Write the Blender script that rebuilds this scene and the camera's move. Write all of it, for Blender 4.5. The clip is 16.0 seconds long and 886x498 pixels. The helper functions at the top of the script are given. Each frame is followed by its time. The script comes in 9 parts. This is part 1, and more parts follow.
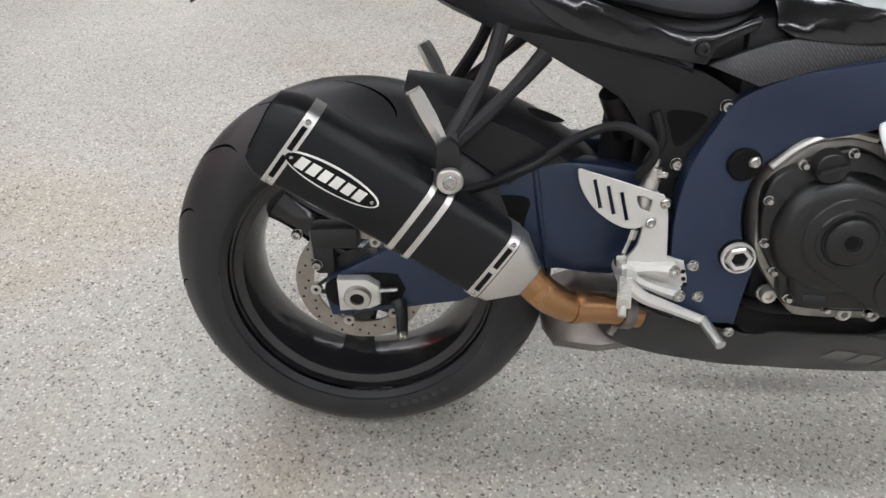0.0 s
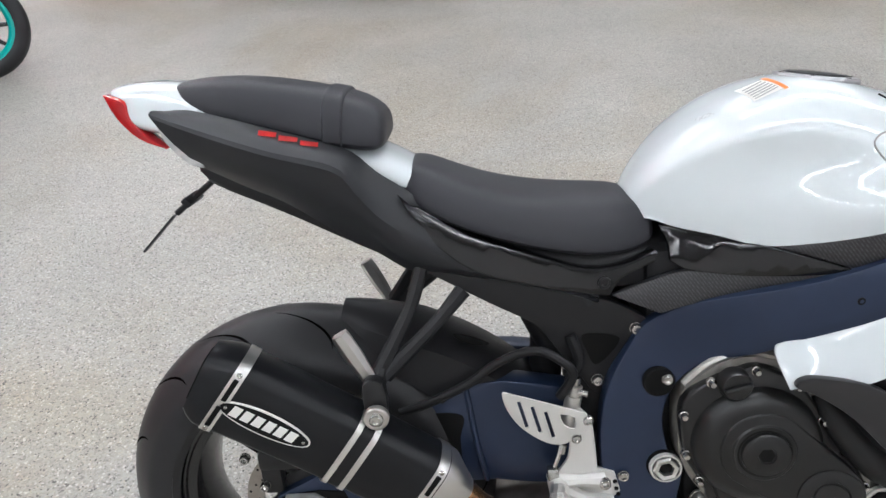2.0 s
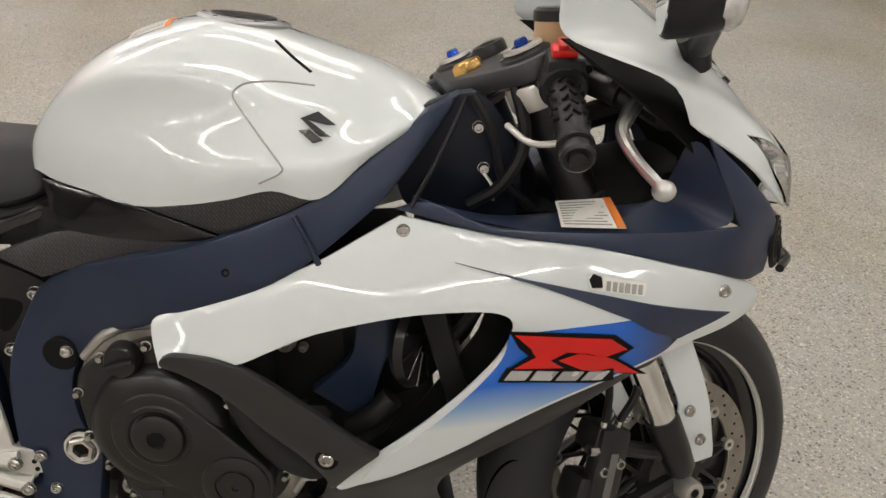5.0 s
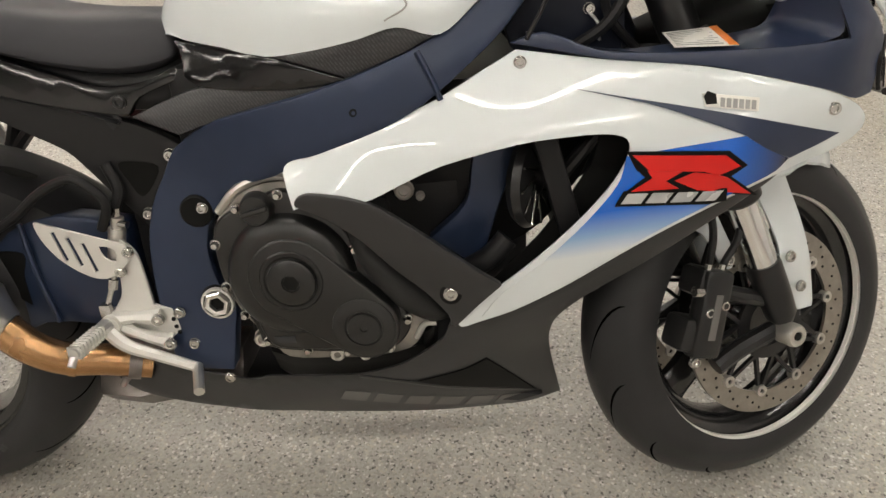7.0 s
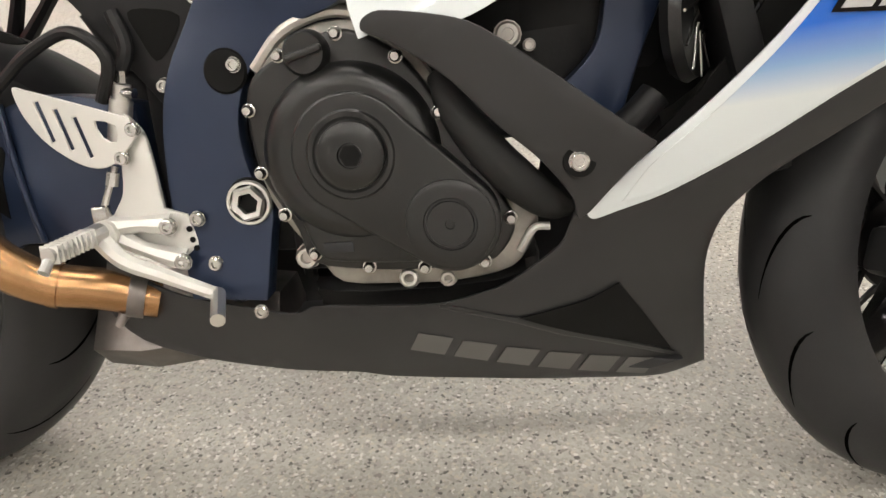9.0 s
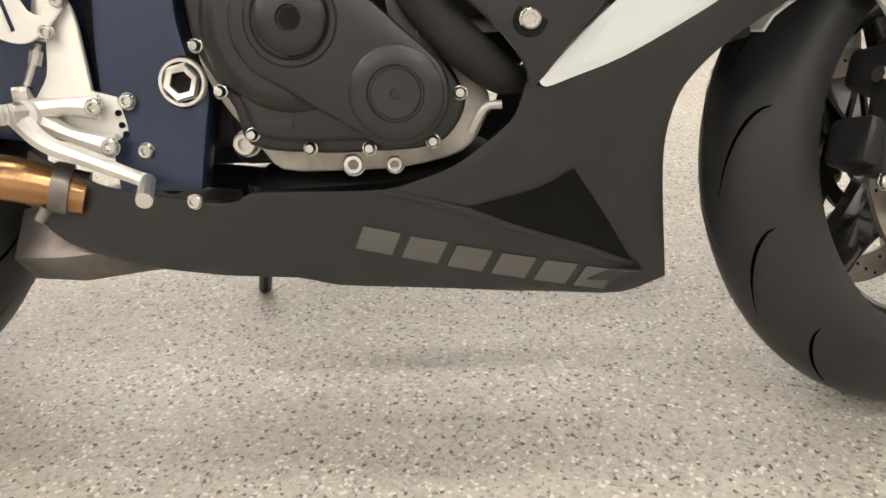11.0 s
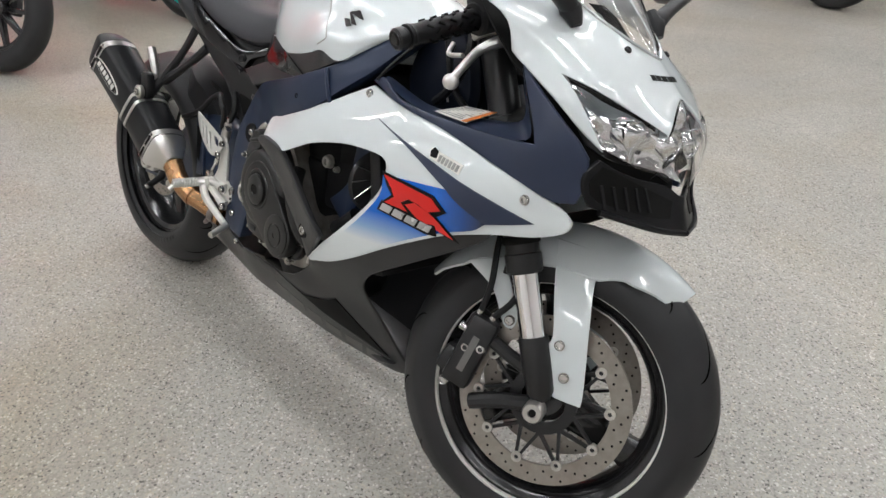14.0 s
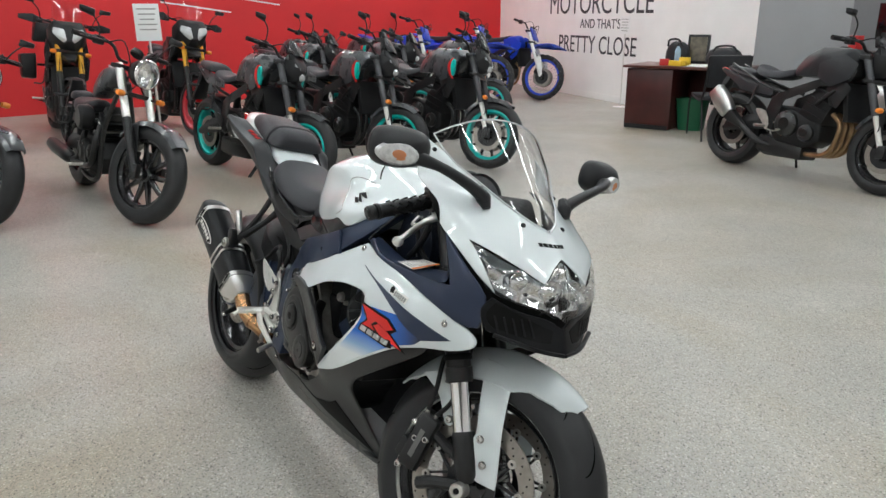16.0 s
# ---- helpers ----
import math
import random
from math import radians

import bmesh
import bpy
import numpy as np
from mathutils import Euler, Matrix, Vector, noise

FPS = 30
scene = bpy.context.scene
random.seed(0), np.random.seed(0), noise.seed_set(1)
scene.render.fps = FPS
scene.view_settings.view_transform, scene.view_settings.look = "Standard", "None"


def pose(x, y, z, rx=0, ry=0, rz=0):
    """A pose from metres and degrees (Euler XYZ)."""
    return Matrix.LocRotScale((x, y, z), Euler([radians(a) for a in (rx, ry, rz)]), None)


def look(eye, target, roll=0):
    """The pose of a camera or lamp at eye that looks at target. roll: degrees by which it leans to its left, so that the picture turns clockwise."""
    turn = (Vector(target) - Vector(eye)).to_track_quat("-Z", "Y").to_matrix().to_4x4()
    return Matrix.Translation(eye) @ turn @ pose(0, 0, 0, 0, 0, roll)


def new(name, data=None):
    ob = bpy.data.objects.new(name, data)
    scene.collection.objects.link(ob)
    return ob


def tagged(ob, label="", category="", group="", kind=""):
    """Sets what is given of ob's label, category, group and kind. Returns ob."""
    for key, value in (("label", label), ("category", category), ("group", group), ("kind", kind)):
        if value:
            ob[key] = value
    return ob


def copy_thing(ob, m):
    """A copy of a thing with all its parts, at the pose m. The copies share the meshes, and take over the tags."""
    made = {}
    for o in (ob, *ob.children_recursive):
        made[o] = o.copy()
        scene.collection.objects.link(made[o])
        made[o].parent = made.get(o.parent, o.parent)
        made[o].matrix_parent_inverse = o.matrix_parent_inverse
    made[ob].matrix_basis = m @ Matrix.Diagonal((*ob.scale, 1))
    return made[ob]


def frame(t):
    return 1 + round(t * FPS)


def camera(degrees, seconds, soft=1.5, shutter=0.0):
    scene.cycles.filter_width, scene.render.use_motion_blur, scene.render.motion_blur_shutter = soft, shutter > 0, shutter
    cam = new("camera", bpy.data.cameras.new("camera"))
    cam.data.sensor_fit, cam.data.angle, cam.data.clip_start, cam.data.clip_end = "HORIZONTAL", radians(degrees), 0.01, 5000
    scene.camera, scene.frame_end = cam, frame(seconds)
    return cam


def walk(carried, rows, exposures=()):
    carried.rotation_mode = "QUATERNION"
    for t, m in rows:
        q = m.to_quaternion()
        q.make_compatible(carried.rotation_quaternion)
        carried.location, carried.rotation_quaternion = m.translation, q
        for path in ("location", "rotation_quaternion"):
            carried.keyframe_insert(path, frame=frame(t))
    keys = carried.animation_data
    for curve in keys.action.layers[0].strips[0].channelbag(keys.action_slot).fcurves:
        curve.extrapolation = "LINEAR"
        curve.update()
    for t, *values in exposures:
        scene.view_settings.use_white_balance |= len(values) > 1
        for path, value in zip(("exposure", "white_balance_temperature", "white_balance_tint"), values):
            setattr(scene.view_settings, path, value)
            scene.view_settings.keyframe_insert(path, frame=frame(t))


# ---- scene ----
cam = camera(63.5, 16.0)
EXPO = [(0, 0.43, 5950, 10), (1.5, 0.43, 5750, 10), (2.5, 0.28, 6000, 10), (3.5, 0.13, 6600, 10), (5, 0, 6800, 10), (7.5, 0.36, 7050, 10), (8.1, 0.40, 7150, 10), (9, 0.76, 6800, 10), (10.2, 0.98, 7250, 10), (12.5, 0.72, 6100, 10), (13.5, 0.42, 6050, 10), (14.5, 0.2, 6120, 8), (16, 0.18, 5950, 4)]
PATH = [
    (0, (0.2390, -0.9277, 1.1379), (0.1982, 0.2654, 0.0726), 0.27),
    (0.5, (0.2319, -0.9000, 1.1606), (0.2227, 0.3050, 0.1081), -0.02),
    (1, (0.1952, -0.8722, 1.2068), (0.2270, 0.3852, 0.2179), -0.73),
    (1.5, (0.2145, -0.8644, 1.2550), (0.2031, 0.4576, 0.3538), -2.78),
    (2, (0.3642, -0.8784, 1.3134), (0.2942, 0.4654, 0.4478), -3.20),
    (2.5, (0.5001, -0.8594, 1.3138), (0.4743, 0.4858, 0.4478), -2.39),
    (3, (0.6276, -0.7695, 1.3033), (0.6846, 0.5662, 0.4243), -0.64),
    (3.5, (0.7400, -0.6588, 1.3021), (0.8549, 0.6630, 0.4080), 0.88),
    (4, (0.8913, -0.6410, 1.2856), (1.0148, 0.6764, 0.3860), 2.39),
    (4.5, (1.0677, -0.7033, 1.2822), (1.1572, 0.6060, 0.3669), 3.05),
    (5, (1.1073, -0.7800, 1.2400), (1.1477, 0.5195, 0.3075), 2.24),
    (5.2, (1.1007, -0.8051, 1.2277), (1.1192, 0.4813, 0.2765), 1.94),
    (7.3, (0.9859, -0.9253, 1.0982), (0.9365, 0.3354, 0.1142), -2.80),
    (7.5, (0.9705, -0.9097, 1.0772), (0.9153, 0.3370, 0.0759), -3.04),
    (8, (0.9417, -0.9163, 0.9931), (0.8120, 0.3490, 0.0223), -4.76),
    (8.5, (0.9191, -0.8799, 0.8717), (0.7614, 0.4487, -0.0057), -4.95),
    (9, (0.9150, -0.8199, 0.7622), (0.7859, 0.5609, -0.0357), -3.97),
    (9.5, (0.9111, -0.7813, 0.7161), (0.8290, 0.6273, -0.0384), -3.56),
    (10, (0.9205, -0.8250, 0.6314), (0.8659, 0.6034, -0.0874), -2.84),
    (10.2, (0.9201, -0.8531, 0.5951), (0.8735, 0.5878, -0.0989), -2.56),
    (12.3, (1.1637, -0.8445, 0.7611), (0.8572, 0.4267, -0.1609), 4.33),
    (12.5, (1.2643, -0.8179, 0.8130), (0.8529, 0.4006, -0.1388), 5.05),
    (13, (1.5136, -0.7867, 1.0209), (0.8719, 0.2995, 0.0369), 4.00),
    (13.5, (1.8109, -0.8561, 1.1139), (0.9840, 0.1779, 0.2156), 2.27),
    (14, (2.0609, -0.8513, 1.1926), (1.0751, 0.0980, 0.3638), -0.03),
    (14.5, (2.2993, -0.8310, 1.2626), (1.1875, 0.0690, 0.5458), -1.04),
    (15, (2.4325, -0.8726, 1.3102), (1.2528, 0.0113, 0.6883), -1.48),
    (15.5, (2.5363, -0.9015, 1.3111), (1.3186, -0.0231, 0.7580), -0.81),
    (16, (2.6079, -0.9111, 1.3291), (1.3606, -0.0410, 0.8320), -0.40),
]
walk(cam, [(t, look(eye, target, roll)) for t, eye, target, roll in PATH], EXPO)

from mathutils.bvhtree import BVHTree
from mathutils.geometry import delaunay_2d_cdt

# ---- light ----
world = bpy.data.worlds.new("hall")
scene.world = world
world.use_nodes = True
world.node_tree.nodes["Background"].inputs[0].default_value = (0.9, 0.93, 1.0, 1)
world.node_tree.nodes["Background"].inputs[1].default_value = 0.25


# ---- materials ----
def mk(name, base, rough=0.5, metal=0.0, var=0.06, scale=12.0, bump=0.0, bscale=400.0, coat=0.0, rvar=0.06, spec=0.5):
    """A node material with colour drift, roughness drift and fine relief."""
    m = bpy.data.materials.new(name)
    m.use_nodes = True
    n, ln = m.node_tree.nodes, m.node_tree.links
    b = n["Principled BSDF"]
    b.inputs["Metallic"].default_value = metal
    b.inputs["Coat Weight"].default_value = coat
    b.inputs["Coat Roughness"].default_value = 0.03
    b.inputs["Specular IOR Level"].default_value = spec
    tc = n.new("ShaderNodeTexCoord")
    a = n.new("ShaderNodeTexNoise")
    a.inputs["Scale"].default_value, a.inputs["Detail"].default_value = scale, 5
    ln.new(tc.outputs["Object"], a.inputs["Vector"])
    mr = n.new("ShaderNodeMapRange")
    mr.inputs["From Min"].default_value, mr.inputs["From Max"].default_value = 0.3, 0.7
    mr.inputs["To Min"].default_value, mr.inputs["To Max"].default_value = 1 - var, 1 + var
    ln.new(a.outputs["Fac"], mr.inputs["Value"])
    mul = n.new("ShaderNodeVectorMath")
    mul.operation = "SCALE"
    mul.inputs[0].default_value = base[:3]
    ln.new(mr.outputs["Result"], mul.inputs["Scale"])
    ln.new(mul.outputs["Vector"], b.inputs["Base Color"])
    f = n.new("ShaderNodeTexNoise")
    f.inputs["Scale"].default_value, f.inputs["Detail"].default_value = bscale, 3
    ln.new(tc.outputs["Object"], f.inputs["Vector"])
    r = n.new("ShaderNodeMapRange")
    r.inputs["To Min"].default_value, r.inputs["To Max"].default_value = max(rough - rvar, 0.02), min(rough + rvar, 1)
    ln.new(f.outputs["Fac"] if bump else a.outputs["Fac"], r.inputs["Value"])
    ln.new(r.outputs["Result"], b.inputs["Roughness"])
    if bump:
        bp = n.new("ShaderNodeBump")
        bp.inputs["Strength"].default_value, bp.inputs["Distance"].default_value = bump, 0.001
        ln.new(f.outputs["Fac"], bp.inputs["Height"])
        ln.new(bp.outputs["Normal"], b.inputs["Normal"])
    return m


def glow(name, colour, strength):
    m = bpy.data.materials.new(name)
    m.use_nodes = True
    b = m.node_tree.nodes["Principled BSDF"]
    b.inputs["Base Color"].default_value = (*colour, 1)
    b.inputs["Emission Color"].default_value = (*colour, 1)
    b.inputs["Emission Strength"].default_value = strength
    return m


def clear(name, tint=(1, 1, 1), rough=0.0, ior=1.45):
    m = bpy.data.materials.new(name)
    m.use_nodes = True
    b = m.node_tree.nodes["Principled BSDF"]
    b.inputs["Base Color"].default_value = (*tint, 1)
    b.inputs["Transmission Weight"].default_value = 1
    b.inputs["Roughness"].default_value, b.inputs["IOR"].default_value = rough, ior
    return m


WHITE = mk("pearl_white_paint", (0.65, 0.695, 0.71), 0.24, var=0.015, spec=0.25, coat=1.0, rvar=0.02)
NAVYP = mk("navy_panel", (0.019, 0.029, 0.062), 0.32, var=0.06)
SPARM = mk("satin_navy_metal", (0.017, 0.028, 0.060), 0.33, metal=0.25, var=0.10, bump=0.05, bscale=900)
MATT = mk("matt_black_plastic", (0.017, 0.017, 0.0185), 0.42, var=0.10, bump=0.12, bscale=1500, spec=0.28)
GREYP = mk("matt_charcoal_panel", (0.027, 0.028, 0.031), 0.33, var=0.08, bump=0.06, bscale=1500, spec=0.28)
GLOSS = mk("gloss_black_plastic", (0.004, 0.004, 0.0045), 0.13, var=0.05, coat=0.2, rvar=0.03)
SEAT = mk("black_vinyl", (0.026, 0.026, 0.031), 0.46, var=0.08, bump=0.25, bscale=900, spec=0.28)
RUB = mk("tyre_rubber", (0.024, 0.024, 0.0255), 0.42, var=0.18, scale=9, bump=0.2, bscale=500, spec=0.28)
# near-black that paints the shade in the tread cuts
RUBD = mk("tyre_groove_shade", (0.001, 0.001, 0.001), 0.9, spec=0.02)
RIM = mk("gloss_black_rim", (0.012, 0.012, 0.013), 0.20, var=0.05, coat=0.3)
COVER = mk("black_engine_cover", (0.009, 0.009, 0.009), 0.30, var=0.08, bump=0.006, bscale=1600, spec=0.5)
BLOCK = mk("black_engine_block", (0.008, 0.008, 0.009), 0.5, var=0.2, bump=0.2, spec=0.28)
ALU = mk("cast_aluminium", (0.55, 0.53, 0.50), 0.38, metal=0.9, var=0.12, scale=40, bump=0.15, bscale=500)
BRUSH = mk("brushed_aluminium", (0.70, 0.69, 0.67), 0.30, metal=0.95, var=0.05)
SATIN = mk("satin_silver_plate", (0.66, 0.65, 0.62), 0.42, metal=0.55, var=0.04, bump=0.05, bscale=1500)
STEEL = mk("steel_bolt", (0.50, 0.49, 0.47), 0.24, metal=1.0, var=0.08, scale=80)
CHROME = mk("chrome", (0.82, 0.82, 0.82), 0.07, metal=1.0, var=0.02)
DISC = mk("brake_disc_steel", (0.31, 0.285, 0.255), 0.36, metal=0.8, var=0.12, scale=60, bump=0.1, bscale=600)
BRONZE = mk("heat_tinted_pipe", (0.42, 0.24, 0.12), 0.26, metal=0.95, var=0.25, scale=9)
SOOT = mk("heat_stained_steel", (0.20, 0.18, 0.17), 0.42, metal=0.7, var=0.55, scale=14)
MUFF = mk("matt_black_muffler", (0.008, 0.0085, 0.010), 0.34, var=0.06, bump=0.06, bscale=1800, spec=0.28)
RED = mk("red_paint", (0.70, 0.012, 0.010), 0.3, var=0.03)
REDL = mk("red_lens", (0.42, 0.004, 0.006), 0.12, var=0.05, coat=0.4)
GREYL = mk("grey_print", (0.125, 0.122, 0.118), 0.5, var=0.04)
LABEL = mk("label_white", (0.78, 0.77, 0.73), 0.45, var=0.03)
ORANGE = mk("label_orange", (0.80, 0.22, 0.03), 0.45)
# black for print; also painted shade inside holes, slots and recesses
INK_SHADE = mk("print_and_shade_black", (0.006, 0.006, 0.006), 0.55, spec=0.12)
INKG = mk("print_grey", (0.33, 0.33, 0.32), 0.5)
SILV = mk("silver_print", (0.55, 0.56, 0.57), 0.28, metal=0.4, var=0.04)
GOLD = mk("gold_anodised_nut", (0.68, 0.42, 0.14), 0.28, metal=0.9, var=0.08)
BLUEA = mk("blue_anodised", (0.03, 0.09, 0.45), 0.25, metal=0.8)
BLACKA = mk("black_anodised", (0.018, 0.018, 0.019), 0.32, metal=0.3, var=0.1)
CLAMPM = mk("graphite_clamp", (0.062, 0.062, 0.068), 0.42, metal=0.4, var=0.08, bump=0.08, bscale=1500)
AMBER = mk("brake_fluid_pot", (0.62, 0.42, 0.24), 0.35, var=0.06)
HOSE = mk("rubber_hose", (0.010, 0.010, 0.011), 0.45, var=0.15, bump=0.15, bscale=900, spec=0.28)
BRAID = mk("woven_sleeve", (0.016, 0.016, 0.016), 0.6, bump=0.5, bscale=1400, spec=0.28)
GLASS = clear("clear_screen")
LENS = clear("clear_lens")
EDGEM = mk("screen_edge_gleam", (0.50, 0.52, 0.53), 0.25, var=0.05, coat=0.4)
LAMPIN = mk("lamp_reflector", (0.80, 0.81, 0.82), 0.10, metal=1.0, var=0.04, scale=30)
INDIC = mk("indicator_lens", (0.66, 0.66, 0.66), 0.12, metal=0.45, var=0.18, scale=90, bump=0.6, bscale=160)
INDO = mk("indicator_bulb", (0.42, 0.17, 0.08), 0.2, var=0.2)
MIRG = mk("mirror_glass", (0.85, 0.86, 0.87), 0.02, metal=1.0, var=0.0, rvar=0.0)


def carbon():
    m = mk("carbon_weave_panel", (0.02, 0.02, 0.021), 0.38, coat=0.05)
    n, ln = m.node_tree.nodes, m.node_tree.links
    b = n["Principled BSDF"]
    tc = n.new("ShaderNodeTexCoord")
    mp = n.new("ShaderNodeMapping")
    mp.inputs["Rotation"].default_value = (0, radians(38), 0)
    ln.new(tc.outputs["Object"], mp.inputs["Vector"])
    ck = n.new("ShaderNodeTexWave")
    ck.bands_direction = "X"
    ck.inputs["Scale"].default_value = 80
    ln.new(mp.outputs["Vector"], ck.inputs["Vector"])
    c2 = n.new("ShaderNodeTexChecker")
    c2.inputs["Scale"].default_value = 210
    ln.new(mp.outputs["Vector"], c2.inputs["Vector"])
    mx = n.new("ShaderNodeMix")
    mx.data_type = "RGBA"
    mx.inputs[6].default_value, mx.inputs[7].default_value = (0.009, 0.009, 0.010, 1), (0.046, 0.046, 0.049, 1)
    ad = n.new("ShaderNodeMath")
    ad.operation = "MULTIPLY"
    ln.new(ck.outputs["Fac"], ad.inputs[0])
    ln.new(c2.outputs["Fac"], ad.inputs[1])
    av = n.new("ShaderNodeMath")
    av.operation = "ADD"
    ml = n.new("ShaderNodeMath")
    ml.operation = "MULTIPLY"
    ml.inputs[1].default_value = 0.45
    ln.new(ck.outputs["Fac"], ml.inputs[0])
    ln.new(ml.outputs[0], av.inputs[0])
    m3 = n.new("ShaderNodeMath")
    m3.operation = "MULTIPLY"
    m3.inputs[1].default_value = 0.5
    ln.new(ad.outputs[0], m3.inputs[0])
    ln.new(m3.outputs[0], av.inputs[1])
    ln.new(av.outputs[0], mx.inputs[0])
    ln.new(mx.outputs[2], b.inputs["Base Color"])
    return m


CARBON = carbon()
CHINM = mk("satin_black_plastic", (0.006, 0.006, 0.007), 0.30, var=0.08, bump=0.04, bscale=1500, spec=0.22)


def fade_paint():
    """White paint that fades into bright blue, upwards from the lower edge."""
    m = mk("blue_fade_paint", (0.65, 0.695, 0.71), 0.24, var=0.015, spec=0.25, coat=1.0, rvar=0.02)
    n, ln = m.node_tree.nodes, m.node_tree.links
    b = n["Principled BSDF"]
    tc = n.new("ShaderNodeTexCoord")
    dt = n.new("ShaderNodeVectorMath")
    dt.operation = "DOT_PRODUCT"
    dt.inputs[1].default_value = (-0.12, 0, 1)
    ln.new(tc.outputs["Object"], dt.inputs[0])
    ramp = n.new("ShaderNodeValToRGB")
    mr = n.new("ShaderNodeMapRange")
    mr.inputs["From Min"].default_value, mr.inputs["From Max"].default_value = 0.373, 0.433
    ln.new(dt.outputs["Value"], mr.inputs["Value"])
    ln.new(mr.outputs["Result"], ramp.inputs["Fac"])
    e = ramp.color_ramp.elements
    e[0].position, e[0].color = 0.0, (0.65, 0.695, 0.71, 1)
    e[1].position, e[1].color = 1.0, (0.004, 0.125, 0.60, 1)
    k = e.new(0.45)
    k.color = (0.25, 0.40, 0.64, 1)
    sx = n.new("ShaderNodeSeparateXYZ")
    ln.new(tc.outputs["Object"], sx.inputs["Vector"])
    m2 = n.new("ShaderNodeMapRange")
    m2.inputs["From Min"].default_value, m2.inputs["From Max"].default_value = 1.248, 1.328
    ln.new(sx.outputs["X"], m2.inputs["Value"])
    mx = n.new("ShaderNodeMix")
    mx.data_type = "RGBA"
    mx.inputs[7].default_value = (0.019, 0.029, 0.062, 1)
    ln.new(m2.outputs["Result"], mx.inputs["Factor"])
    ln.new(ramp.outputs["Color"], mx.inputs[6])
    ln.new(mx.outputs[2], b.inputs["Base Color"])
    return m


FADE = fade_paint()


def floor_paint():
    """Grey epoxy with a dense scatter of pale, tan and dark chips."""
    m = mk("chip_epoxy_floor", (0.5, 0.5, 0.48), 0.34)
    n, ln = m.node_tree.nodes, m.node_tree.links
    b = n["Principled BSDF"]
    tc = n.new("ShaderNodeTexCoord")
    v = n.new("ShaderNodeTexVoronoi")
    v.inputs["Scale"].default_value = 230
    ln.new(tc.outputs["Object"], v.inputs["Vector"])
    sep = n.new("ShaderNodeSeparateColor")
    ln.new(v.outputs["Color"], sep.inputs["Color"])
    r = n.new("ShaderNodeValToRGB")
    r.color_ramp.interpolation = "CONSTANT"
    e = r.color_ramp.elements
    e[0].position, e[0].color = 0.0, (0.110, 0.104, 0.094, 1)
    e[1].position, e[1].color = 0.03, (0.225, 0.213, 0.192, 1)
    for p, c in ((0.10, (0.318, 0.303, 0.274, 1)), (0.36, (0.366, 0.351, 0.318, 1)), (0.66, (0.398, 0.383, 0.350, 1)), (0.86, (0.435, 0.398, 0.338, 1)), (0.945, (0.56, 0.54, 0.505, 1))):
        k = e.new(p)
        k.color = c
    ln.new(sep.outputs["Red"], r.inputs["Fac"])
    big = n.new("ShaderNodeTexNoise")
    big.inputs["Scale"].default_value, big.inputs["Detail"].default_value = 1.3, 6
    ln.new(tc.outputs["Object"], big.inputs["Vector"])
    mr = n.new("ShaderNodeMapRange")
    mr.inputs["From Min"].default_value, mr.inputs["From Max"].default_value = 0.3, 0.7
    mr.inputs["To Min"].default_value, mr.inputs["To Max"].default_value = 0.86, 1.10
    ln.new(big.outputs["Fac"], mr.inputs["Value"])
    dirt = n.new("ShaderNodeTexNoise")
    dirt.inputs["Scale"].default_value, dirt.inputs["Detail"].default_value = 0.55, 8
    dirt.inputs["Roughness"].default_value, dirt.inputs["Distortion"].default_value = 0.62, 0.6
    ln.new(tc.outputs["Object"], dirt.inputs["Vector"])
    dr = n.new("ShaderNodeMapRange")
    dr.inputs["From Min"].default_value, dr.inputs["From Max"].default_value = 0.46, 0.68
    ln.new(dirt.outputs["Fac"], dr.inputs["Value"])
    stain = n.new("ShaderNodeMix")
    stain.data_type = "RGBA"
    stain.blend_type = "MULTIPLY"
    stain.inputs[7].default_value = (0.84, 0.76, 0.63, 1)
    ln.new(dr.outputs["Result"], stain.inputs["Factor"])
    ln.new(r.outputs["Color"], stain.inputs[6])
    sc = n.new("ShaderNodeVectorMath")
    sc.operation = "SCALE"
    ln.new(stain.outputs[2], sc.inputs[0])
    ln.new(mr.outputs["Result"], sc.inputs["Scale"])
    ln.new(sc.outputs["Vector"], b.inputs["Base Color"])
    rr = n.new("ShaderNodeMapRange")
    rr.inputs["To Min"].default_value, rr.inputs["To Max"].default_value = 0.28, 0.55
    ln.new(sep.outputs["Green"], rr.inputs["Value"])
    ln.new(rr.outputs["Result"], b.inputs["Roughness"])
    bp = n.new("ShaderNodeBump")
    bp.inputs["Strength"].default_value, bp.inputs["Distance"].default_value = 0.25, 0.0006
    ln.new(sep.outputs["Blue"], bp.inputs["Height"])
    ln.new(bp.outputs["Normal"], b.inputs["Normal"])
    return m


FLOOR = floor_paint()
REDW = mk("red_wall_paint", (0.58, 0.018, 0.022), 0.6, var=0.04, scale=2)
WALLW = mk("white_wall_paint", (0.82, 0.81, 0.80), 0.7, var=0.03, scale=3)
WALLG = mk("grey_wall_paint", (0.30, 0.30, 0.31), 0.7, var=0.03, scale=3)
CEIL = mk("ceiling_paint", (0.24, 0.24, 0.24), 0.8)
TUBE = glow("led_tube", (1.0, 0.97, 0.92), 30.0)


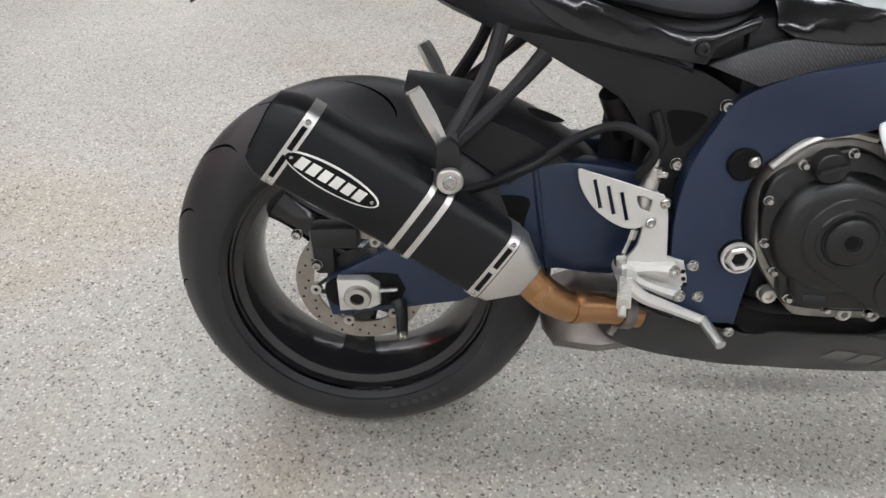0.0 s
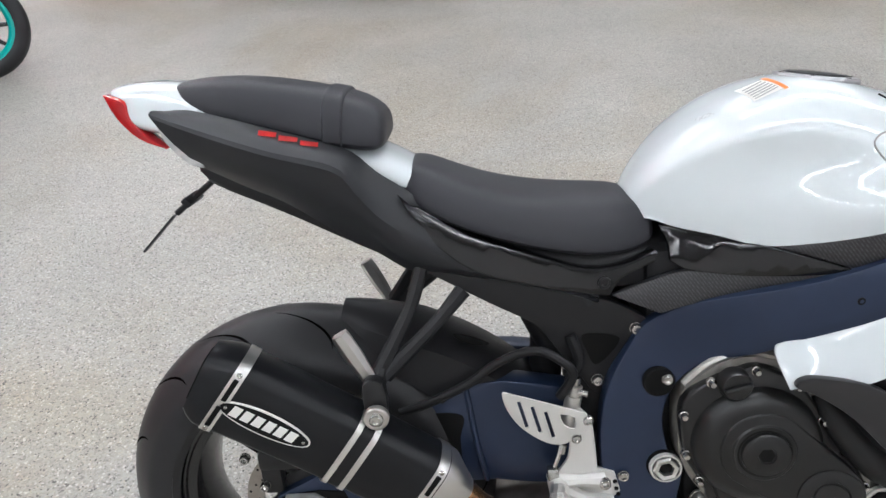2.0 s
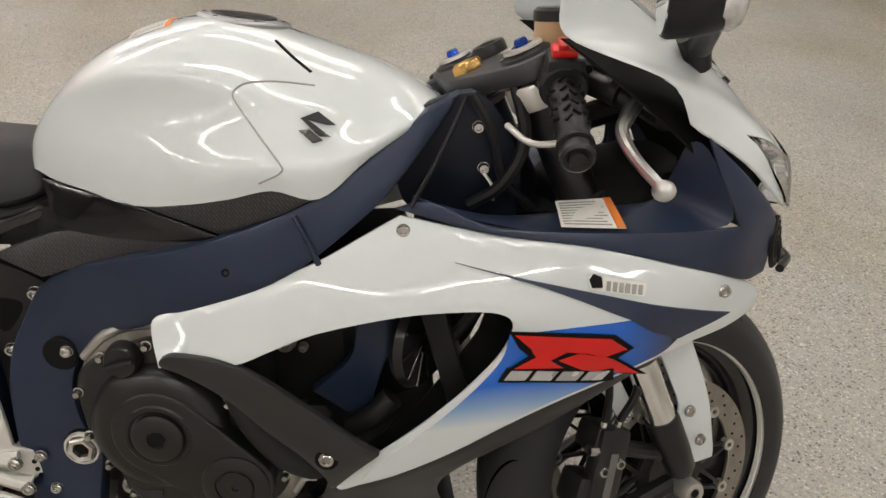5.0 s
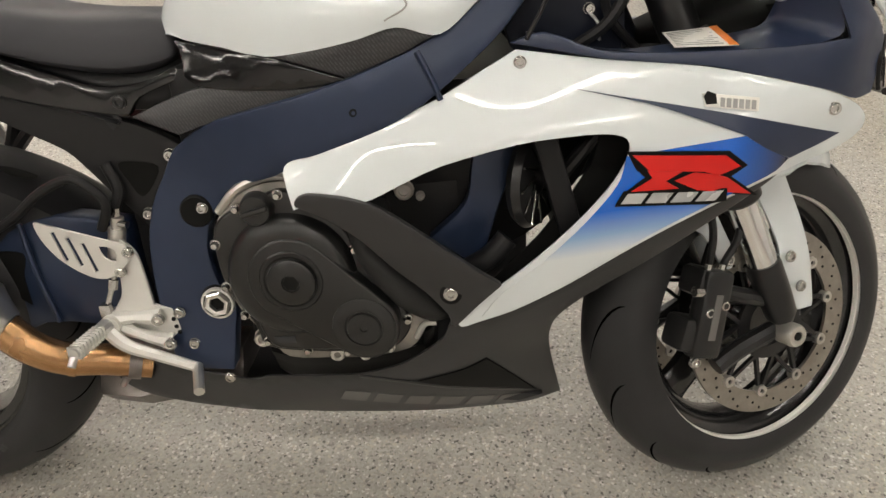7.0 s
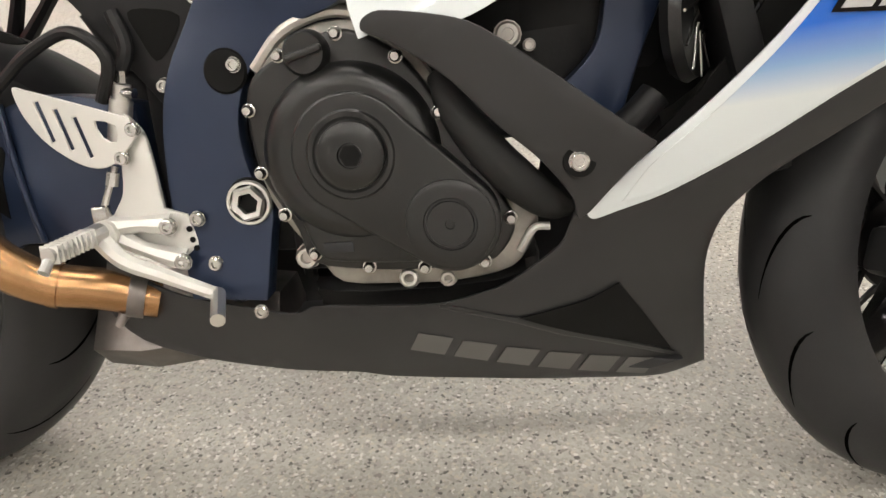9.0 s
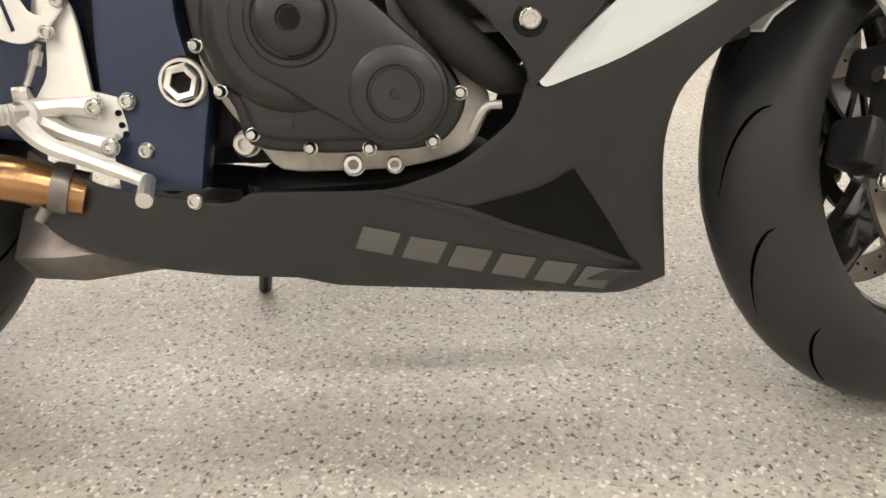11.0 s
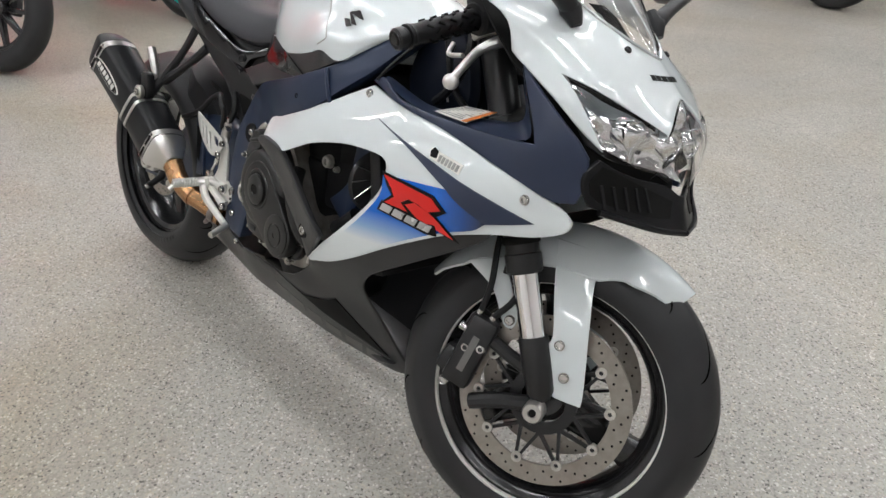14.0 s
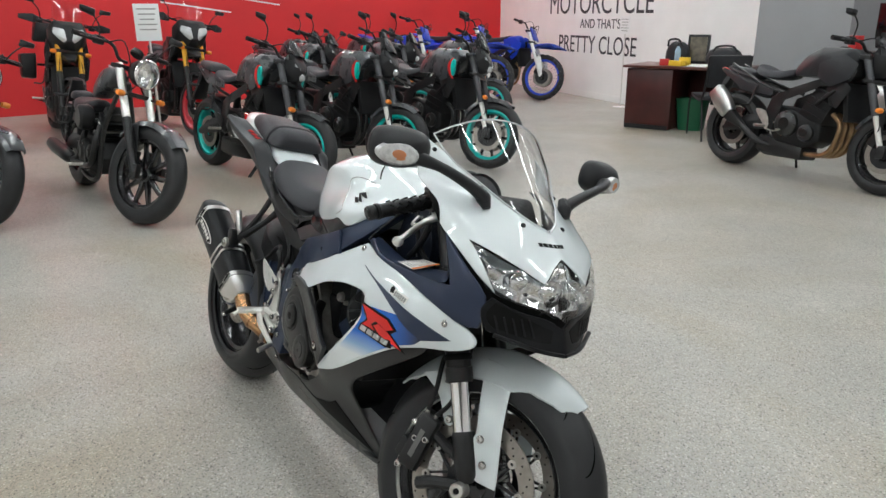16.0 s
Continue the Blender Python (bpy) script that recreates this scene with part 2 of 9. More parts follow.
# ---- mesh helpers ----
def part(name, bm, material, parent=None, label="", m=None, sharp=35):
    """One mesh object from a bmesh, under a thing or a part."""
    if m is not None:
        bm.transform(m)
    bmesh.ops.recalc_face_normals(bm, faces=bm.faces)
    for f in bm.faces:
        f.smooth = True
    lim = radians(sharp)
    for e in bm.edges:
        if len(e.link_faces) == 2 and e.calc_face_angle(0) > lim:
            e.smooth = False
    me = bpy.data.meshes.new(name)
    bm.to_mesh(me)
    bm.free()
    me.materials.append(material)
    ob = new(name, me)
    if parent:
        ob.parent = parent
    if label:
        ob["label"] = label
    return ob


def thing(name, label, category, group="", m=None):
    ob = new(name)
    ob.empty_display_size = 0.1
    if m is not None:
        ob.matrix_world = m
    return tagged(ob, label, category, group)


def curve(pts, n=4, closed=True):
    """Smooth line through points; a third entry marks a corner."""
    out, k = [], len(pts)
    flag = [len(p) > 2 for p in pts]
    P = [Vector(p[:2]) for p in pts]
    for i in range(k if closed else k - 1):
        a, b = P[i], P[(i + 1) % k]
        ta = (b - P[i - 1]) / 2 if (i > 0 or closed) and not flag[i] else (b - a)
        tb = (P[(i + 2) % k] - a) / 2 if (i < k - 2 or closed) and not flag[(i + 1) % k] else (b - a)
        l = (b - a).length
        ta, tb = (t.normalized() * min(t.length, l) if t.length else t for t in (ta, tb))
        for j in range(n):
            s = j / n
            out.append(a * (2 * s**3 - 3 * s**2 + 1) + ta * (s**3 - 2 * s**2 + s) + b * (3 * s**2 - 2 * s**3) + tb * (s**3 - s**2))
    if not closed:
        out.append(P[-1])
    return [tuple(p) for p in out]


def box(bm, c, s, bevel=0.0, m=None, seg=2):
    r = bmesh.ops.create_cube(bm, size=1.0)
    v = r["verts"]
    bmesh.ops.scale(bm, vec=s, verts=v)
    if bevel:
        e = list({e for q in v for e in q.link_edges})
        v = list({q for f in bmesh.ops.bevel(bm, geom=e, offset=bevel, segments=seg, affect="EDGES", profile=0.5)["faces"] for q in f.verts} | {q for q in v if q.is_valid})
        v = [q for q in v if q.is_valid]
    if m is not None:
        bmesh.ops.transform(bm, matrix=m, verts=v)
    bmesh.ops.translate(bm, vec=c, verts=v)
    return v


def boxes(*items, bevel=0.0):
    bm = bmesh.new()
    for it in items:
        box(bm, it[0], it[1], bevel, it[2] if len(it) > 2 else None)
    return bm


def plate(pts, w0, w1, bevel=0.0025, seg=2, holes=()):
    """A flat plate with an outline in (x, z), from y = w0 to w1."""
    bm = bmesh.new()
    if holes:
        edges = []
        for loop in (pts, *holes):
            vs = [bm.verts.new((p[0], w0, p[1])) for p in loop]
            edges += [bm.edges.new((vs[i], vs[(i + 1) % len(vs)])) for i in range(len(vs))]
        bmesh.ops.triangle_fill(bm, use_beauty=True, use_dissolve=False, edges=edges)
        faces = list(bm.faces)
    else:
        faces = [bm.faces.new([bm.verts.new((p[0], w0, p[1])) for p in pts])]
    r = bmesh.ops.extrude_face_region(bm, geom=faces)
    bmesh.ops.translate(bm, vec=(0, w1 - w0, 0), verts=[v for v in r["geom"] if isinstance(v, bmesh.types.BMVert)])
    bmesh.ops.recalc_face_normals(bm, faces=bm.faces)
    if bevel:
        e = [e for e in bm.edges if len(e.link_faces) == 2 and abs(e.verts[0].co.y - e.verts[1].co.y) < 1e-6 and e.calc_face_angle(0) > 0.8]
        bmesh.ops.bevel(bm, geom=e, offset=bevel, segments=seg, affect="EDGES", profile=0.5)
    return bm


def circle(cx, cz, r, n=20, r2=None, a0=0.0):
    return [(cx + r * math.cos(a0 + 2 * math.pi * i / n), cz + (r2 or r) * math.sin(a0 + 2 * math.pi * i / n)) for i in range(n)]


def tps(ctrl):
    """A smooth height field through a few control points (a, b, value)."""
    A = np.array(ctrl, float)
    n = len(A)

    def ker(r2):
        return np.where(r2 > 1e-12, r2 * np.log(r2 + 1e-12), 0)

    d = ((A[:, None, :2] - A[None, :, :2]) ** 2).sum(-1)
    M = np.zeros((n + 3, n + 3))
    M[:n, :n] = ker(d) + np.eye(n) * 1e-5
    M[:n, n], M[:n, n + 1 :] = 1, A[:, :2]
    M[n, :n], M[n + 1 :, :n] = 1, A[:, :2].T
    s = np.linalg.solve(M, np.r_[A[:, 2], 0, 0, 0])
    return lambda a, b: float(ker((A[:, 0] - a) ** 2 + (A[:, 1] - b) ** 2) @ s[:n] + s[n] + s[n + 1] * a + s[n + 2] * b)


def panel(pts, f, thick=0.004, step=0.02, axis="y", side=1, lift=0.0, bevel=0.0):
    """A curved shell: an outline in two axes, the third by f. axis y: outline (x, z); axis x: outline (y, z). side -1 mirrors it."""
    bm = bmesh.new()
    loop = [Vector(p[:2]) for p in pts]
    k = len(loop)
    lo = [min(p[i] for p in loop) for i in (0, 1)]
    hi = [max(p[i] for p in loop) for i in (0, 1)]

    def inside(x, z):
        c = False
        for i in range(k):
            a, b = loop[i], loop[i - 1]
            if (a.y > z) != (b.y > z) and x < (b.x - a.x) * (z - a.y) / (b.y - a.y) + a.x:
                c = not c
        return c

    def clear_of(x, z):
        q = Vector((x, z))
        for i in range(k):
            a, b = loop[i - 1], loop[i]
            d = b - a
            t = max(0.0, min(1.0, (q - a).dot(d) / max(d.length_squared, 1e-12)))
            if (a + d * t - q).length < step * 0.4:
                return False
        return True

    extra = []
    x = lo[0] + step * 0.5
    row = 0
    while x < hi[0]:
        z = lo[1] + step * (0.5 if row % 2 else 0.05)
        while z < hi[1]:
            if inside(x, z) and clear_of(x, z):
                extra.append(Vector((x, z)))
            z += step
        x += step * 0.87
        row += 1
    vs, _, fs, *_ = delaunay_2d_cdt(loop + extra, [(i, (i + 1) % k) for i in range(k)], [], 1, 1e-6)
    nv = [bm.verts.new((v.x, 0, v.y)) for v in vs]
    for f_ in fs:
        bm.faces.new([nv[i] for i in f_])
    r = bmesh.ops.extrude_face_region(bm, geom=bm.faces[:])
    back = {v for v in r["geom"] if isinstance(v, bmesh.types.BMVert)}
    for v in bm.verts:
        a, b = v.co.x, v.co.z
        d = f(a, b)
        if axis == "y":
            d = d - lift + (thick if v in back else 0)
            v.co = (a, side * d, b)
        else:
            d = d + lift - (thick if v in back else 0)
            v.co = (d, side * a, b)
    bmesh.ops.recalc_face_normals(bm, faces=bm.faces)
    if bevel:
        e = [e for e in bm.edges if len(e.link_faces) == 2 and e.calc_face_angle(0) > 1.0]
        bmesh.ops.bevel(bm, geom=e, offset=bevel, segments=2, affect="EDGES", profile=0.5, clamp_overlap=True)
    return bm


def lathe(profile, seg=48, closed=False, a0=0.0, a1=2 * math.pi):
    """Turns a profile of (radius, y) round the y axis."""
    bm = bmesh.new()
    full = abs(a1 - a0 - 2 * math.pi) < 1e-6
    rings = []
    for i in range(seg if full else seg + 1):
        a = a0 + (a1 - a0) * i / seg
        rings.append([bm.verts.new((r * math.cos(a), y, r * math.sin(a))) for r, y in profile])
    k = len(profile)
    for i in range(seg):
        p, q = rings[i], rings[(i + 1) % len(rings)]
        for j in range(k if closed else k - 1):
            bm.faces.new((p[j], p[(j + 1) % k], q[(j + 1) % k], q[j]))
    bmesh.ops.remove_doubles(bm, verts=bm.verts, dist=1e-6)
    return bm


def loft(rings, cap=True):
    bm = bmesh.new()
    rs = [[bm.verts.new(p) for p in r] for r in rings]
    for a, b in zip(rs, rs[1:]):
        for j in range(len(a)):
            bm.faces.new((a[j], a[(j + 1) % len(a)], b[(j + 1) % len(a)], b[j]))
    if cap:
        bm.faces.new(rs[0][::-1])
        bm.faces.new(rs[-1])
    return bm


def pipe(path, r, seg=10, rs=None, smooth=4, cap=True):
    """A round tube along a smooth path of 3D points."""
    P = [Vector(p) for p in path]
    Q, R = [], []
    for i in range(len(P) - 1):
        a, b = P[i], P[i + 1]
        ta = (b - P[i - 1]) / 2 if i else b - a
        tb = (P[i + 2] - a) / 2 if i < len(P) - 2 else b - a
        for j in range(smooth):
            s = j / smooth
            Q.append(a * (2 * s**3 - 3 * s**2 + 1) + ta * (s**3 - 2 * s**2 + s) + b * (3 * s**2 - 2 * s**3) + tb * (s**3 - s**2))
            R.append((rs[i] * (1 - s) + rs[i + 1] * s) if rs else r)
    Q.append(P[-1])
    R.append(rs[-1] if rs else r)
    rings, up = [], None
    for i, q in enumerate(Q):
        d = (Q[min(i + 1, len(Q) - 1)] - Q[max(i - 1, 0)]).normalized()
        if up is None:
            up = d.orthogonal().normalized()
        up = (up - d * up.dot(d)).normalized()
        sd = d.cross(up)
        rings.append([q + (up * math.cos(2 * math.pi * k / seg) + sd * math.sin(2 * math.pi * k / seg)) * R[i] for k in range(seg)])
    return loft(rings, cap)


def rod(a, b, r, seg=14, r2=None):
    return pipe([a, b], r, seg, [r, r if r2 is None else r2], 1)


def along(a, b):
    """A frame at a whose y axis points to b."""
    d = Vector(b) - Vector(a)
    return Matrix.Translation(a) @ d.to_track_quat("Y", "Z").to_matrix().to_4x4()


def join(*bms):
    bm = bmesh.new()
    for b in bms:
        me = bpy.data.meshes.new("tmp")
        b.to_mesh(me)
        b.free()
        bm.from_mesh(me)
        bpy.data.meshes.remove(me)
    return bm


BOLTS = {}


def bolt(parent, x, y, z, r=0.007, h=0.006, mat=None, axis=(0, -1, 0), name="bolt", socket=True, m=None):
    """A cap bolt with a hex socket; its head points along axis."""
    key = (round(r, 4), round(h, 4), (mat or STEEL).name, socket, name)
    if key not in BOLTS:
        prof = [(0.0, -h * 0.45), (r * 0.48, -h * 0.45), (r * 0.52, -h), (r * 0.82, -h), (r, -h * 0.70), (r, 0), (r * 1.12, 0.0), (r * 1.12, h * 0.3)] if socket else [(0, -h), (r * 0.62, -h), (r * 0.86, -h * 0.6), (r * 0.88, -h * 0.25), (r * 1.12, -h * 0.2), (r * 1.12, h * 0.3)]
        b = part(name, lathe(prof, 12), mat or STEEL)
        BOLTS[key] = b.data
        bpy.data.objects.remove(b)
    o = new(name, BOLTS[key])
    q = Vector((0, -1, 0)).rotation_difference(Vector(axis))
    o.matrix_basis = (m or Matrix()) @ Matrix.Translation((x, y, z)) @ q.to_matrix().to_4x4()
    o.parent = parent
    return o


# ---- the hall ----
def slab(name, c, s, mat, kind="structure", label="", m=None):
    ob = part(name, boxes((c, s)), mat, m=m)
    return tagged(ob, label, "", "", kind)


slab("floor", (-2, 3, -0.05), (30, 30, 0.1), FLOOR, label="speckled grey chip epoxy showroom floor")
slab("ceiling", (-2, 3, 4.25), (30, 30, 0.1), CEIL, label="plain dark grey showroom ceiling")


def wall(name, a, b, z0, z1, mat, label, thick=0.15):
    """A wall from a to b in plan; its room side lies on that line, its body to the left of it."""
    d = Vector((b[0] - a[0], b[1] - a[1], 0))
    m = Matrix.Translation((a[0], a[1], 0)) @ Matrix.Rotation(math.atan2(d.y, d.x), 4, "Z")
    return slab(name, (d.length / 2, thick / 2, (z0 + z1) / 2), (d.length, thick, z1 - z0), mat, label=label, m=m)


CORNER, COLUMN = (-9.40, 8.95), (-2.484, 7.161)
wall("wall_red", (-9.27, -1.27), CORNER, 0, 4.2, REDW, "bright red painted showroom wall with white diagonal stripes")
wall("wall_white", CORNER, COLUMN, 0, 4.2, WALLW, "white painted wall with dark lettering")
wall("wall_column", COLUMN, (-1.626, 7.60), 0, 4.2, WALLG, "grey painted column beside the white wall")
wall("wall_back", (-1.626, 9.66), (8, 9.66), 0, 4.2, WALLG, "grey painted back wall of the office bay")
wall("wall_side", (-1.626, 7.60), (-1.626, 9.66), 0, 4.2, WALLG, "grey painted side of the office bay")
wall("wall_east", (8, 9.66), (8, -7), 0, 4.2, WALLW, "plain white wall behind the camera")
wall("wall_south", (8, -7), (-12, -7), 0, 4.2, WALLW, "plain white wall behind the camera")
wall("wall_west", (-12, -7), (-9.27, -1.27), 0, 4.2, WALLW, "plain white wall at the far end")


def ceiling_light(x, y, length=2.4):
    t = thing("ceiling_light", "long white LED strip light under the ceiling", "ceiling light", "ceiling lights", Matrix.Translation((x, y, 4.1)))
    part("housing", boxes(((0, 0, 0.06), (length, 0.16, 0.06)), bevel=0.008), CEIL, t)
    part("diffuser", boxes(((0, 0, 0.015), (length - 0.04, 0.12, 0.03)), bevel=0.006), TUBE, t, "glowing white diffuser")
    return t


first = ceiling_light(-5.2, -4.6)
# the x = -8.2 row is added to brighten the white and red walls
for i, x in enumerate((-5.2, -8.2, -2.0, 1.2, 4.4)):
    for j, y in enumerate((-4.6, -2.2, 0.2, 2.6, 5.0, 7.2)):
        if (i or j) and (x > -8 or y > 0):
            copy_thing(first, Matrix.Translation((x, y, 4.1)))


# ---- the sports motorcycle ----
# Built upright along x, rear axle over the origin; y is to the rider's left. The whole leans on its side stand.
LEANM = Matrix.Translation((0.083, -0.109, -0.001)) @ Matrix.Rotation(radians(0.97), 4, "Z") @ Matrix.Rotation(radians(-14.58), 4, "X")
bike = thing("sport_motorcycle", "white, navy and blue sports motorcycle leaning on its side stand", "motorcycle", m=LEANM)

# steering: turned to the left about the raked head
RAKE, STEER = radians(24.6), radians(22.8)
HEAD = Vector((1.0816, 0.0, 0.9074))
AXIS = Vector((-math.sin(RAKE), 0, math.cos(RAKE)))
S = Matrix.Translation(HEAD) @ Matrix.Rotation(STEER, 4, AXIS) @ Matrix.Translation(-HEAD)
FAX = Vector((1.394, 0, 0.289))  # front axle, straight ahead


def tyre(parent, r, hw, rim_r, m, label, grooves, drop):
    prof = []
    for i in range(-10, 11):
        u = i / 10
        prof.append((r - drop * abs(u) ** 2.3, u * hw))
    side = [(r - drop - 0.014, hw * 1.035), (r - drop - 0.032, hw * 1.02), (r - drop - 0.036, hw * 1.0), (rim_r + 0.012, hw * 0.93), (rim_r + 0.008, hw * 0.90), (rim_r, hw * 0.86)]
    prof = [(a, -b) for a, b in reversed(side)] + prof + side
    t = part("tyre", lathe(prof, 96), RUB, parent, label, m, sharp=50)
    # tread grooves: short curved cuts, their shade laid on the tyre as thin strips
    for k in range(grooves):
        for s in (-1, 1):
            bm = bmesh.new()
            rows = []
            for i in range(9):
                u = i / 8
                w = hw * (0.16 + 0.66 * u)
                a = 2 * math.pi * (k + (0.5 if s > 0 else 0)) / grooves + 0.34 * (1 - u) ** 1.6
                wd = 0.0042 * math.sin(math.pi * (0.12 + 0.84 * u)) / r
                rr = r - drop * (w / hw) ** 2.3 + 0.0014
                rows.append([bm.verts.new((rr * math.cos(a + q), s * w, rr * math.sin(a + q))) for q in (-wd, wd)])
            for p, q in zip(rows, rows[1:]):
                bm.faces.new((p[0], p[1], q[1], q[0]))
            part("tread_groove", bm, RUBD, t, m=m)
    return t


def rim(parent, rim_r, hw, m, spokes, hub_w, a0, stripe):
    prof = [(rim_r + 0.006, -hw), (rim_r + 0.006, -hw + 0.008), (rim_r - 0.008, -hw + 0.012), (rim_r - 0.022, -hw * 0.45), (rim_r - 0.026, 0), (rim_r - 0.022, hw * 0.45), (rim_r - 0.008, hw - 0.012), (rim_r + 0.006, hw - 0.008), (rim_r + 0.006, hw)]
    inner = [(a - 0.007 if abs(b) < hw * 0.9 else a - 0.005, b) for a, b in reversed(prof)]
    part("rim", lathe(prof + inner, 96, closed=True), RIM, parent, "gloss black cast rim", m)
    for k in range(spokes):
        a = a0 + 2 * math.pi * k / spokes
        rings = []
        for i in range(7):
            u = i / 6
            rr = 0.04 + (rim_r - 0.06) * u
            wide = 0.026 * (1 - u) + 0.013 + 0.02 * u**4
            thick = 0.020 - 0.008 * u
            off = 0.25 * math.sin(u * 1.5) * 0.25
            c, s_ = math.cos(a + off), math.sin(a + off)
            ring = []
            for du, dw in ((-1, -0.5), (-0.6, -1), (0.6, -1), (1, -0.5), (1, 0.5), (0.6, 1), (-0.6, 1), (-1, 0.5)):
                ring.append((rr * c - du * wide * s_, dw * thick, rr * s_ + du * wide * c))
            rings.append(ring)
        part("spoke", loft(rings), RIM, parent, m=m)
    part("hub", lathe([(0.0, -hub_w), (0.03, -hub_w), (0.045, -hub_w * 0.7), (0.048, 0), (0.045, hub_w * 0.7), (0.03, hub_w), (0.0, hub_w)], 32), RIM, parent, m=m)
    if stripe:
        r0 = rim_r + 0.0075
        part("rim_stripe", lathe([(r0 - 0.013, -hw + 0.001), (r0 - 0.0125, -hw - 0.0065), (r0 - 0.004, -hw - 0.0075), (r0 - 0.0035, -hw + 0.001)], 96, closed=True), LABEL, parent, "thin white rim stripe", m)


def brake_disc(parent, ro, ri, y, m, bobbins, holes, label):
    d = part("brake_disc", lathe([(ri, -0.0025), (ri, 0.0025), (ro, 0.0025), (ro, -0.0025)], 72, closed=True), DISC, parent, label, m @ Matrix.Translation((0, y, 0)))
    # drilled holes are black dots, their shade put into the colour
    for k in range(holes):
        a = 2 * math.pi * k / holes
        rr = ri + (ro - ri) * (0.30, 0.55, 0.80)[k % 3]
        part("drilled_hole", lathe([(0.0, -0.0031), (0.0022, -0.0031), (0.0022, 0.0031), (0.0, 0.0031)], 8), INK_SHADE, d, m=m @ Matrix.Translation((rr * math.cos(a), y, rr * math.sin(a))))
    # carrier: a spider of arms with a bobbin at each end
    part("disc_carrier", lathe([(0.038, -0.003), (0.038, 0.003), (0.058, 0.003), (0.058, -0.003)], 48, closed=True), BLACKA, d, m=m @ Matrix.Translation((0, y, 0)))
    for k in range(bobbins):
        a = 2 * math.pi * k / bobbins + 0.2
        q = m @ Matrix.Translation((0, y, 0)) @ Matrix.Rotation(-a, 4, "Y")
        part("carrier_arm", join(plate([(0.052, -0.020), (ri + 0.004, -0.003), (ri + 0.004, 0.002), (0.052, -0.014)], -0.003, 0.003, 0), plate([(0.052, 0.014), (ri + 0.004, -0.002), (ri + 0.004, 0.003), (0.052, 0.020)], -0.0032, 0.0028, 0)), BLACKA, d, m=q)
        part("bobbin", lathe([(0.004, -0.0065), (0.009, -0.0065), (0.0095, -0.004), (0.0095, 0.004), (0.004, 0.004)], 14, closed=True), ALU, d, m=q @ Matrix.Translation((ri - 0.001, 0, 0)))
    return d


# rear wheel
RW = Matrix.Translation((-0.004, 0, 0.316)) @ Matrix.Scale(0.972, 4)
rear = new("rear_wheel")
rear.parent = bike
tyre(rear, 0.324, 0.096, 0.222, RW, "black sports rear tyre with worn edges", 14, 0.056)
rim(rear, 0.216, 0.075, RW, 3, 0.07, radians(-100), False)
brake_disc(rear, 0.110, 0.080, -0.072, RW, 6, 42, "drilled rear brake disc")

# front wheel
FW = S @ Matrix.Translation(FAX) @ Matrix.Scale(1.066, 4)
front = new("front_wheel")
front.parent = bike
tyre(front, 0.2770, 0.061, 0.206, FW, "black sports front tyre", 13, 0.044)
rim(front, 0.200, 0.050, FW, 3, 0.055, radians(97), True)
for s in (-1, 1):
    brake_disc(front, 0.146, 0.112, s * 0.070, FW, 10, 60, "drilled front brake disc on black floating carrier")

# plain bars where lettering stands on the tyre walls
TMARK = mk("tyre_lettering", (0.030, 0.030, 0.031), 0.6)
for wheel, m, r, y, n in ((rear, RW, 0.245, 0.0990, 6),):
    wall_t = [c for c in wheel.children if c.name.startswith("tyre")][0]
    for a0 in (-78, 102):
        for k in range(n):
            a = radians(a0 + 4.6 * k)
            part("tyre_mark", boxes(((0, -y, 0), (0.012, 0.0024, 0.013)), bevel=0.0006), TMARK, wall_t, m=m @ Matrix.Rotation(-a, 4, "Y") @ Matrix.Translation((r, 0, 0)))

# ---- frame, swingarm ----
FR = tps([(0.50, 0.36, -0.150), (0.575, 0.41, -0.152), (0.50, 0.56, -0.138), (0.56, 0.64, -0.135), (0.70, 0.66, -0.182), (0.82, 0.70, -0.200), (0.94, 0.745, -0.190), (1.02, 0.80, -0.155), (1.09, 0.87, -0.105), (0.62, 0.60, -0.152), (0.6, 0.69, -0.150)])
spar = curve([(0.550, 0.648), (0.526, 0.610), (0.500, 0.562), (0.486, 0.512), (0.481, 0.461), (0.481, 0.407), (0.486, 0.360), (0.491, 0.300, 1), (0.583, 0.298, 1), (0.596, 0.367), (0.603, 0.404), (0.589, 0.424), (0.578, 0.458), (0.575, 0.501), (0.588, 0.543), (0.613, 0.574), (0.648, 0.596), (0.700, 0.612), (0.760, 0.640), (0.855, 0.673), (0.911, 0.702), (0.966, 0.742), (1.006, 0.774), (1.034, 0.804), (1.060, 0.836), (1.084, 0.867), (1.097, 0.886, 1), (1.054, 0.866, 1), (1.021, 0.842), (0.982, 0.814), (0.936, 0.785), (0.888, 0.763), (0.820, 0.739), (0.751, 0.719), (0.668, 0.700), (0.607, 0.683)], 3)
for s in (1, -1):
    part("frame_spar", panel(spar, FR, 0.035, 0.022, side=s, bevel=0.005), SPARM, bike, "satin navy aluminium frame spar")
# hole, well and notch in the frame: black discs in place of their shade
part("frame_hole", lathe([(0.0, -0.004), (0.022, -0.004), (0.0245, -0.001), (0.0245, 0.006), (0, 0.006)], 28), INK_SHADE, bike, "round opening in the frame, its shade painted as a black disc", Matrix.Translation((0.569, -0.1465, 0.557)))
bolt(bike, 0.580, -0.1515, 0.563, 0.0075, 0.006)
bolt(bike, 0.820, -0.199, 0.696, 0.0055, 0.002, INK_SHADE, name="frame_plug")
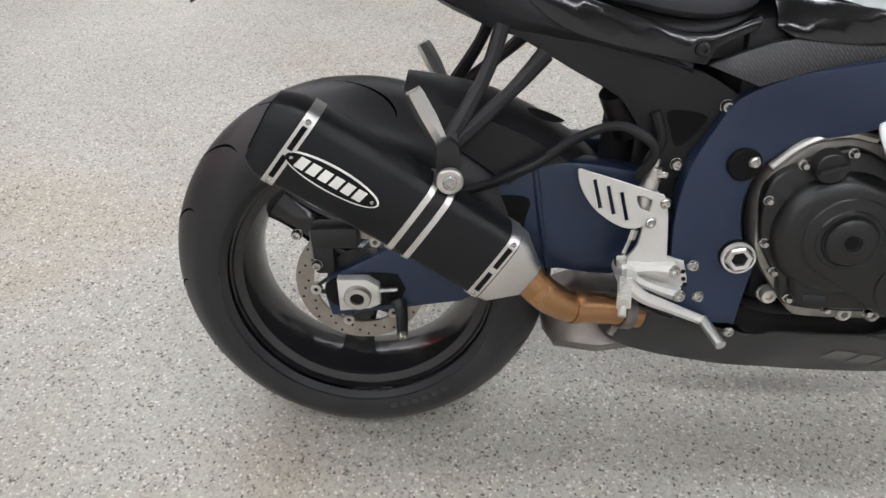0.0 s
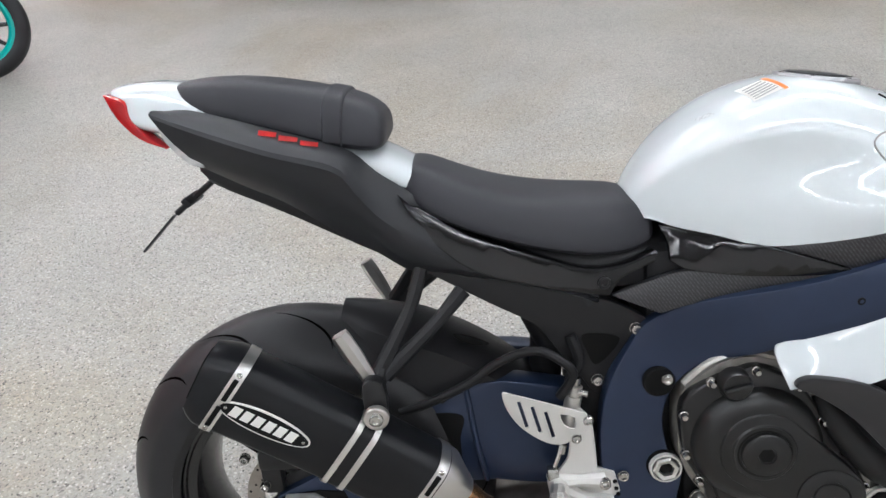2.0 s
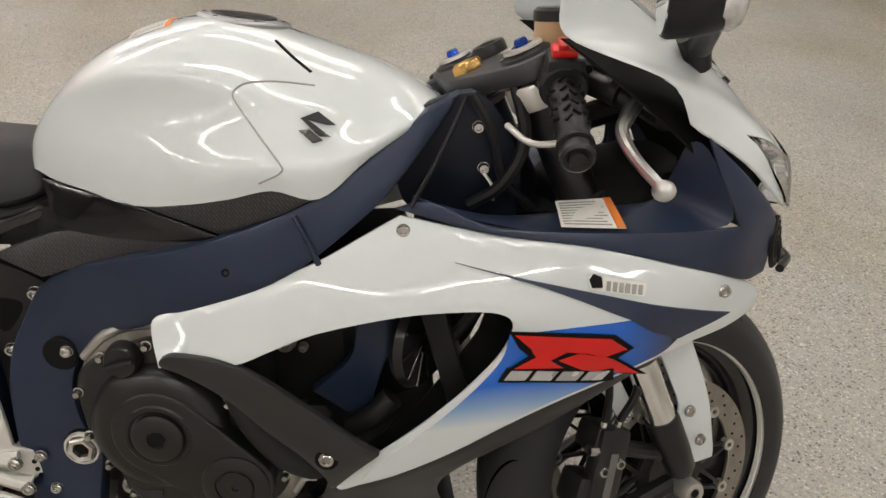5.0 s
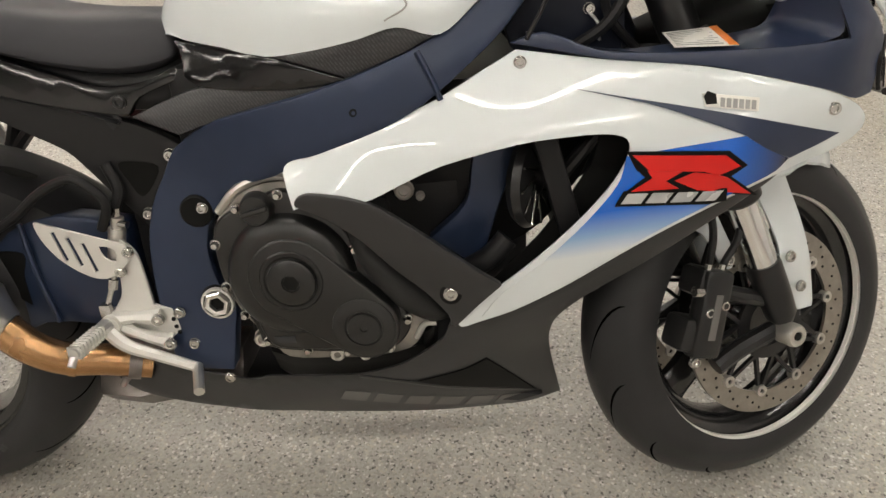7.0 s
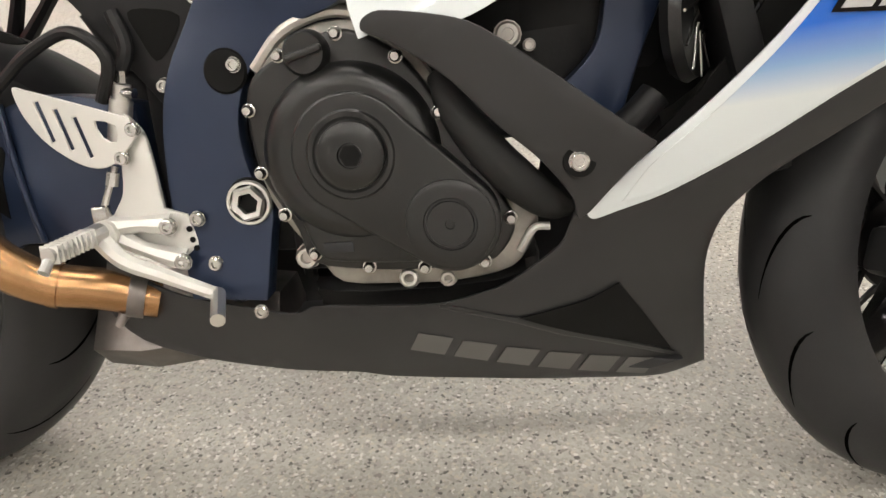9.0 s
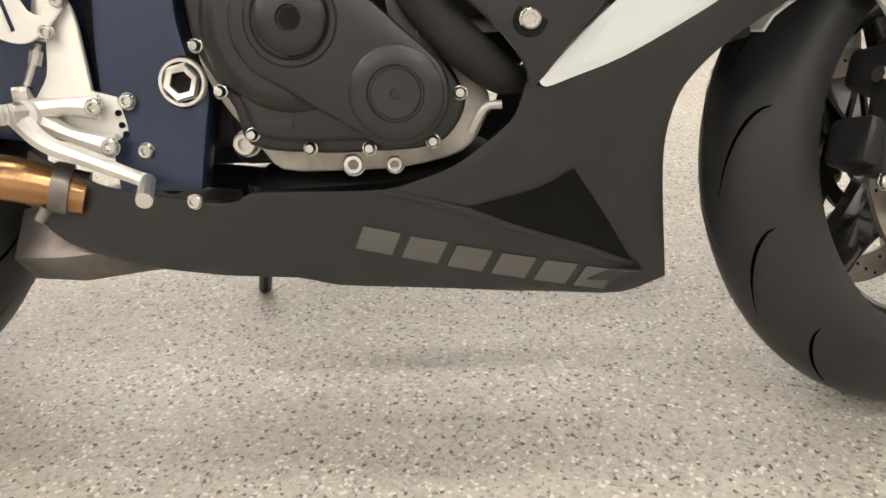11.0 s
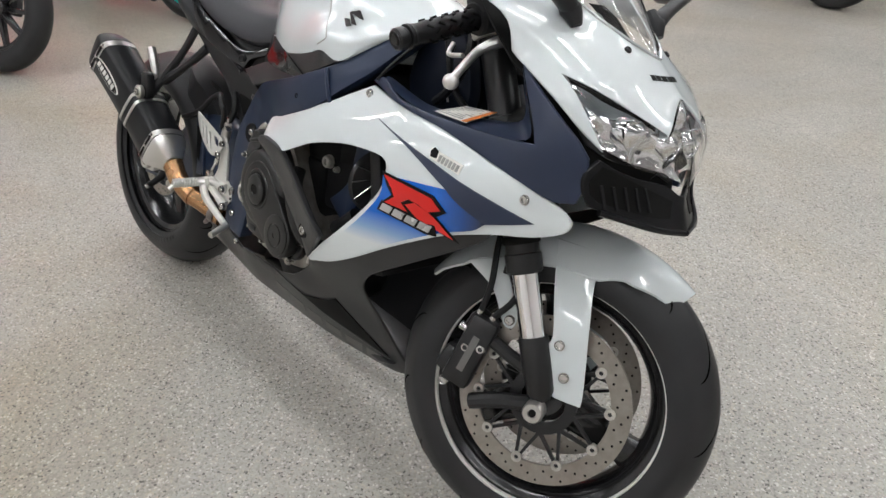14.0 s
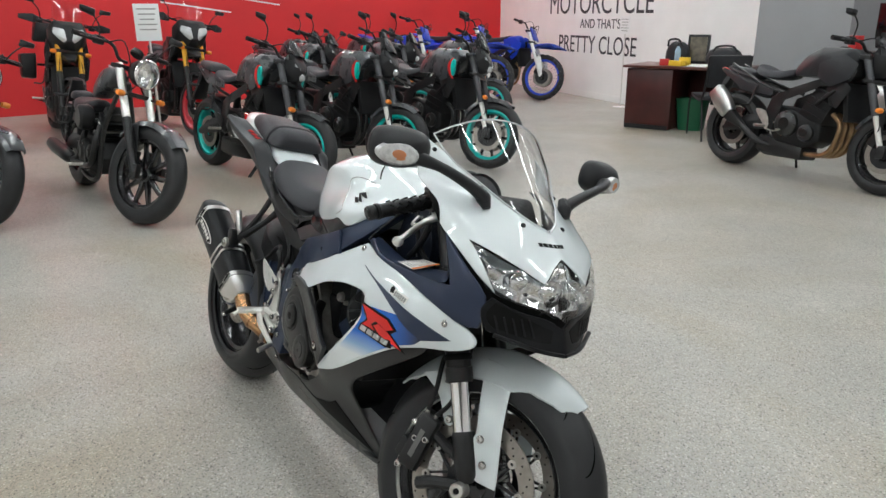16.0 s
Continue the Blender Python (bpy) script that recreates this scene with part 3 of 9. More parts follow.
pn = part("pivot_nut", lathe([(0.0125, -0.009), (0.0185, -0.0105), (0.0215, -0.007), (0.0215, 0.004), (0.0125, 0.004)], 6, closed=True, a0=0.2, a1=0.2 + 2 * math.pi), BRUSH, bike, "bright hex pivot nut in the frame", Matrix.Translation((0.577, -0.156, 0.413)))
part("nut_bore", lathe([(0.0, -0.002), (0.0122, -0.002), (0.0122, 0.003), (0, 0.003)], 6, a0=0.2, a1=0.2 + 2 * math.pi), INK_SHADE, pn, "dark hex bore", Matrix.Translation((0.577, -0.156, 0.413)))
part("nut_ring", lathe([(0.0215, -0.006), (0.0245, -0.006), (0.0255, -0.004), (0.0255, 0), (0.0215, 0)], 32, closed=True), SATIN, pn, m=Matrix.Translation((0.577, -0.156, 0.413)))
part("nut_well", lathe([(0.0, -0.0005), (0.027, -0.0005), (0.028, 0.004), (0, 0.004)], 32), INK_SHADE, bike, m=Matrix.Translation((0.577, -0.1545, 0.413)))
for x, z in ((0.513, 0.397), (0.526, 0.343)):
    bolt(bike, x, -0.154, z, 0.008, 0.006)
part("frame_notch", lathe([(0, -0.001), (0.017, -0.001), (0.018, 0.004), (0, 0.004)], 24), INK_SHADE, bike, m=Matrix.Translation((0.548, -0.1535, 0.312)))
# weld seam across the spar
part("weld_seam", pipe([(0.905, -0.1935, 0.765), (0.915, -0.1965, 0.745), (0.925, -0.1975, 0.722), (0.931, -0.196, 0.705)], 0.004, 8), SPARM, bike)
# lower engine hanger of the frame
part("engine_hanger", plate(curve([(0.903, 0.500, 1), (0.954, 0.548), (0.966, 0.600), (0.972, 0.660, 1), (1.036, 0.680, 1), (1.022, 0.600), (1.000, 0.540), (0.971, 0.450, 1)]), -0.150, -0.125, 0.004), SPARM, bike, "navy engine hanger")

# swingarm
SW = tps([(-0.05, 0.32, -0.095), (0.06, 0.30, -0.098), (0.10, 0.42, -0.090), (0.28, 0.45, -0.105), (0.40, 0.54, -0.100), (0.41, 0.36, -0.105), (0.28, 0.36, -0.108), (0.3, 0.54, -0.095)])
arm = curve([(-0.055, 0.318), (-0.045, 0.345, 1), (0.094, 0.417, 1), (0.176, 0.494), (0.230, 0.520), (0.286, 0.540), (0.340, 0.546), (0.440, 0.530, 1), (0.450, 0.380, 1), (0.399, 0.354), (0.273, 0.365), (0.163, 0.301, 1), (0.059, 0.284), (-0.047, 0.270, 1)], 3)
for s in (1, -1):
    part("swingarm_side", panel(arm, SW, 0.05, 0.03, side=s, bevel=0.006), SPARM, bike, "satin navy swingarm")
# the recess is only its shade, a black sheet on the arm
part("swingarm_recess", panel(curve([(0.165, 0.478), (0.215, 0.492), (0.268, 0.488), (0.262, 0.450), (0.262, 0.400, 1)], 4), SW, 0.004, 0.02, lift=0.0012), INK_SHADE, bike)
part("swingarm_weld", pipe([(0.276, -0.101, 0.538), (0.282, -0.108, 0.49), (0.288, -0.1105, 0.44), (0.300, -0.111, 0.37)], 0.0045, 8), SPARM, bike)
part("swingarm_bridge", boxes(((0.36, 0, 0.45), (0.13, 0.15, 0.12)), bevel=0.01), SPARM, bike)
blk = part("axle_block", plate([(-0.030, 0.352), (0.016, 0.352), (0.034, 0.338), (0.034, 0.304), (0.018, 0.296), (-0.030, 0.292)], -0.116, -0.096, 0.003), SATIN, bike, "bright chain adjuster block")
part("axle_nut", lathe([(0.011, -0.010), (0.019, -0.010), (0.021, -0.007), (0.021, 0.004), (0.011, 0.004)], 30, closed=True), ALU, blk, m=Matrix.Translation((0, -0.118, 0.321)))
part("axle_bore", lathe([(0, -0.004), (0.0115, -0.004), (0.0115, 0.004), (0, 0.004)], 24), INK_SHADE, blk, m=Matrix.Translation((0, -0.118, 0.321)))
part("adjuster_slot", plate(curve([(-0.050, 0.335), (-0.02, 0.350), (0.062, 0.350), (0.062, 0.295), (-0.03, 0.290), (-0.050, 0.305)], 2), -0.0985, -0.094, 0.001), INK_SHADE, bike)
part("adjuster_bolt", rod((0.034, -0.108, 0.327), (0.062, -0.108, 0.329), 0.0045, 8), STEEL, bike)
part("stand_spool", pipe([(0.060, -0.10, 0.300), (0.066, -0.115, 0.288), (0.068, -0.150, 0.268)], 0.009, 12, [0.013, 0.010, 0.009]), BLACKA, bike, "black paddock stand spool")
bolt(bike, 0.0685, -0.152, 0.267, 0.007, 0.006, axis=(0.05, -0.85, -0.5))
# rear brake caliper
part("rear_caliper", join(boxes(((-0.030, -0.078, 0.418), (0.075, 0.045, 0.040)), bevel=0.010), boxes(((-0.050, -0.080, 0.380), (0.034, 0.030, 0.060)), bevel=0.008)), BLACKA, bike, "black rear brake caliper")
for x, z in ((-0.084, 0.428), (-0.060, 0.372)):
    bolt(bike, x, -0.098, z, 0.008, 0.009)
# rear hugger
HG = []
for i in range(11):
    u = i / 10
    a = radians(76 - 52 * u)
    ro = 0.338 + 0.085 * u**1.5
    hw = 0.030 + 0.062 * min(1.0, u * 2.6) ** 0.7
    skirt = 0.030 + 0.055 * min(1.0, u * 1.4)
    ring = []
    for rr, w in ((-skirt, -1.04), (0, -1), (0.010, -0.85), (0.022, -0.5), (0.026, 0), (0.022, 0.5), (0.010, 0.85), (0, 1), (-skirt, 1.04), (-skirt, 1.0), (-0.004, 0.96), (0.006, 0.82), (0.018, 0.5), (0.022, 0), (0.018, -0.5), (0.006, -0.82), (-0.004, -0.96), (-skirt, -1.0)):
        ring.append(((ro + rr) * math.cos(a), w * hw, 0.317 + (ro + rr) * math.sin(a)))
    HG.append(ring)
part("rear_hugger", loft(HG), MATT, bike, "matt black rear mudguard hugging the tyre")
# no opening is cut here; a black plate gives its dark shade
part("hugger_cutout", plate(curve([(0.262, 0.628), (0.285, 0.624), (0.318, 0.608), (0.300, 0.606), (0.275, 0.614)], 3), -0.086, -0.080, 0.001), INK_SHADE, bike)

# ---- exhaust ----
MU, MV = Vector((0.807, 0, -0.590)), Vector((0.590, 0, 0.807))
MC = Vector((-0.055, 0, 0.627))


def muff_ring(u, sc=1.0, w0=-0.197, slant=0.0, grow=0.0):
    """A ring of the muffler's six-sided rounded section, u metres along it."""
    sec = curve([(-0.046, -0.052), (0.040, -0.052), (0.055, -0.036), (0.058, 0.005), (0.046, 0.040), (0.030, 0.050), (-0.036, 0.050), (-0.056, 0.036), (-0.060, 0.0), (-0.057, -0.036)], 3)
    out = []
    for v, w in sec:
        l = math.hypot(v, w)
        v, w = v * (1 + grow / l) * sc, w * (1 + grow / l) * sc
        p = MC + MU * (u + slant * v) + MV * v
        out.append((p.x, w0 + w + 0.02 * u, p.z))
    return out


muff = part("muffler", loft([muff_ring(-0.004 + 0.342 * i / 18) for i in range(19)]), MUFF, bike, "matt black six-sided silencer")
part("end_cap", loft([muff_ring(-0.002, 1.005), muff_ring(-0.010, 0.985), muff_ring(-0.022, 0.91, slant=-0.05), muff_ring(-0.034, 0.80, slant=-0.12)]), MUFF, muff, "black end cap")
part("end_opening", loft([muff_ring(-0.0365, 0.62, slant=-0.12), muff_ring(-0.032, 0.60, slant=-0.12)]), INK_SHADE, muff)
part("outlet_cone", loft([muff_ring(0.336, 1.004), muff_ring(0.350, 0.98), muff_ring(0.372, 0.72), muff_ring(0.392, 0.50, w0=-0.195)]), BRUSH, muff, "brushed steel inlet cone")
for u in (0.010, 0.326):
    band = part("end_band", loft([muff_ring(u - 0.008, grow=0.0005), muff_ring(u - 0.008, grow=0.0022), muff_ring(u + 0.008, grow=0.0022), muff_ring(u + 0.008, grow=0.0005)], False), BRUSH, muff, "slotted steel band")
    for v0, v1 in ((-0.040, -0.006), (0.004, 0.040)):
        a = MC + MU * (u - 0.0035)
        q = [MC + MU * (u + du) + MV * v for du, v in ((-0.0035, v0), (0.0035, v0), (0.0035, v1), (-0.0035, v1))]
        part("band_slot", plate([(p.x, p.z) for p in q], -0.2548 + 0.02 * u, -0.2500 + 0.02 * u, 0.0002, 1), INK_SHADE, band)
    for v in (-0.047, -0.001, 0.047):
        p = MC + MU * u + MV * v
        bolt(bike, p.x, -0.2505 + 0.02 * u, p.z, 0.0036, 0.002, name="rivet")
for du in (-0.013, 0.0, 0.013):
    u = 0.203 + du
    hw = 0.0042 if du else 0.008
    part("strap", loft([muff_ring(u - hw, grow=0.001), muff_ring(u - hw, grow=0.0035 if du else 0.002), muff_ring(u + hw, grow=0.0035 if du else 0.002), muff_ring(u + hw, grow=0.001)], False), BRUSH if du else HOSE, muff, "steel-edged clamp strap")
# oval badge with plain letter-height bars
BU = 0.075


def badge_pt(du, dv):
    p = MC + MU * (BU + du) + MV * dv
    return (p.x, p.z)


def oval(a, b, n=28):
    return [badge_pt(a * math.cos(2 * math.pi * i / n), -0.004 + b * math.sin(2 * math.pi * i / n)) for i in range(n)]


WB = -0.2525 + 0.02 * BU
badge = part("badge", plate(oval(0.068, 0.0185), WB - 0.0015, WB + 0.002, 0.0004, 1), LABEL, muff, "white-rimmed oval badge")
part("badge_field", plate(oval(0.0655, 0.0162), WB - 0.0022, WB, 0.0002, 1), INK_SHADE, badge)
for i in range(6):
    u0 = -0.049 + 0.0165 * i
    q = [badge_pt(u0 + a + b * 0.15, b - 0.004) for a, b in ((0, -0.0085), (0.0125, -0.0085), (0.0125, 0.0085), (0, 0.0085))]
    part("badge_bar", plate(q, WB - 0.0028, WB - 0.001, 0.0002, 1), LABEL, badge)
for du in (-0.058, 0.058):
    x, z = badge_pt(du, -0.004)
    bolt(bike, x, WB - 0.002, z, 0.0026, 0.0016, name="rivet")
part("mid_pipe", pipe([(0.255, -0.186, 0.398), (0.285, -0.182, 0.362), (0.325, -0.168, 0.332), (0.375, -0.150, 0.318), (0.440, -0.128, 0.296)], 0.0265, 20, [0.0285, 0.0270, 0.0265, 0.0260, 0.0255]), BRONZE, bike, "bronze heat-tinted exhaust pipe")
part("pipe_bead", pipe([(0.330, -0.1665, 0.3305), (0.335, -0.165, 0.329), (0.340, -0.1635, 0.3275)], 0.0285, 20), BRONZE, bike)
part("pipe_clamp", pipe([(0.408, -0.139, 0.3075), (0.425, -0.133, 0.302)], 0.0295, 20), SOOT, bike)
bolt(bike, 0.400, -0.150, 0.280, 0.006, 0.012, SOOT, axis=(-0.5, -0.4, -0.8))
part("collector_box", loft([[(x, s * w, z) for s, w, z in ((-1, wa, zb), (-1, wb, zm), (-1, wa * 0.9, zt), (1, wa * 0.9, zt), (1, wb, zm), (1, wa, zb))] for x, wa, wb, zb, zm, zt in ((0.300, 0.03, 0.045, 0.200, 0.225, 0.250), (0.318, 0.055, 0.090, 0.180, 0.215, 0.270), (0.39, 0.070, 0.108, 0.178, 0.218, 0.285), (0.47, 0.060, 0.085, 0.186, 0.220, 0.280), (0.56, 0.050, 0.070, 0.19, 0.225, 0.270))]), SOOT, bike, "heat-stained steel exhaust collector", sharp=50)


# ---- lofted bodies ----
def body(secs, rnd=0.55):
    """Rings across the bike: (x, z bottom, z top, half width bottom, half width top, crown)."""
    rings = []
    for x, zb, zt, wb, wt, *cr in secs:
        d, c = zt - zb, (cr[0] if cr else 0.15) * (zt - zb)
        h = [(wb, zb), (wb * 1.02, zb + 0.25 * d), ((wb + wt) / 2 * 1.02, zb + 0.6 * d), (wt, zt - c * 1.6), (wt * 0.86, zt - c * 0.7), (wt * 0.6, zt - c * 0.2), (wt * 0.3, zt)]
        rings.append([(x, -a, b) for a, b in h] + [(x, a, b) for a, b in reversed(h)])
    return loft(rings)


def fine(bm, n=1):
    """Rounds a lofted body by smooth subdivision."""
    me = bpy.data.meshes.new("tmp")
    bm.to_mesh(me)
    bm.free()
    ob = bpy.data.objects.new("tmp", me)
    scene.collection.objects.link(ob)
    md = ob.modifiers.new("s", "SUBSURF")
    md.levels = md.render_levels = n
    dg = bpy.context.evaluated_depsgraph_get()
    out = bmesh.new()
    out.from_object(ob, dg)
    bpy.data.objects.remove(ob)
    bpy.data.meshes.remove(me)
    return out


part("rider_seat", fine(body([(0.196, 0.868, 0.888, 0.064, 0.044), (0.206, 0.854, 0.902, 0.100, 0.076), (0.238, 0.828, 0.900, 0.130, 0.104), (0.300, 0.798, 0.866, 0.142, 0.118), (0.390, 0.768, 0.842, 0.146, 0.118), (0.478, 0.746, 0.834, 0.138, 0.105), (0.530, 0.746, 0.832, 0.118, 0.090), (0.562, 0.758, 0.818, 0.102, 0.076), (0.572, 0.775, 0.806, 0.094, 0.070)]), 2), SEAT, bike, "black vinyl rider seat")
part("seat_base", fine(body([(0.24, 0.76, 0.83, 0.09, 0.09), (0.34, 0.72, 0.80, 0.118, 0.110), (0.46, 0.69, 0.77, 0.120, 0.112), (0.58, 0.69, 0.77, 0.100, 0.095), (0.64, 0.70, 0.78, 0.09, 0.09)]), 1), MATT, bike, "black seat base")
part("pillion_seat", fine(body([(-0.128, 1.015, 1.030, 0.030, 0.025), (-0.118, 1.005, 1.043, 0.062, 0.052), (-0.05, 0.984, 1.045, 0.085, 0.070), (0.02, 0.964, 1.036, 0.100, 0.080), (0.096, 0.938, 1.018, 0.112, 0.088), (0.146, 0.926, 1.004, 0.110, 0.085), (0.174, 0.924, 0.984, 0.100, 0.076), (0.184, 0.938, 0.966, 0.084, 0.064)]), 2), SEAT, bike, "black vinyl pillion seat")
part("seat_strap", fine(body([(0.094, 0.936, 1.0205, 0.1145, 0.0905), (0.100, 0.936, 1.0200, 0.1150, 0.091), (0.122, 0.931, 1.0145, 0.1150, 0.091), (0.128, 0.930, 1.0125, 0.1145, 0.0905)]), 2), SEAT, bike, "black strap across the pillion seat")
part("tail_top", fine(body([(-0.212, 1.020, 1.036, 0.040, 0.034), (-0.195, 0.985, 1.046, 0.058, 0.050), (-0.13, 0.965, 1.046, 0.080, 0.062), (-0.06, 0.960, 1.030, 0.095, 0.070), (0.02, 0.935, 0.985, 0.098, 0.080), (0.11, 0.900, 0.952, 0.098, 0.085), (0.17, 0.880, 0.926, 0.094, 0.085), (0.215, 0.862, 0.902, 0.090, 0.078), (0.262, 0.835, 0.868, 0.085, 0.070)]), 2), WHITE, bike, "white tail cowl")

TL = tps([(-0.104, 1.012, -0.165), (-0.048, 0.985, -0.168), (0.034, 0.950, -0.168), (0.118, 0.921, -0.164), (0.145, 0.884, -0.158), (0.183, 0.837, -0.148), (0.271, 0.777, -0.134), (-0.077, 1.009, -0.112), (-0.037, 0.998, -0.110), (0.027, 0.976, -0.112), (0.110, 0.947, -0.112), (0.137, 0.933, -0.106), (0.169, 0.901, -0.104), (0.216, 0.870, -0.104), (-0.057, 0.927, -0.125), (-0.013, 0.896, -0.112), (0.042, 0.863, -0.106), (0.118, 0.804, -0.102), (0.159, 0.779, -0.102), (0.213, 0.745, -0.106), (0.360, 0.735, -0.122), (0.480, 0.690, -0.128)])
# tail side cover: an upper shelf and a lower flank that meet in a crisp ridge
TAIL_TOP = [(-0.100, -0.150, 1.014), (-0.077, -0.112, 1.010), (-0.037, -0.110, 0.998), (0.027, -0.112, 0.976), (0.110, -0.112, 0.947), (0.137, -0.106, 0.933), (0.169, -0.104, 0.901), (0.216, -0.106, 0.866), (0.258, -0.114, 0.820), (0.300, -0.120, 0.788), (0.357, -0.125, 0.768), (0.440, -0.128, 0.735), (0.483, -0.128, 0.692)]
TAIL_RIDGE = [(-0.104, -0.165, 1.012), (-0.048, -0.168, 0.985), (0.034, -0.168, 0.950), (0.118, -0.164, 0.921), (0.145, -0.158, 0.884), (0.183, -0.149, 0.837), (0.271, -0.136, 0.777), (0.350, -0.131, 0.748), (0.430, -0.130, 0.716), (0.482, -0.1285, 0.691)]
TAIL_FOOT = [(-0.060, -0.128, 0.930), (-0.013, -0.112, 0.896), (0.042, -0.106, 0.863), (0.118, -0.102, 0.804), (0.159, -0.102, 0.779), (0.213, -0.106, 0.745), (0.300, -0.112, 0.730), (0.390, -0.122, 0.712), (0.480, -0.128, 0.690)]


def run(line, u):
    """The point at share u of a smooth 3D line's length."""
    P = [Vector(p) for p in line]
    L = [0.0]
    for p, q in zip(P, P[1:]):
        L.append(L[-1] + (q - p).length)
    d = u * L[-1]
    i = max(k for k in range(len(P) - 1) if L[k] <= d + 1e-9)
    t = min(1.0, (d - L[i]) / (L[i + 1] - L[i]))
    a, b = P[i], P[i + 1]
    ta = (b - P[i - 1]) / 2 if i else b - a
    tb = (P[i + 2] - a) / 2 if i < len(P) - 2 else b - a
    return a * (2 * t**3 - 3 * t**2 + 1) + ta * (t**3 - 2 * t**2 + t) + b * (3 * t**2 - 2 * t**3) + tb * (t**3 - t**2)


def tail_pt(u, v, s=1, lift=0.0):
    """On the cover: v from 0 (by the seat) over 1 (the ridge) to 2 (the foot)."""
    r = run(TAIL_RIDGE, u)
    e = run(TAIL_TOP if v < 1 else TAIL_FOOT, u)
    k = abs(1 - v)
    p = r.lerp(e, k) + Vector((0, -0.012 * math.sin(math.pi * k) if v > 1 else 0.0, 0.004 * math.sin(math.pi * k) if v < 1 else 0.0))
    return Vector((p.x, s * (p.y - lift), p.z + lift))


def tail_sheet(s, n=44):
    bm = bmesh.new()
    vs = [0, 0.33, 0.66, 0.93, 1.05, 1.25, 1.5, 1.75, 2]
    g = [[bm.verts.new(tail_pt(i / n, v, s)) for v in vs] for i in range(n + 1)]
    for p, q in zip(g, g[1:]):
        for j in range(len(vs) - 1):
            bm.faces.new((p[j], p[j + 1], q[j + 1], q[j]))
    bmesh.ops.recalc_face_normals(bm, faces=bm.faces[:])
    if sum(f.normal.y * s for f in bm.faces) > 0:
        bmesh.ops.reverse_faces(bm, faces=bm.faces[:])
    bmesh.ops.solidify(bm, geom=bm.faces[:], thickness=0.004)
    bmesh.ops.recalc_face_normals(bm, faces=bm.faces[:])
    return bm


for s in (1, -1):
    part("tail_side_cover", tail_sheet(s), GREYP, bike, "charcoal plastic tail side cover", sharp=28)
    part("tail_crease", panel(curve([(0.196, 0.870, 1), (0.235, 0.832), (0.290, 0.790), (0.360, 0.755, 1), (0.300, 0.776), (0.226, 0.826)], 3), TL, 0.004, 0.018, side=s, lift=0.003, bevel=0.0015), GLOSS, bike, "gloss black inset of the tail cover")
    part("tail_lamp", panel(curve([(-0.204, 1.034, 1), (-0.176, 1.022), (-0.170, 1.000), (-0.150, 0.975), (-0.122, 0.952, 1), (-0.160, 0.968), (-0.188, 0.998)], 3), lambda a, b: -0.058 - 0.25 * (a + 0.21), 0.03, 0.02, side=s, bevel=0.002), REDL, bike, "red tail lamp")
    part("rear_indicator", panel(curve([(-0.102, 1.003, 1), (-0.085, 1.003), (-0.066, 0.980), (-0.056, 0.931, 1), (-0.073, 0.940), (-0.094, 0.973)], 3), lambda a, b: -0.156 + 0.40 * (a + 0.10), 0.03, 0.012, side=s, bevel=0.002), INDIC, bike, "clear rear indicator lens")
for k in range(3):
    # three plain blocks where red numerals stand
    bm = bmesh.new()
    u0 = 0.205 + 0.038 * k
    q = [bm.verts.new(tail_pt(u0 + du, v, 1, 0.0012)) for du, v in ((0, 0.52), (0.033, 0.40), (0.033, 0.16), (0, 0.28))]
    bm.faces.new(q)
    bmesh.ops.solidify(bm, geom=bm.faces[:], thickness=0.0008)
    part("model_mark", bm, RED, bike, "small red mark on the tail")
part("undertray", fine(body([(-0.10, 0.905, 0.95, 0.07, 0.07), (-0.05, 0.880, 0.93, 0.085, 0.08), (0.04, 0.835, 0.90, 0.09, 0.085), (0.16, 0.755, 0.86, 0.09, 0.09), (0.26, 0.715, 0.82, 0.09, 0.09), (0.40, 0.68, 0.77, 0.09, 0.09)]), 1), MATT, bike, "black undertray")
ph = part("plate_holder", join(rod((-0.075, 0.0, 0.900), (-0.155, 0.0, 0.835), 0.005, 8), boxes(((-0.128, 0, 0.858), (0.010, 0.06, 0.016), Matrix.Rotation(radians(-45), 3, "Y").to_4x4()), bevel=0.003)), MATT, bike, "black licence plate bracket")
part("plate_base", boxes(((-0.186, 0, 0.803), (0.080, 0.014, 0.004), Matrix.Rotation(radians(-47), 3, "Y").to_4x4()), bevel=0.0015), GREYP, ph)

# gloss band under the seat, subframe plate
GB = tps([(0.18, 0.86, -0.120), (0.29, 0.79, -0.138), (0.38, 0.745, -0.142), (0.48, 0.715, -0.138), (0.56, 0.745, -0.118), (0.5, 0.69, -0.138)])
part("seat_side_band", panel(curve([(0.180, 0.862, 1), (0.224, 0.848), (0.290, 0.806), (0.383, 0.770), (0.462, 0.742), (0.520, 0.742), (0.566, 0.758, 1), (0.578, 0.745), (0.515, 0.722), (0.497, 0.698, 1), (0.391, 0.722), (0.300, 0.752), (0.240, 0.800)], 3), GB, 0.02, 0.02, bevel=0.003), GLOSS, bike, "gloss black seat side trim")
part("seat_side_band", panel(curve([(0.180, 0.862, 1), (0.290, 0.806), (0.383, 0.770), (0.462, 0.742), (0.566, 0.758, 1), (0.497, 0.698, 1), (0.391, 0.722), (0.300, 0.752)], 3), GB, 0.02, 0.03, side=-1), GLOSS, bike)
bolt(bike, 0.489, -0.136, 0.719, 0.009, 0.006, BLACKA)
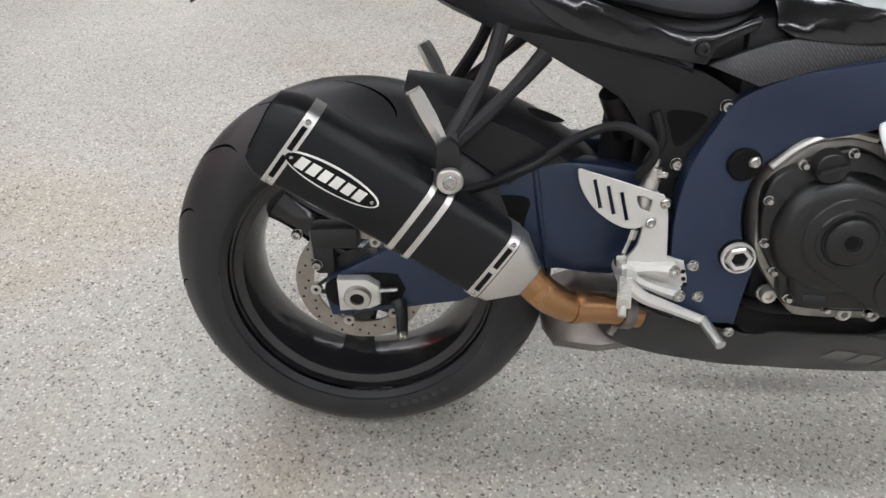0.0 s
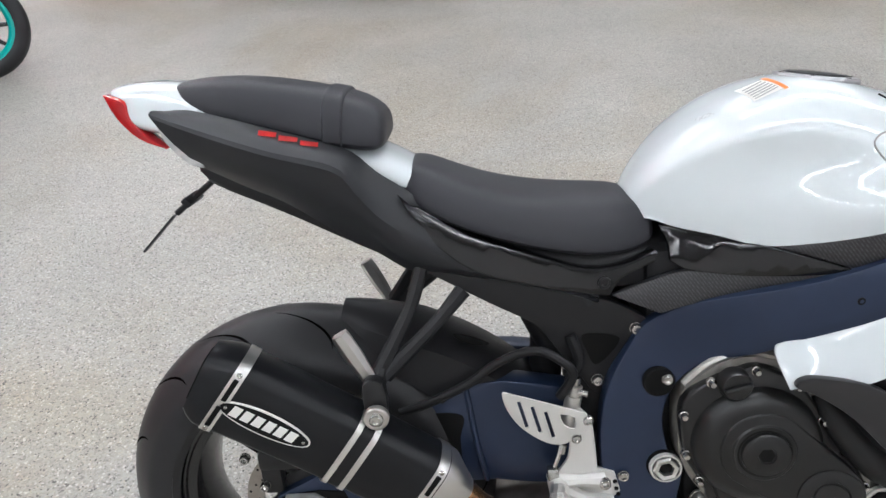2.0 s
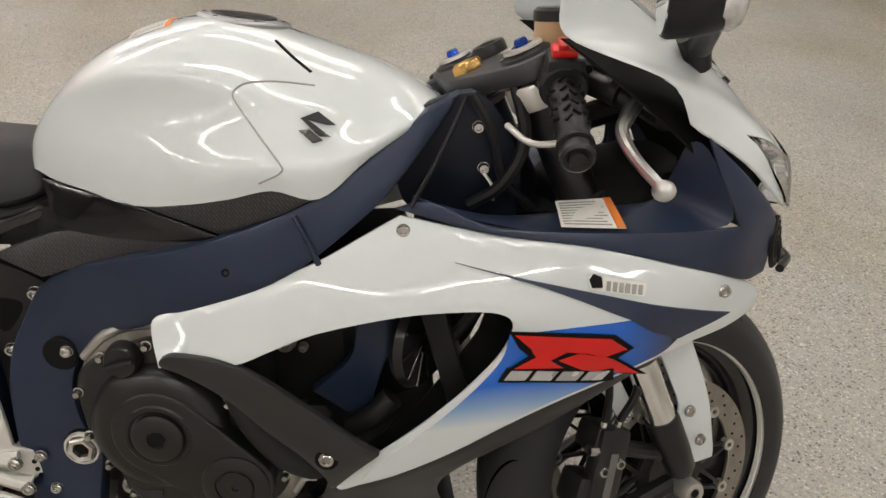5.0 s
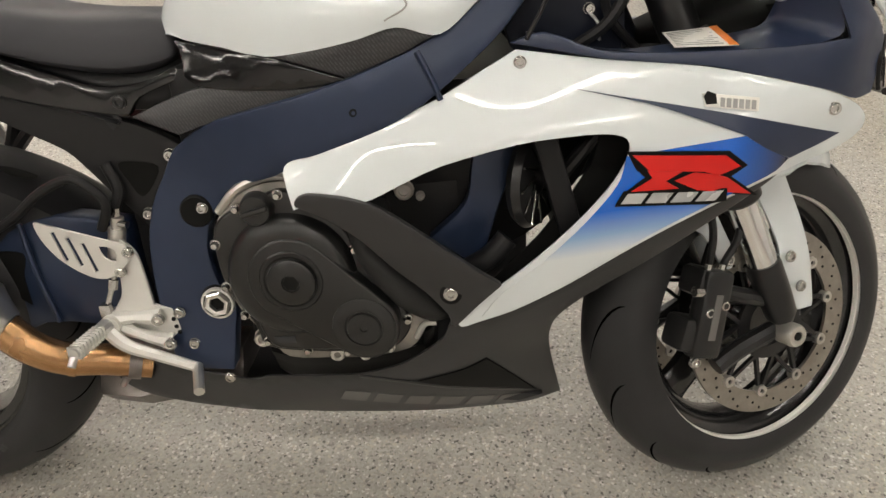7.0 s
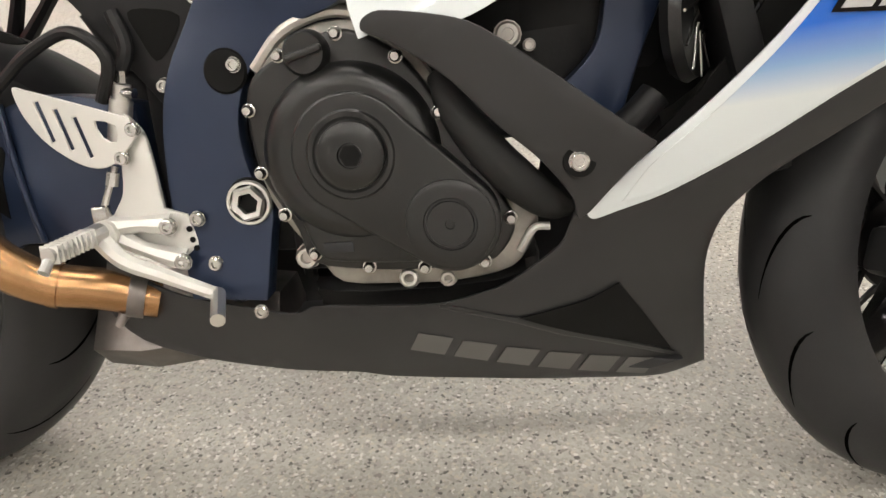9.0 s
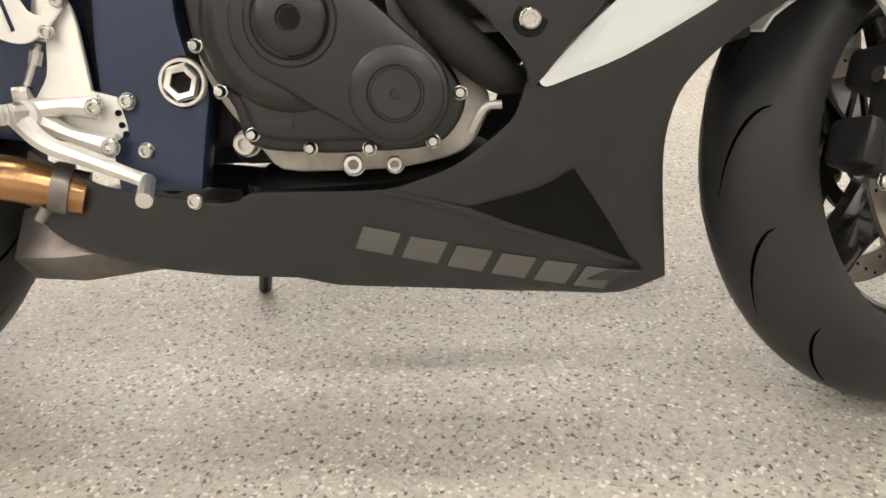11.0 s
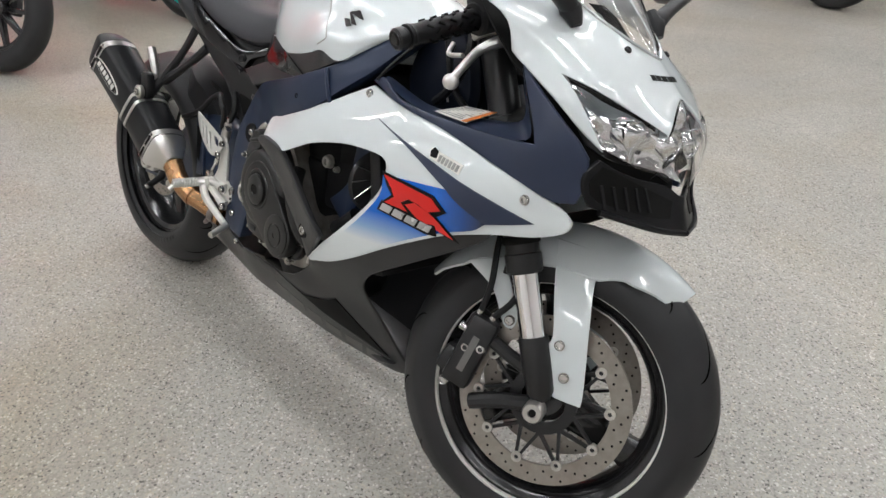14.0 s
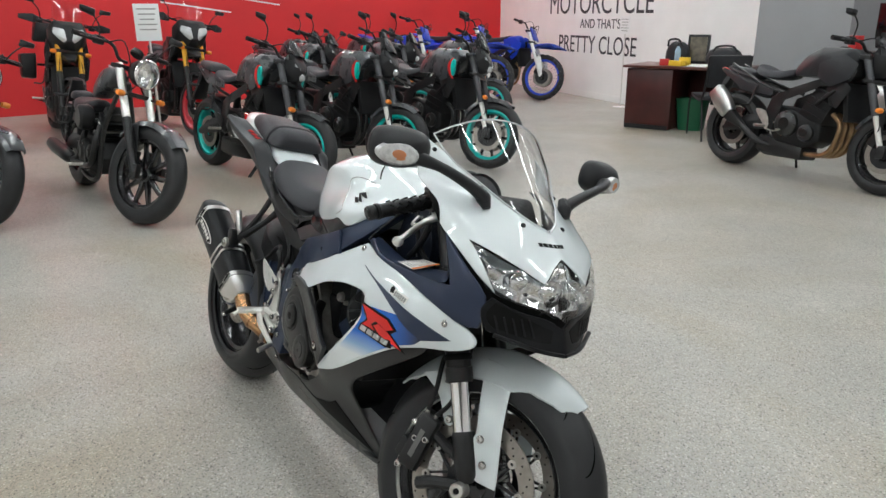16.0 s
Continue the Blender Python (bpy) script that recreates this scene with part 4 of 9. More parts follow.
SF = tps([(0.20, 0.755, -0.112), (0.33, 0.71, -0.122), (0.45, 0.68, -0.126), (0.55, 0.635, -0.118), (0.49, 0.53, -0.104), (0.42, 0.62, -0.116)])
sub = curve([(0.180, 0.772, 1), (0.282, 0.738), (0.387, 0.720), (0.501, 0.684), (0.572, 0.640, 1), (0.560, 0.622, 1), (0.530, 0.590), (0.508, 0.560), (0.494, 0.530), (0.480, 0.520), (0.462, 0.545), (0.437, 0.580), (0.411, 0.620), (0.386, 0.652), (0.321, 0.690), (0.218, 0.752)], 3)
for s in (1, -1):
    part("subframe_cover", panel(sub, SF, 0.022, 0.02, side=s, bevel=0.004), MATT, bike, "matt black subframe side plate")
# painted shade of the three-cornered opening, on an unbroken plate
part("subframe_opening", panel(curve([(0.458, 0.628), (0.485, 0.630), (0.516, 0.620), (0.500, 0.590), (0.479, 0.574), (0.466, 0.600)], 3), SF, 0.003, 0.02, lift=0.001), INK_SHADE, bike)
bolt(bike, 0.539, -0.121, 0.637, 0.0085, 0.008)
bolt(bike, 0.483, -0.108, 0.546, 0.0085, 0.008)

# passenger footrest brackets
for s in (1, -1):
    part("pillion_bracket", join(pipe([(0.222, s * -0.112, 0.752), (0.200, s * -0.135, 0.690), (0.152, s * -0.168, 0.605)], 0.010, 8, [0.011, 0.010, 0.013]), pipe([(0.282, s * -0.112, 0.712), (0.235, s * -0.135, 0.665), (0.158, s * -0.168, 0.600)], 0.010, 8, [0.013, 0.010, 0.013]), pipe([(0.155, s * -0.166, 0.612), (0.148, s * -0.185, 0.585), (0.148, s * -0.20, 0.565)], 0.013, 10)), MATT, bike, "black cast pillion footrest bracket")
    pg = part("pillion_peg", loft([[(a * k, y, b * k2) for a, b in ((-0.012, -0.006), (0.012, -0.006), (0.014, 0.002), (0.006, 0.007), (-0.006, 0.007), (-0.014, 0.002))] for y, k, k2 in ((-0.046, 0.55, 0.8), (-0.040, 0.75, 1.0), (0.0, 1.0, 1.15), (0.034, 0.95, 1.3), (0.042, 0.8, 1.5))]), BRUSH, bike, "folded alloy pillion peg")
    pg.matrix_basis = Matrix.Translation((0.122, s * -0.180, 0.640)) @ Matrix.Rotation(radians(-28), 4, "Y") @ Matrix.Rotation(radians(90), 4, "X")
part("muffler_hanger", join(plate(curve([(0.134, 0.615), (0.162, 0.615), (0.165, 0.560), (0.150, 0.548), (0.136, 0.558)], 3), -0.225, -0.200, 0.003)), BLACKA, bike)
part("hanger_washer", lathe([(0, -0.006), (0.016, -0.006), (0.018, -0.004), (0.018, 0.006), (0, 0.006)], 28), ALU, bike, m=Matrix.Translation((0.151, -0.238, 0.568)))
bolt(bike, 0.151, -0.244, 0.568, 0.0095, 0.006)

# ---- tank ----
def tank_ring(x, zt, *half):
    h = [(0.0, zt), *half]
    return [(x, -a, b) for a, b in reversed(h)] + [(x, a, b) for a, b in h[1:]]


TANK = [
    tank_ring(0.539, 0.830, (0.028, 0.828), (0.048, 0.820), (0.053, 0.815), (0.058, 0.805), (0.062, 0.795), (0.064, 0.785)),
    tank_ring(0.556, 0.858, (0.045, 0.855), (0.073, 0.842), (0.078, 0.834), (0.083, 0.818), (0.088, 0.800), (0.090, 0.800)),
    tank_ring(0.593, 0.904, (0.060, 0.899), (0.098, 0.880), (0.104, 0.868), (0.111, 0.845), (0.117, 0.812), (0.116, 0.791)),
    tank_ring(0.644, 0.940, (0.070, 0.935), (0.122, 0.914), (0.129, 0.902), (0.132, 0.870), (0.142, 0.825), (0.140, 0.782)),
    tank_ring(0.703, 0.967, (0.078, 0.961), (0.137, 0.931), (0.144, 0.917), (0.142, 0.880), (0.158, 0.825), (0.158, 0.768)),
    tank_ring(0.772, 0.980, (0.082, 0.972), (0.141, 0.930), (0.149, 0.914), (0.148, 0.875), (0.174, 0.820), (0.174, 0.773)),
    tank_ring(0.830, 0.973, (0.084, 0.963), (0.139, 0.915), (0.149, 0.900), (0.156, 0.868), (0.189, 0.822), (0.186, 0.783)),
    tank_ring(0.882, 0.958, (0.082, 0.945), (0.127, 0.907), (0.148, 0.888), (0.163, 0.865), (0.198, 0.828), (0.194, 0.795)),
    tank_ring(0.935, 0.939, (0.075, 0.928), (0.113, 0.906), (0.146, 0.880), (0.157, 0.862), (0.192, 0.820), (0.188, 0.783)),
    tank_ring(0.990, 0.919, (0.070, 0.908), (0.098, 0.888), (0.125, 0.868), (0.140, 0.855), (0.166, 0.836), (0.162, 0.822)),
    tank_ring(1.045, 0.890, (0.060, 0.886), (0.084, 0.875), (0.104, 0.868), (0.112, 0.864), (0.124, 0.857), (0.120, 0.850)),
    tank_ring(1.078, 0.864, (0.040, 0.862), (0.058, 0.859), (0.068, 0.856), (0.074, 0.854), (0.080, 0.851), (0.078, 0.846)),
]


def skin(rings, nu=5, nv=4):
    """A smooth surface that passes through every point of open rings; the ends are closed."""
    def line(P, n):
        out = []
        for i in range(len(P) - 1):
            a, b = P[i], P[i + 1]
            ta = (b - P[i - 1]) / 2 if i else b - a
            tb = (P[i + 2] - a) / 2 if i < len(P) - 2 else b - a
            l = (b - a).length
            ta, tb = (t.normalized() * min(t.length, l) if t.length else t for t in (ta, tb))
            for j in range(n):
                s = j / n
                out.append(a * (2 * s**3 - 3 * s**2 + 1) + ta * (s**3 - 2 * s**2 + s) + b * (3 * s**2 - 2 * s**3) + tb * (s**3 - s**2))
        return out + [P[-1]]

    R = [line([Vector(p) for p in r], nv) for r in rings]
    cols = [line([r[j] for r in R], nu) for j in range(len(R[0]))]
    bm = bmesh.new()
    V = [[bm.verts.new(p) for p in c] for c in cols]
    for a, b in zip(V, V[1:]):
        for i in range(len(a) - 1):
            bm.faces.new((a[i], a[i + 1], b[i + 1], b[i]))
    bm.faces.new([c[0] for c in V])
    bm.faces.new([c[-1] for c in reversed(V)])
    for i in range(len(V[0]) - 1):
        bm.faces.new((V[0][i], V[-1][i], V[-1][i + 1], V[0][i + 1]))
    return bm


tank_bm = skin(TANK)
low = [v for v in tank_bm.verts if len(v.link_edges) == 4 and all(len(f.verts) == 4 for f in v.link_faces) and not any(e.other_vert(v).co.y * v.co.y < 0 for e in v.link_edges if abs(v.co.y) > 0.03)]
for _ in range(8):
    bmesh.ops.smooth_vert(tank_bm, verts=low, factor=0.5, use_axis_x=True, use_axis_y=True, use_axis_z=True)
tank = part("fuel_tank", tank_bm, WHITE, bike, "glossy white fuel tank", sharp=60)
TB = BVHTree.FromPolygons([v.co.copy() for v in tank.data.vertices], [list(p.vertices) for p in tank.data.polygons])


def on_tank(eye, p, lift=0.0012):
    """Where the line from eye through p meets the tank, lifted off its skin."""
    d = (Vector(p) - Vector(eye)).normalized()
    hit, nrm, _, _ = TB.ray_cast(Vector(eye), d)
    return hit + (nrm if nrm.dot(d) < 0 else -nrm) * lift if hit else Vector(p)


def tank_patch(name, eye, quad, mat, parent=None, label="", n=5, lift=0.0012):
    """A thin four-cornered patch that lies on the tank."""
    q = [Vector(c) for c in quad]
    bm = bmesh.new()
    g = [[bm.verts.new(on_tank(eye, (q[0] * (1 - u) + q[1] * u) * (1 - v) + (q[3] * (1 - u) + q[2] * u) * v, lift)) for u in (i / n for i in range(n + 1))] for v in (j / n for j in range(n + 1))]
    for a, b in zip(g, g[1:]):
        for i in range(n):
            bm.faces.new((a[i], a[i + 1], b[i + 1], b[i]))
    return part(name, bm, mat, parent or tank, label)


SIDE = (0.80, -0.85, 1.20)
for s in (1, -1):
    eye = (SIDE[0], s * SIDE[1], SIDE[2])
    seam = [(0.922, 0.913), (0.880, 0.917), (0.850, 0.913), (0.836, 0.900), (0.842, 0.884), (0.870, 0.843), (0.903, 0.796), (0.897, 0.787), (0.873, 0.777)]
    part("tank_seam", pipe([on_tank(eye, (x, s * -0.15, z), 0.0) for x, z in curve(seam, 4, False)], 0.0013, 6, smooth=1), INKG, tank, "fine seam of the tank cover")
    part("tank_slot", pipe([on_tank(eye, (x, s * -0.10, z), 0.0) for x, z in curve([(0.872, 0.957), (0.895, 0.935), (0.922, 0.912)], 4, False)], 0.0022, 6, smooth=1), INK_SHADE, tank, "dark slot in the tank cover")
    for quad in (((0.914, 0.868), (0.932, 0.878), (0.953, 0.860), (0.943, 0.860)), ((0.914, 0.868), (0.923, 0.866), (0.951, 0.843), (0.938, 0.843)), ((0.914, 0.851), (0.926, 0.853), (0.943, 0.838), (0.933, 0.833))):
        tank_patch("tank_emblem", eye, [(x, s * -0.155, z) for x, z in quad], mk("dark_chrome", (0.30, 0.30, 0.31), 0.16, metal=1.0, var=0.05), label="polished metal emblem on the tank", n=3, lift=0.003)
TOP = (0.727, -0.924, 1.168)
paper = tank_patch("tank_label", TOP, [(0.694, -0.02, 0.961), (0.735, -0.02, 0.974), (0.746, -0.02, 0.955), (0.698, -0.02, 0.937)], LABEL, label="worn paper warning label")
tank_patch("label_stripe", TOP, [(0.735, -0.02, 0.975), (0.742, -0.02, 0.976), (0.751, -0.02, 0.953), (0.744, -0.02, 0.951)], ORANGE, paper, "orange stripe", lift=0.002)
for k in range(6):
    u = 0.12 + 0.14 * k
    x0, z0, x1, z1 = 0.694 + 0.004 * u, 0.961 - 0.024 * u, 0.735 + 0.010 * u, 0.974 - 0.020 * u
    tank_patch("label_line", TOP, [(x0 + 0.004, -0.02, z0), (x1 - 0.004, -0.02, z1), (x1 - 0.004, -0.02, z1 - 0.0015), (x0 + 0.004, -0.02, z0 - 0.0015)], INKG, paper, lift=0.002)
tank_patch("faded_mark", TOP, [(0.629, -0.02, 0.923), (0.648, -0.02, 0.930), (0.650, -0.02, 0.926), (0.631, -0.02, 0.918)], mk("faded_print", (0.46, 0.48, 0.49), 0.5, var=0.4, scale=300), label="small worn sticker")
RINGM = mk("brushed_cap_ring", (0.42, 0.42, 0.43), 0.35, metal=0.6, var=0.08, bump=0.05, bscale=1500)
CAPM = Matrix.Translation((0.822, 0, 0.9755)) @ Matrix.Rotation(radians(9), 4, "Y") @ Matrix.Rotation(radians(90), 4, "X") @ Matrix.Scale(1.28, 4)
cap_ = part("filler_cap", lathe([(0.0, -0.0005), (0.032, -0.0005), (0.035, -0.0025), (0.037, -0.0017), (0.045, -0.0019), (0.047, -0.0045), (0.047, -0.014)], 40), RINGM, tank, "grey locking fuel filler cap", CAPM)
part("cap_centre", lathe([(0.0, 0.0012), (0.022, 0.0012), (0.024, 0.0004), (0.032, 0.0004), (0.034, -0.0024)], 36), BLACKA, cap_, m=CAPM)
for k in range(6):
    a = k * math.pi / 3
    bolt(cap_, 0.0405 * math.cos(a), -0.0022, 0.0405 * math.sin(a), 0.003, 0.001, BLACKA, (0, 1, 0), m=CAPM)

# ---- engine ----
CASTM = mk("stained_cast_alloy", (0.30, 0.285, 0.26), 0.45, metal=0.7, var=0.35, scale=30, bump=0.3, bscale=260)
mounted = set(bike.children_recursive)
part("engine_block", boxes(((0.73, 0, 0.44), (0.24, 0.24, 0.24)), bevel=0.015), BLOCK, bike, "black engine block")
part("cylinder_block", boxes(((0.86, 0, 0.54), (0.20, 0.22, 0.16)), bevel=0.015), BLOCK, bike, "black cylinder block")
part("cylinder_head", boxes(((0.95, 0, 0.60), (0.16, 0.22, 0.16)), bevel=0.015), BLOCK, bike, "black cylinder head")
part("crankcase", plate(curve([(0.600, 0.545), (0.640, 0.585), (0.700, 0.600), (0.760, 0.580), (0.805, 0.515), (0.850, 0.440), (0.890, 0.385), (0.884, 0.356), (0.860, 0.326), (0.800, 0.313), (0.740, 0.312), (0.672, 0.316), (0.648, 0.345), (0.610, 0.400), (0.595, 0.450)], 3), -0.150, -0.06, 0.004), CASTM, bike, "bare cast aluminium crankcase edge")
cov = curve([(0.604, 0.547), (0.637, 0.568), (0.674, 0.583), (0.700, 0.590), (0.729, 0.582), (0.760, 0.562), (0.785, 0.530), (0.800, 0.502), (0.816, 0.474), (0.834, 0.448), (0.866, 0.388), (0.860, 0.360), (0.834, 0.336), (0.767, 0.332), (0.705, 0.334), (0.645, 0.345), (0.633, 0.382), (0.615, 0.414), (0.600, 0.446), (0.594, 0.512)], 3)
part("clutch_cover", plate(cov, -0.166, -0.140, 0.005, 3), COVER, bike, "matt black clutch cover")
# raised cover bodies
part("clutch_dome", lathe([(0.0, -0.192), (0.070, -0.192), (0.074, -0.1915), (0.084, -0.188), (0.092, -0.178), (0.095, -0.160), (0.095, -0.150)], 64), COVER, bike, m=Matrix.Translation((0.703, 0, 0.464)))
part("cover_bridge", plate(curve([(0.640, 0.420), (0.650, 0.370), (0.668, 0.350), (0.760, 0.345), (0.825, 0.352), (0.850, 0.380), (0.840, 0.420), (0.800, 0.455), (0.760, 0.500), (0.70, 0.520), (0.655, 0.490)], 4), -0.183, -0.150, 0.007, 3), COVER, bike)
part("cover_step", lathe([(0.0, -0.197), (0.044, -0.197), (0.047, -0.194), (0.047, -0.185)], 48), COVER, bike, m=Matrix.Translation((0.706, 0, 0.465)))
part("clutch_cap", lathe([(0.0, -0.202), (0.012, -0.202), (0.013, -0.2045), (0.030, -0.2045), (0.0345, -0.2015), (0.0355, -0.196)], 48), COVER, bike, m=Matrix.Translation((0.707, 0, 0.465)))
part("cap_hex", lathe([(0.0, -0.2025), (0.0115, -0.2025), (0.0115, -0.2010)], 6), INK_SHADE, bike, m=Matrix.Translation((0.707, 0, 0.465)))
part("cap_groove", lathe([(0.0365, -0.1975), (0.0390, -0.1975), (0.0390, -0.1965), (0.0365, -0.1965)], 48, closed=True), INK_SHADE, bike, m=Matrix.Translation((0.706, 0, 0.465)))
part("pulse_cap", lathe([(0.0, -0.198), (0.0045, -0.198), (0.005, -0.1995), (0.0235, -0.1995), (0.0245, -0.1970), (0.0265, -0.1970), (0.0275, -0.1985), (0.041, -0.1985), (0.0455, -0.1965), (0.047, -0.190), (0.047, -0.165)], 56), COVER, bike, "round pulse cover", Matrix.Translation((0.801, 0, 0.389)))
part("cover_plate", boxes(((0.680, -0.1835, 0.366), (0.032, 0.002, 0.011)), bevel=0.0006), GREYP, bike)
belt = [(0.707 + 0.064 * math.cos(a), 0.465 + 0.064 * math.sin(a)) for a in (radians(51 + 180 * i / 20) for i in range(21))] + [(0.801 + 0.0515 * math.cos(a), 0.389 + 0.0515 * math.sin(a)) for a in (radians(231 + 180 * i / 20) for i in range(21))]
part("cover_belt", plate(belt, -0.1945, -0.160, 0.004, 3), COVER, bike, "raised web between the round covers")
cap = part("oil_filler_cap", lathe([(0.0, -0.186), (0.020, -0.186), (0.023, -0.182), (0.024, -0.165)], 28), COVER, bike, "ribbed oil filler cap", Matrix.Translation((0.668, 0, 0.568)))
part("cap_grip", boxes(((0.668, -0.189, 0.568), (0.040, 0.010, 0.008), Matrix.Rotation(radians(-15), 3, "Y").to_4x4()), bevel=0.003), COVER, cap)
for x, z in ((0.637, 0.568), (0.699, 0.585), (0.758, 0.558), (0.797, 0.500), (0.831, 0.447), (0.862, 0.386), (0.832, 0.340), (0.768, 0.336), (0.708, 0.339), (0.650, 0.356), (0.622, 0.401), (0.602, 0.448), (0.598, 0.515)):
    bolt(bike, x, -0.167, z, 0.0066, 0.010, socket=False)
bolt(bike, 0.747, -0.146, 0.318, 0.011, 0.006, BRUSH, name="drain_plug")
bolt(bike, 0.790, -0.146, 0.316, 0.009, 0.006, ALU, name="drain_plug")
bolt(bike, 0.633, -0.135, 0.345, 0.013, 0.012, ALU, name="engine_bolt")
part("sump", fine(body([(0.60, 0.20, 0.32, 0.06, 0.10), (0.70, 0.19, 0.32, 0.07, 0.12), (0.86, 0.20, 0.33, 0.07, 0.12), (0.90, 0.24, 0.33, 0.06, 0.10)]), 1), BLOCK, bike)
part("upper_gasket", pipe([(0.604, -0.145, 0.556), (0.640, -0.150, 0.592), (0.690, -0.150, 0.608), (0.735, -0.150, 0.600)], 0.007, 8), ALU, bike, "bare metal crankcase rim")
part("heat_sleeve", pipe([(0.800, -0.150, 0.535), (0.812, -0.168, 0.505), (0.836, -0.176, 0.468), (0.868, -0.176, 0.430), (0.900, -0.166, 0.402), (0.918, -0.150, 0.395)], 0.018, 16, [0.014, 0.018, 0.021, 0.022, 0.019, 0.015]), BRAID, bike, "woven black cable sleeve")
part("side_bracket", pipe([(0.870, -0.150, 0.345), (0.885, -0.155, 0.370), (0.902, -0.155, 0.372)], 0.0045, 8), SATIN, bike)
for ob in set(bike.children_recursive) - mounted:
    if ob.matrix_basis == Matrix():
        ob.data.transform(Matrix.Translation((0, -0.009, 0)))
    else:
        ob.matrix_basis.translation.y -= 0.009
# radiator, hoses and covers behind the side opening
part("radiator", boxes(((1.085, 0, 0.545), (0.030, 0.36, 0.26), Matrix.Rotation(radians(-14), 3, "Y").to_4x4()), bevel=0.004), BLOCK, bike, "black radiator")
part("inner_cover", plate(curve([(0.84, 0.575, 1), (0.92, 0.63), (1.0, 0.665), (1.10, 0.67, 1), (1.13, 0.60), (1.06, 0.50), (0.99, 0.46, 1), (0.90, 0.52)], 3), -0.115, -0.10, 0.002), INK_SHADE, bike, "black inner cover")
fan = part("radiator_fan", lathe([(0.02, -0.01), (0.062, -0.01), (0.068, 0), (0.062, 0.01), (0.02, 0.01)], 28, closed=True), BLACKA, bike, m=Matrix.Translation((1.048, -0.135, 0.575)) @ Matrix.Rotation(radians(60), 4, "Z"))
for k in range(12):
    part("fan_grill", rod((0.02 * math.cos(k * math.pi / 6), -0.013, 0.02 * math.sin(k * math.pi / 6)), (0.062 * math.cos(k * math.pi / 6 + 0.5), -0.013, 0.062 * math.sin(k * math.pi / 6 + 0.5)), 0.0016, 6), STEEL, fan, m=Matrix.Translation((1.048, -0.135, 0.575)) @ Matrix.Rotation(radians(60), 4, "Z"))
part("coolant_hose", pipe([(1.13, -0.150, 0.64), (1.10, -0.155, 0.605), (1.085, -0.155, 0.585), (1.08, -0.14, 0.56)], 0.010, 10), HOSE, bike)
part("lower_hose", pipe([(1.01, -0.16, 0.50), (0.985, -0.165, 0.475), (0.955, -0.16, 0.455)], 0.016, 12), HOSE, bike)
bolt(bike, 0.871, -0.137, 0.570, 0.013, 0.010, ALU)
bolt(bike, 0.893, -0.130, 0.558, 0.006, 0.008, ALU)

# ---- rearset ----
slots = [[(0.353 + dx + a, 0.536 - 0.010 * k - 0.0 + b) for a, b in ((0, 0.004), (0.005, 0.005), (0.016, -0.040), (0.011, -0.042))] for k, dx in enumerate((0.0, 0.020, 0.040))]
part("heel_guard", plate(curve([(0.331, 0.556), (0.345, 0.554), (0.387, 0.540), (0.457, 0.516, 1), (0.462, 0.495), (0.426, 0.464), (0.396, 0.466), (0.360, 0.492), (0.338, 0.525)], 4), -0.162, -0.158, 0.001, 1, holes=[*slots, curve([(0.418, 0.515), (0.440, 0.508), (0.438, 0.490), (0.424, 0.496)], 2)]), SATIN, bike, "slotted silver heel guard")
part("rearset_plate", plate(curve([(0.446, 0.522, 1), (0.464, 0.500), (0.470, 0.470), (0.474, 0.410, 1), (0.500, 0.402, 1), (0.514, 0.345), (0.507, 0.330), (0.466, 0.345), (0.430, 0.362), (0.400, 0.380), (0.412, 0.405), (0.428, 0.430), (0.434, 0.470)], 3), -0.150, -0.142, 0.002), SATIN, bike, "silver rearset plate")
part("footrest_mount", join(pipe([(0.412, -0.158, 0.392), (0.445, -0.160, 0.395), (0.482, -0.156, 0.392)], 0.009, 8, [0.014, 0.009, 0.014]), pipe([(0.414, -0.158, 0.384), (0.450, -0.160, 0.365), (0.492, -0.156, 0.350)], 0.009, 8, [0.013, 0.009, 0.014]), rod((0.410, -0.135, 0.388), (0.410, -0.178, 0.388), 0.016, 16)), SATIN, bike, "silver footrest mount")
for x, z in ((0.482, 0.392), (0.493, 0.350), (0.459, 0.503), (0.441, 0.472)):
    bolt(bike, x, -0.166 if z < 0.4 else -0.160, z, 0.009 if z < 0.4 else 0.0075, 0.006)
for x, z in ((0.500, 0.385), (0.502, 0.372), (0.505, 0.362), (0.508, 0.340)):
    part("adjust_hole", lathe([(0, -0.001), (0.0035, -0.001), (0.0035, 0.001), (0, 0.001)], 10), INK_SHADE, bike, m=Matrix.Translation((x, -0.1508, z)))
fp = part("footrest", join(pipe([(0.408, -0.172, 0.392), (0.402, -0.20, 0.390), (0.390, -0.258, 0.386)], 0.010, 10, [0.012, 0.0105, 0.009])), BRUSH, bike, "ribbed alloy footrest")
for k in range(9):
    u = k / 8
    part("grip_rib", boxes(((0.404 - 0.013 * u, -0.198 - 0.056 * u, 0.3905 - 0.004 * u), (0.020, 0.0032, 0.020)), bevel=0.001), SATIN, fp)
part("peg_end", rod((0.389, -0.256, 0.380), (0.387, -0.266, 0.370), 0.006, 10), BRUSH, fp)
pd = part("brake_pedal", pipe([(0.405, -0.176, 0.384), (0.432, -0.182, 0.358), (0.475, -0.180, 0.338), (0.530, -0.174, 0.312)], 0.009, 8, [0.012, 0.0105, 0.009, 0.008]), SATIN, bike, "silver brake pedal")
part("pedal_toe", rod((0.530, -0.172, 0.313), (0.545, -0.222, 0.298), 0.0085, 10), BRUSH, pd)
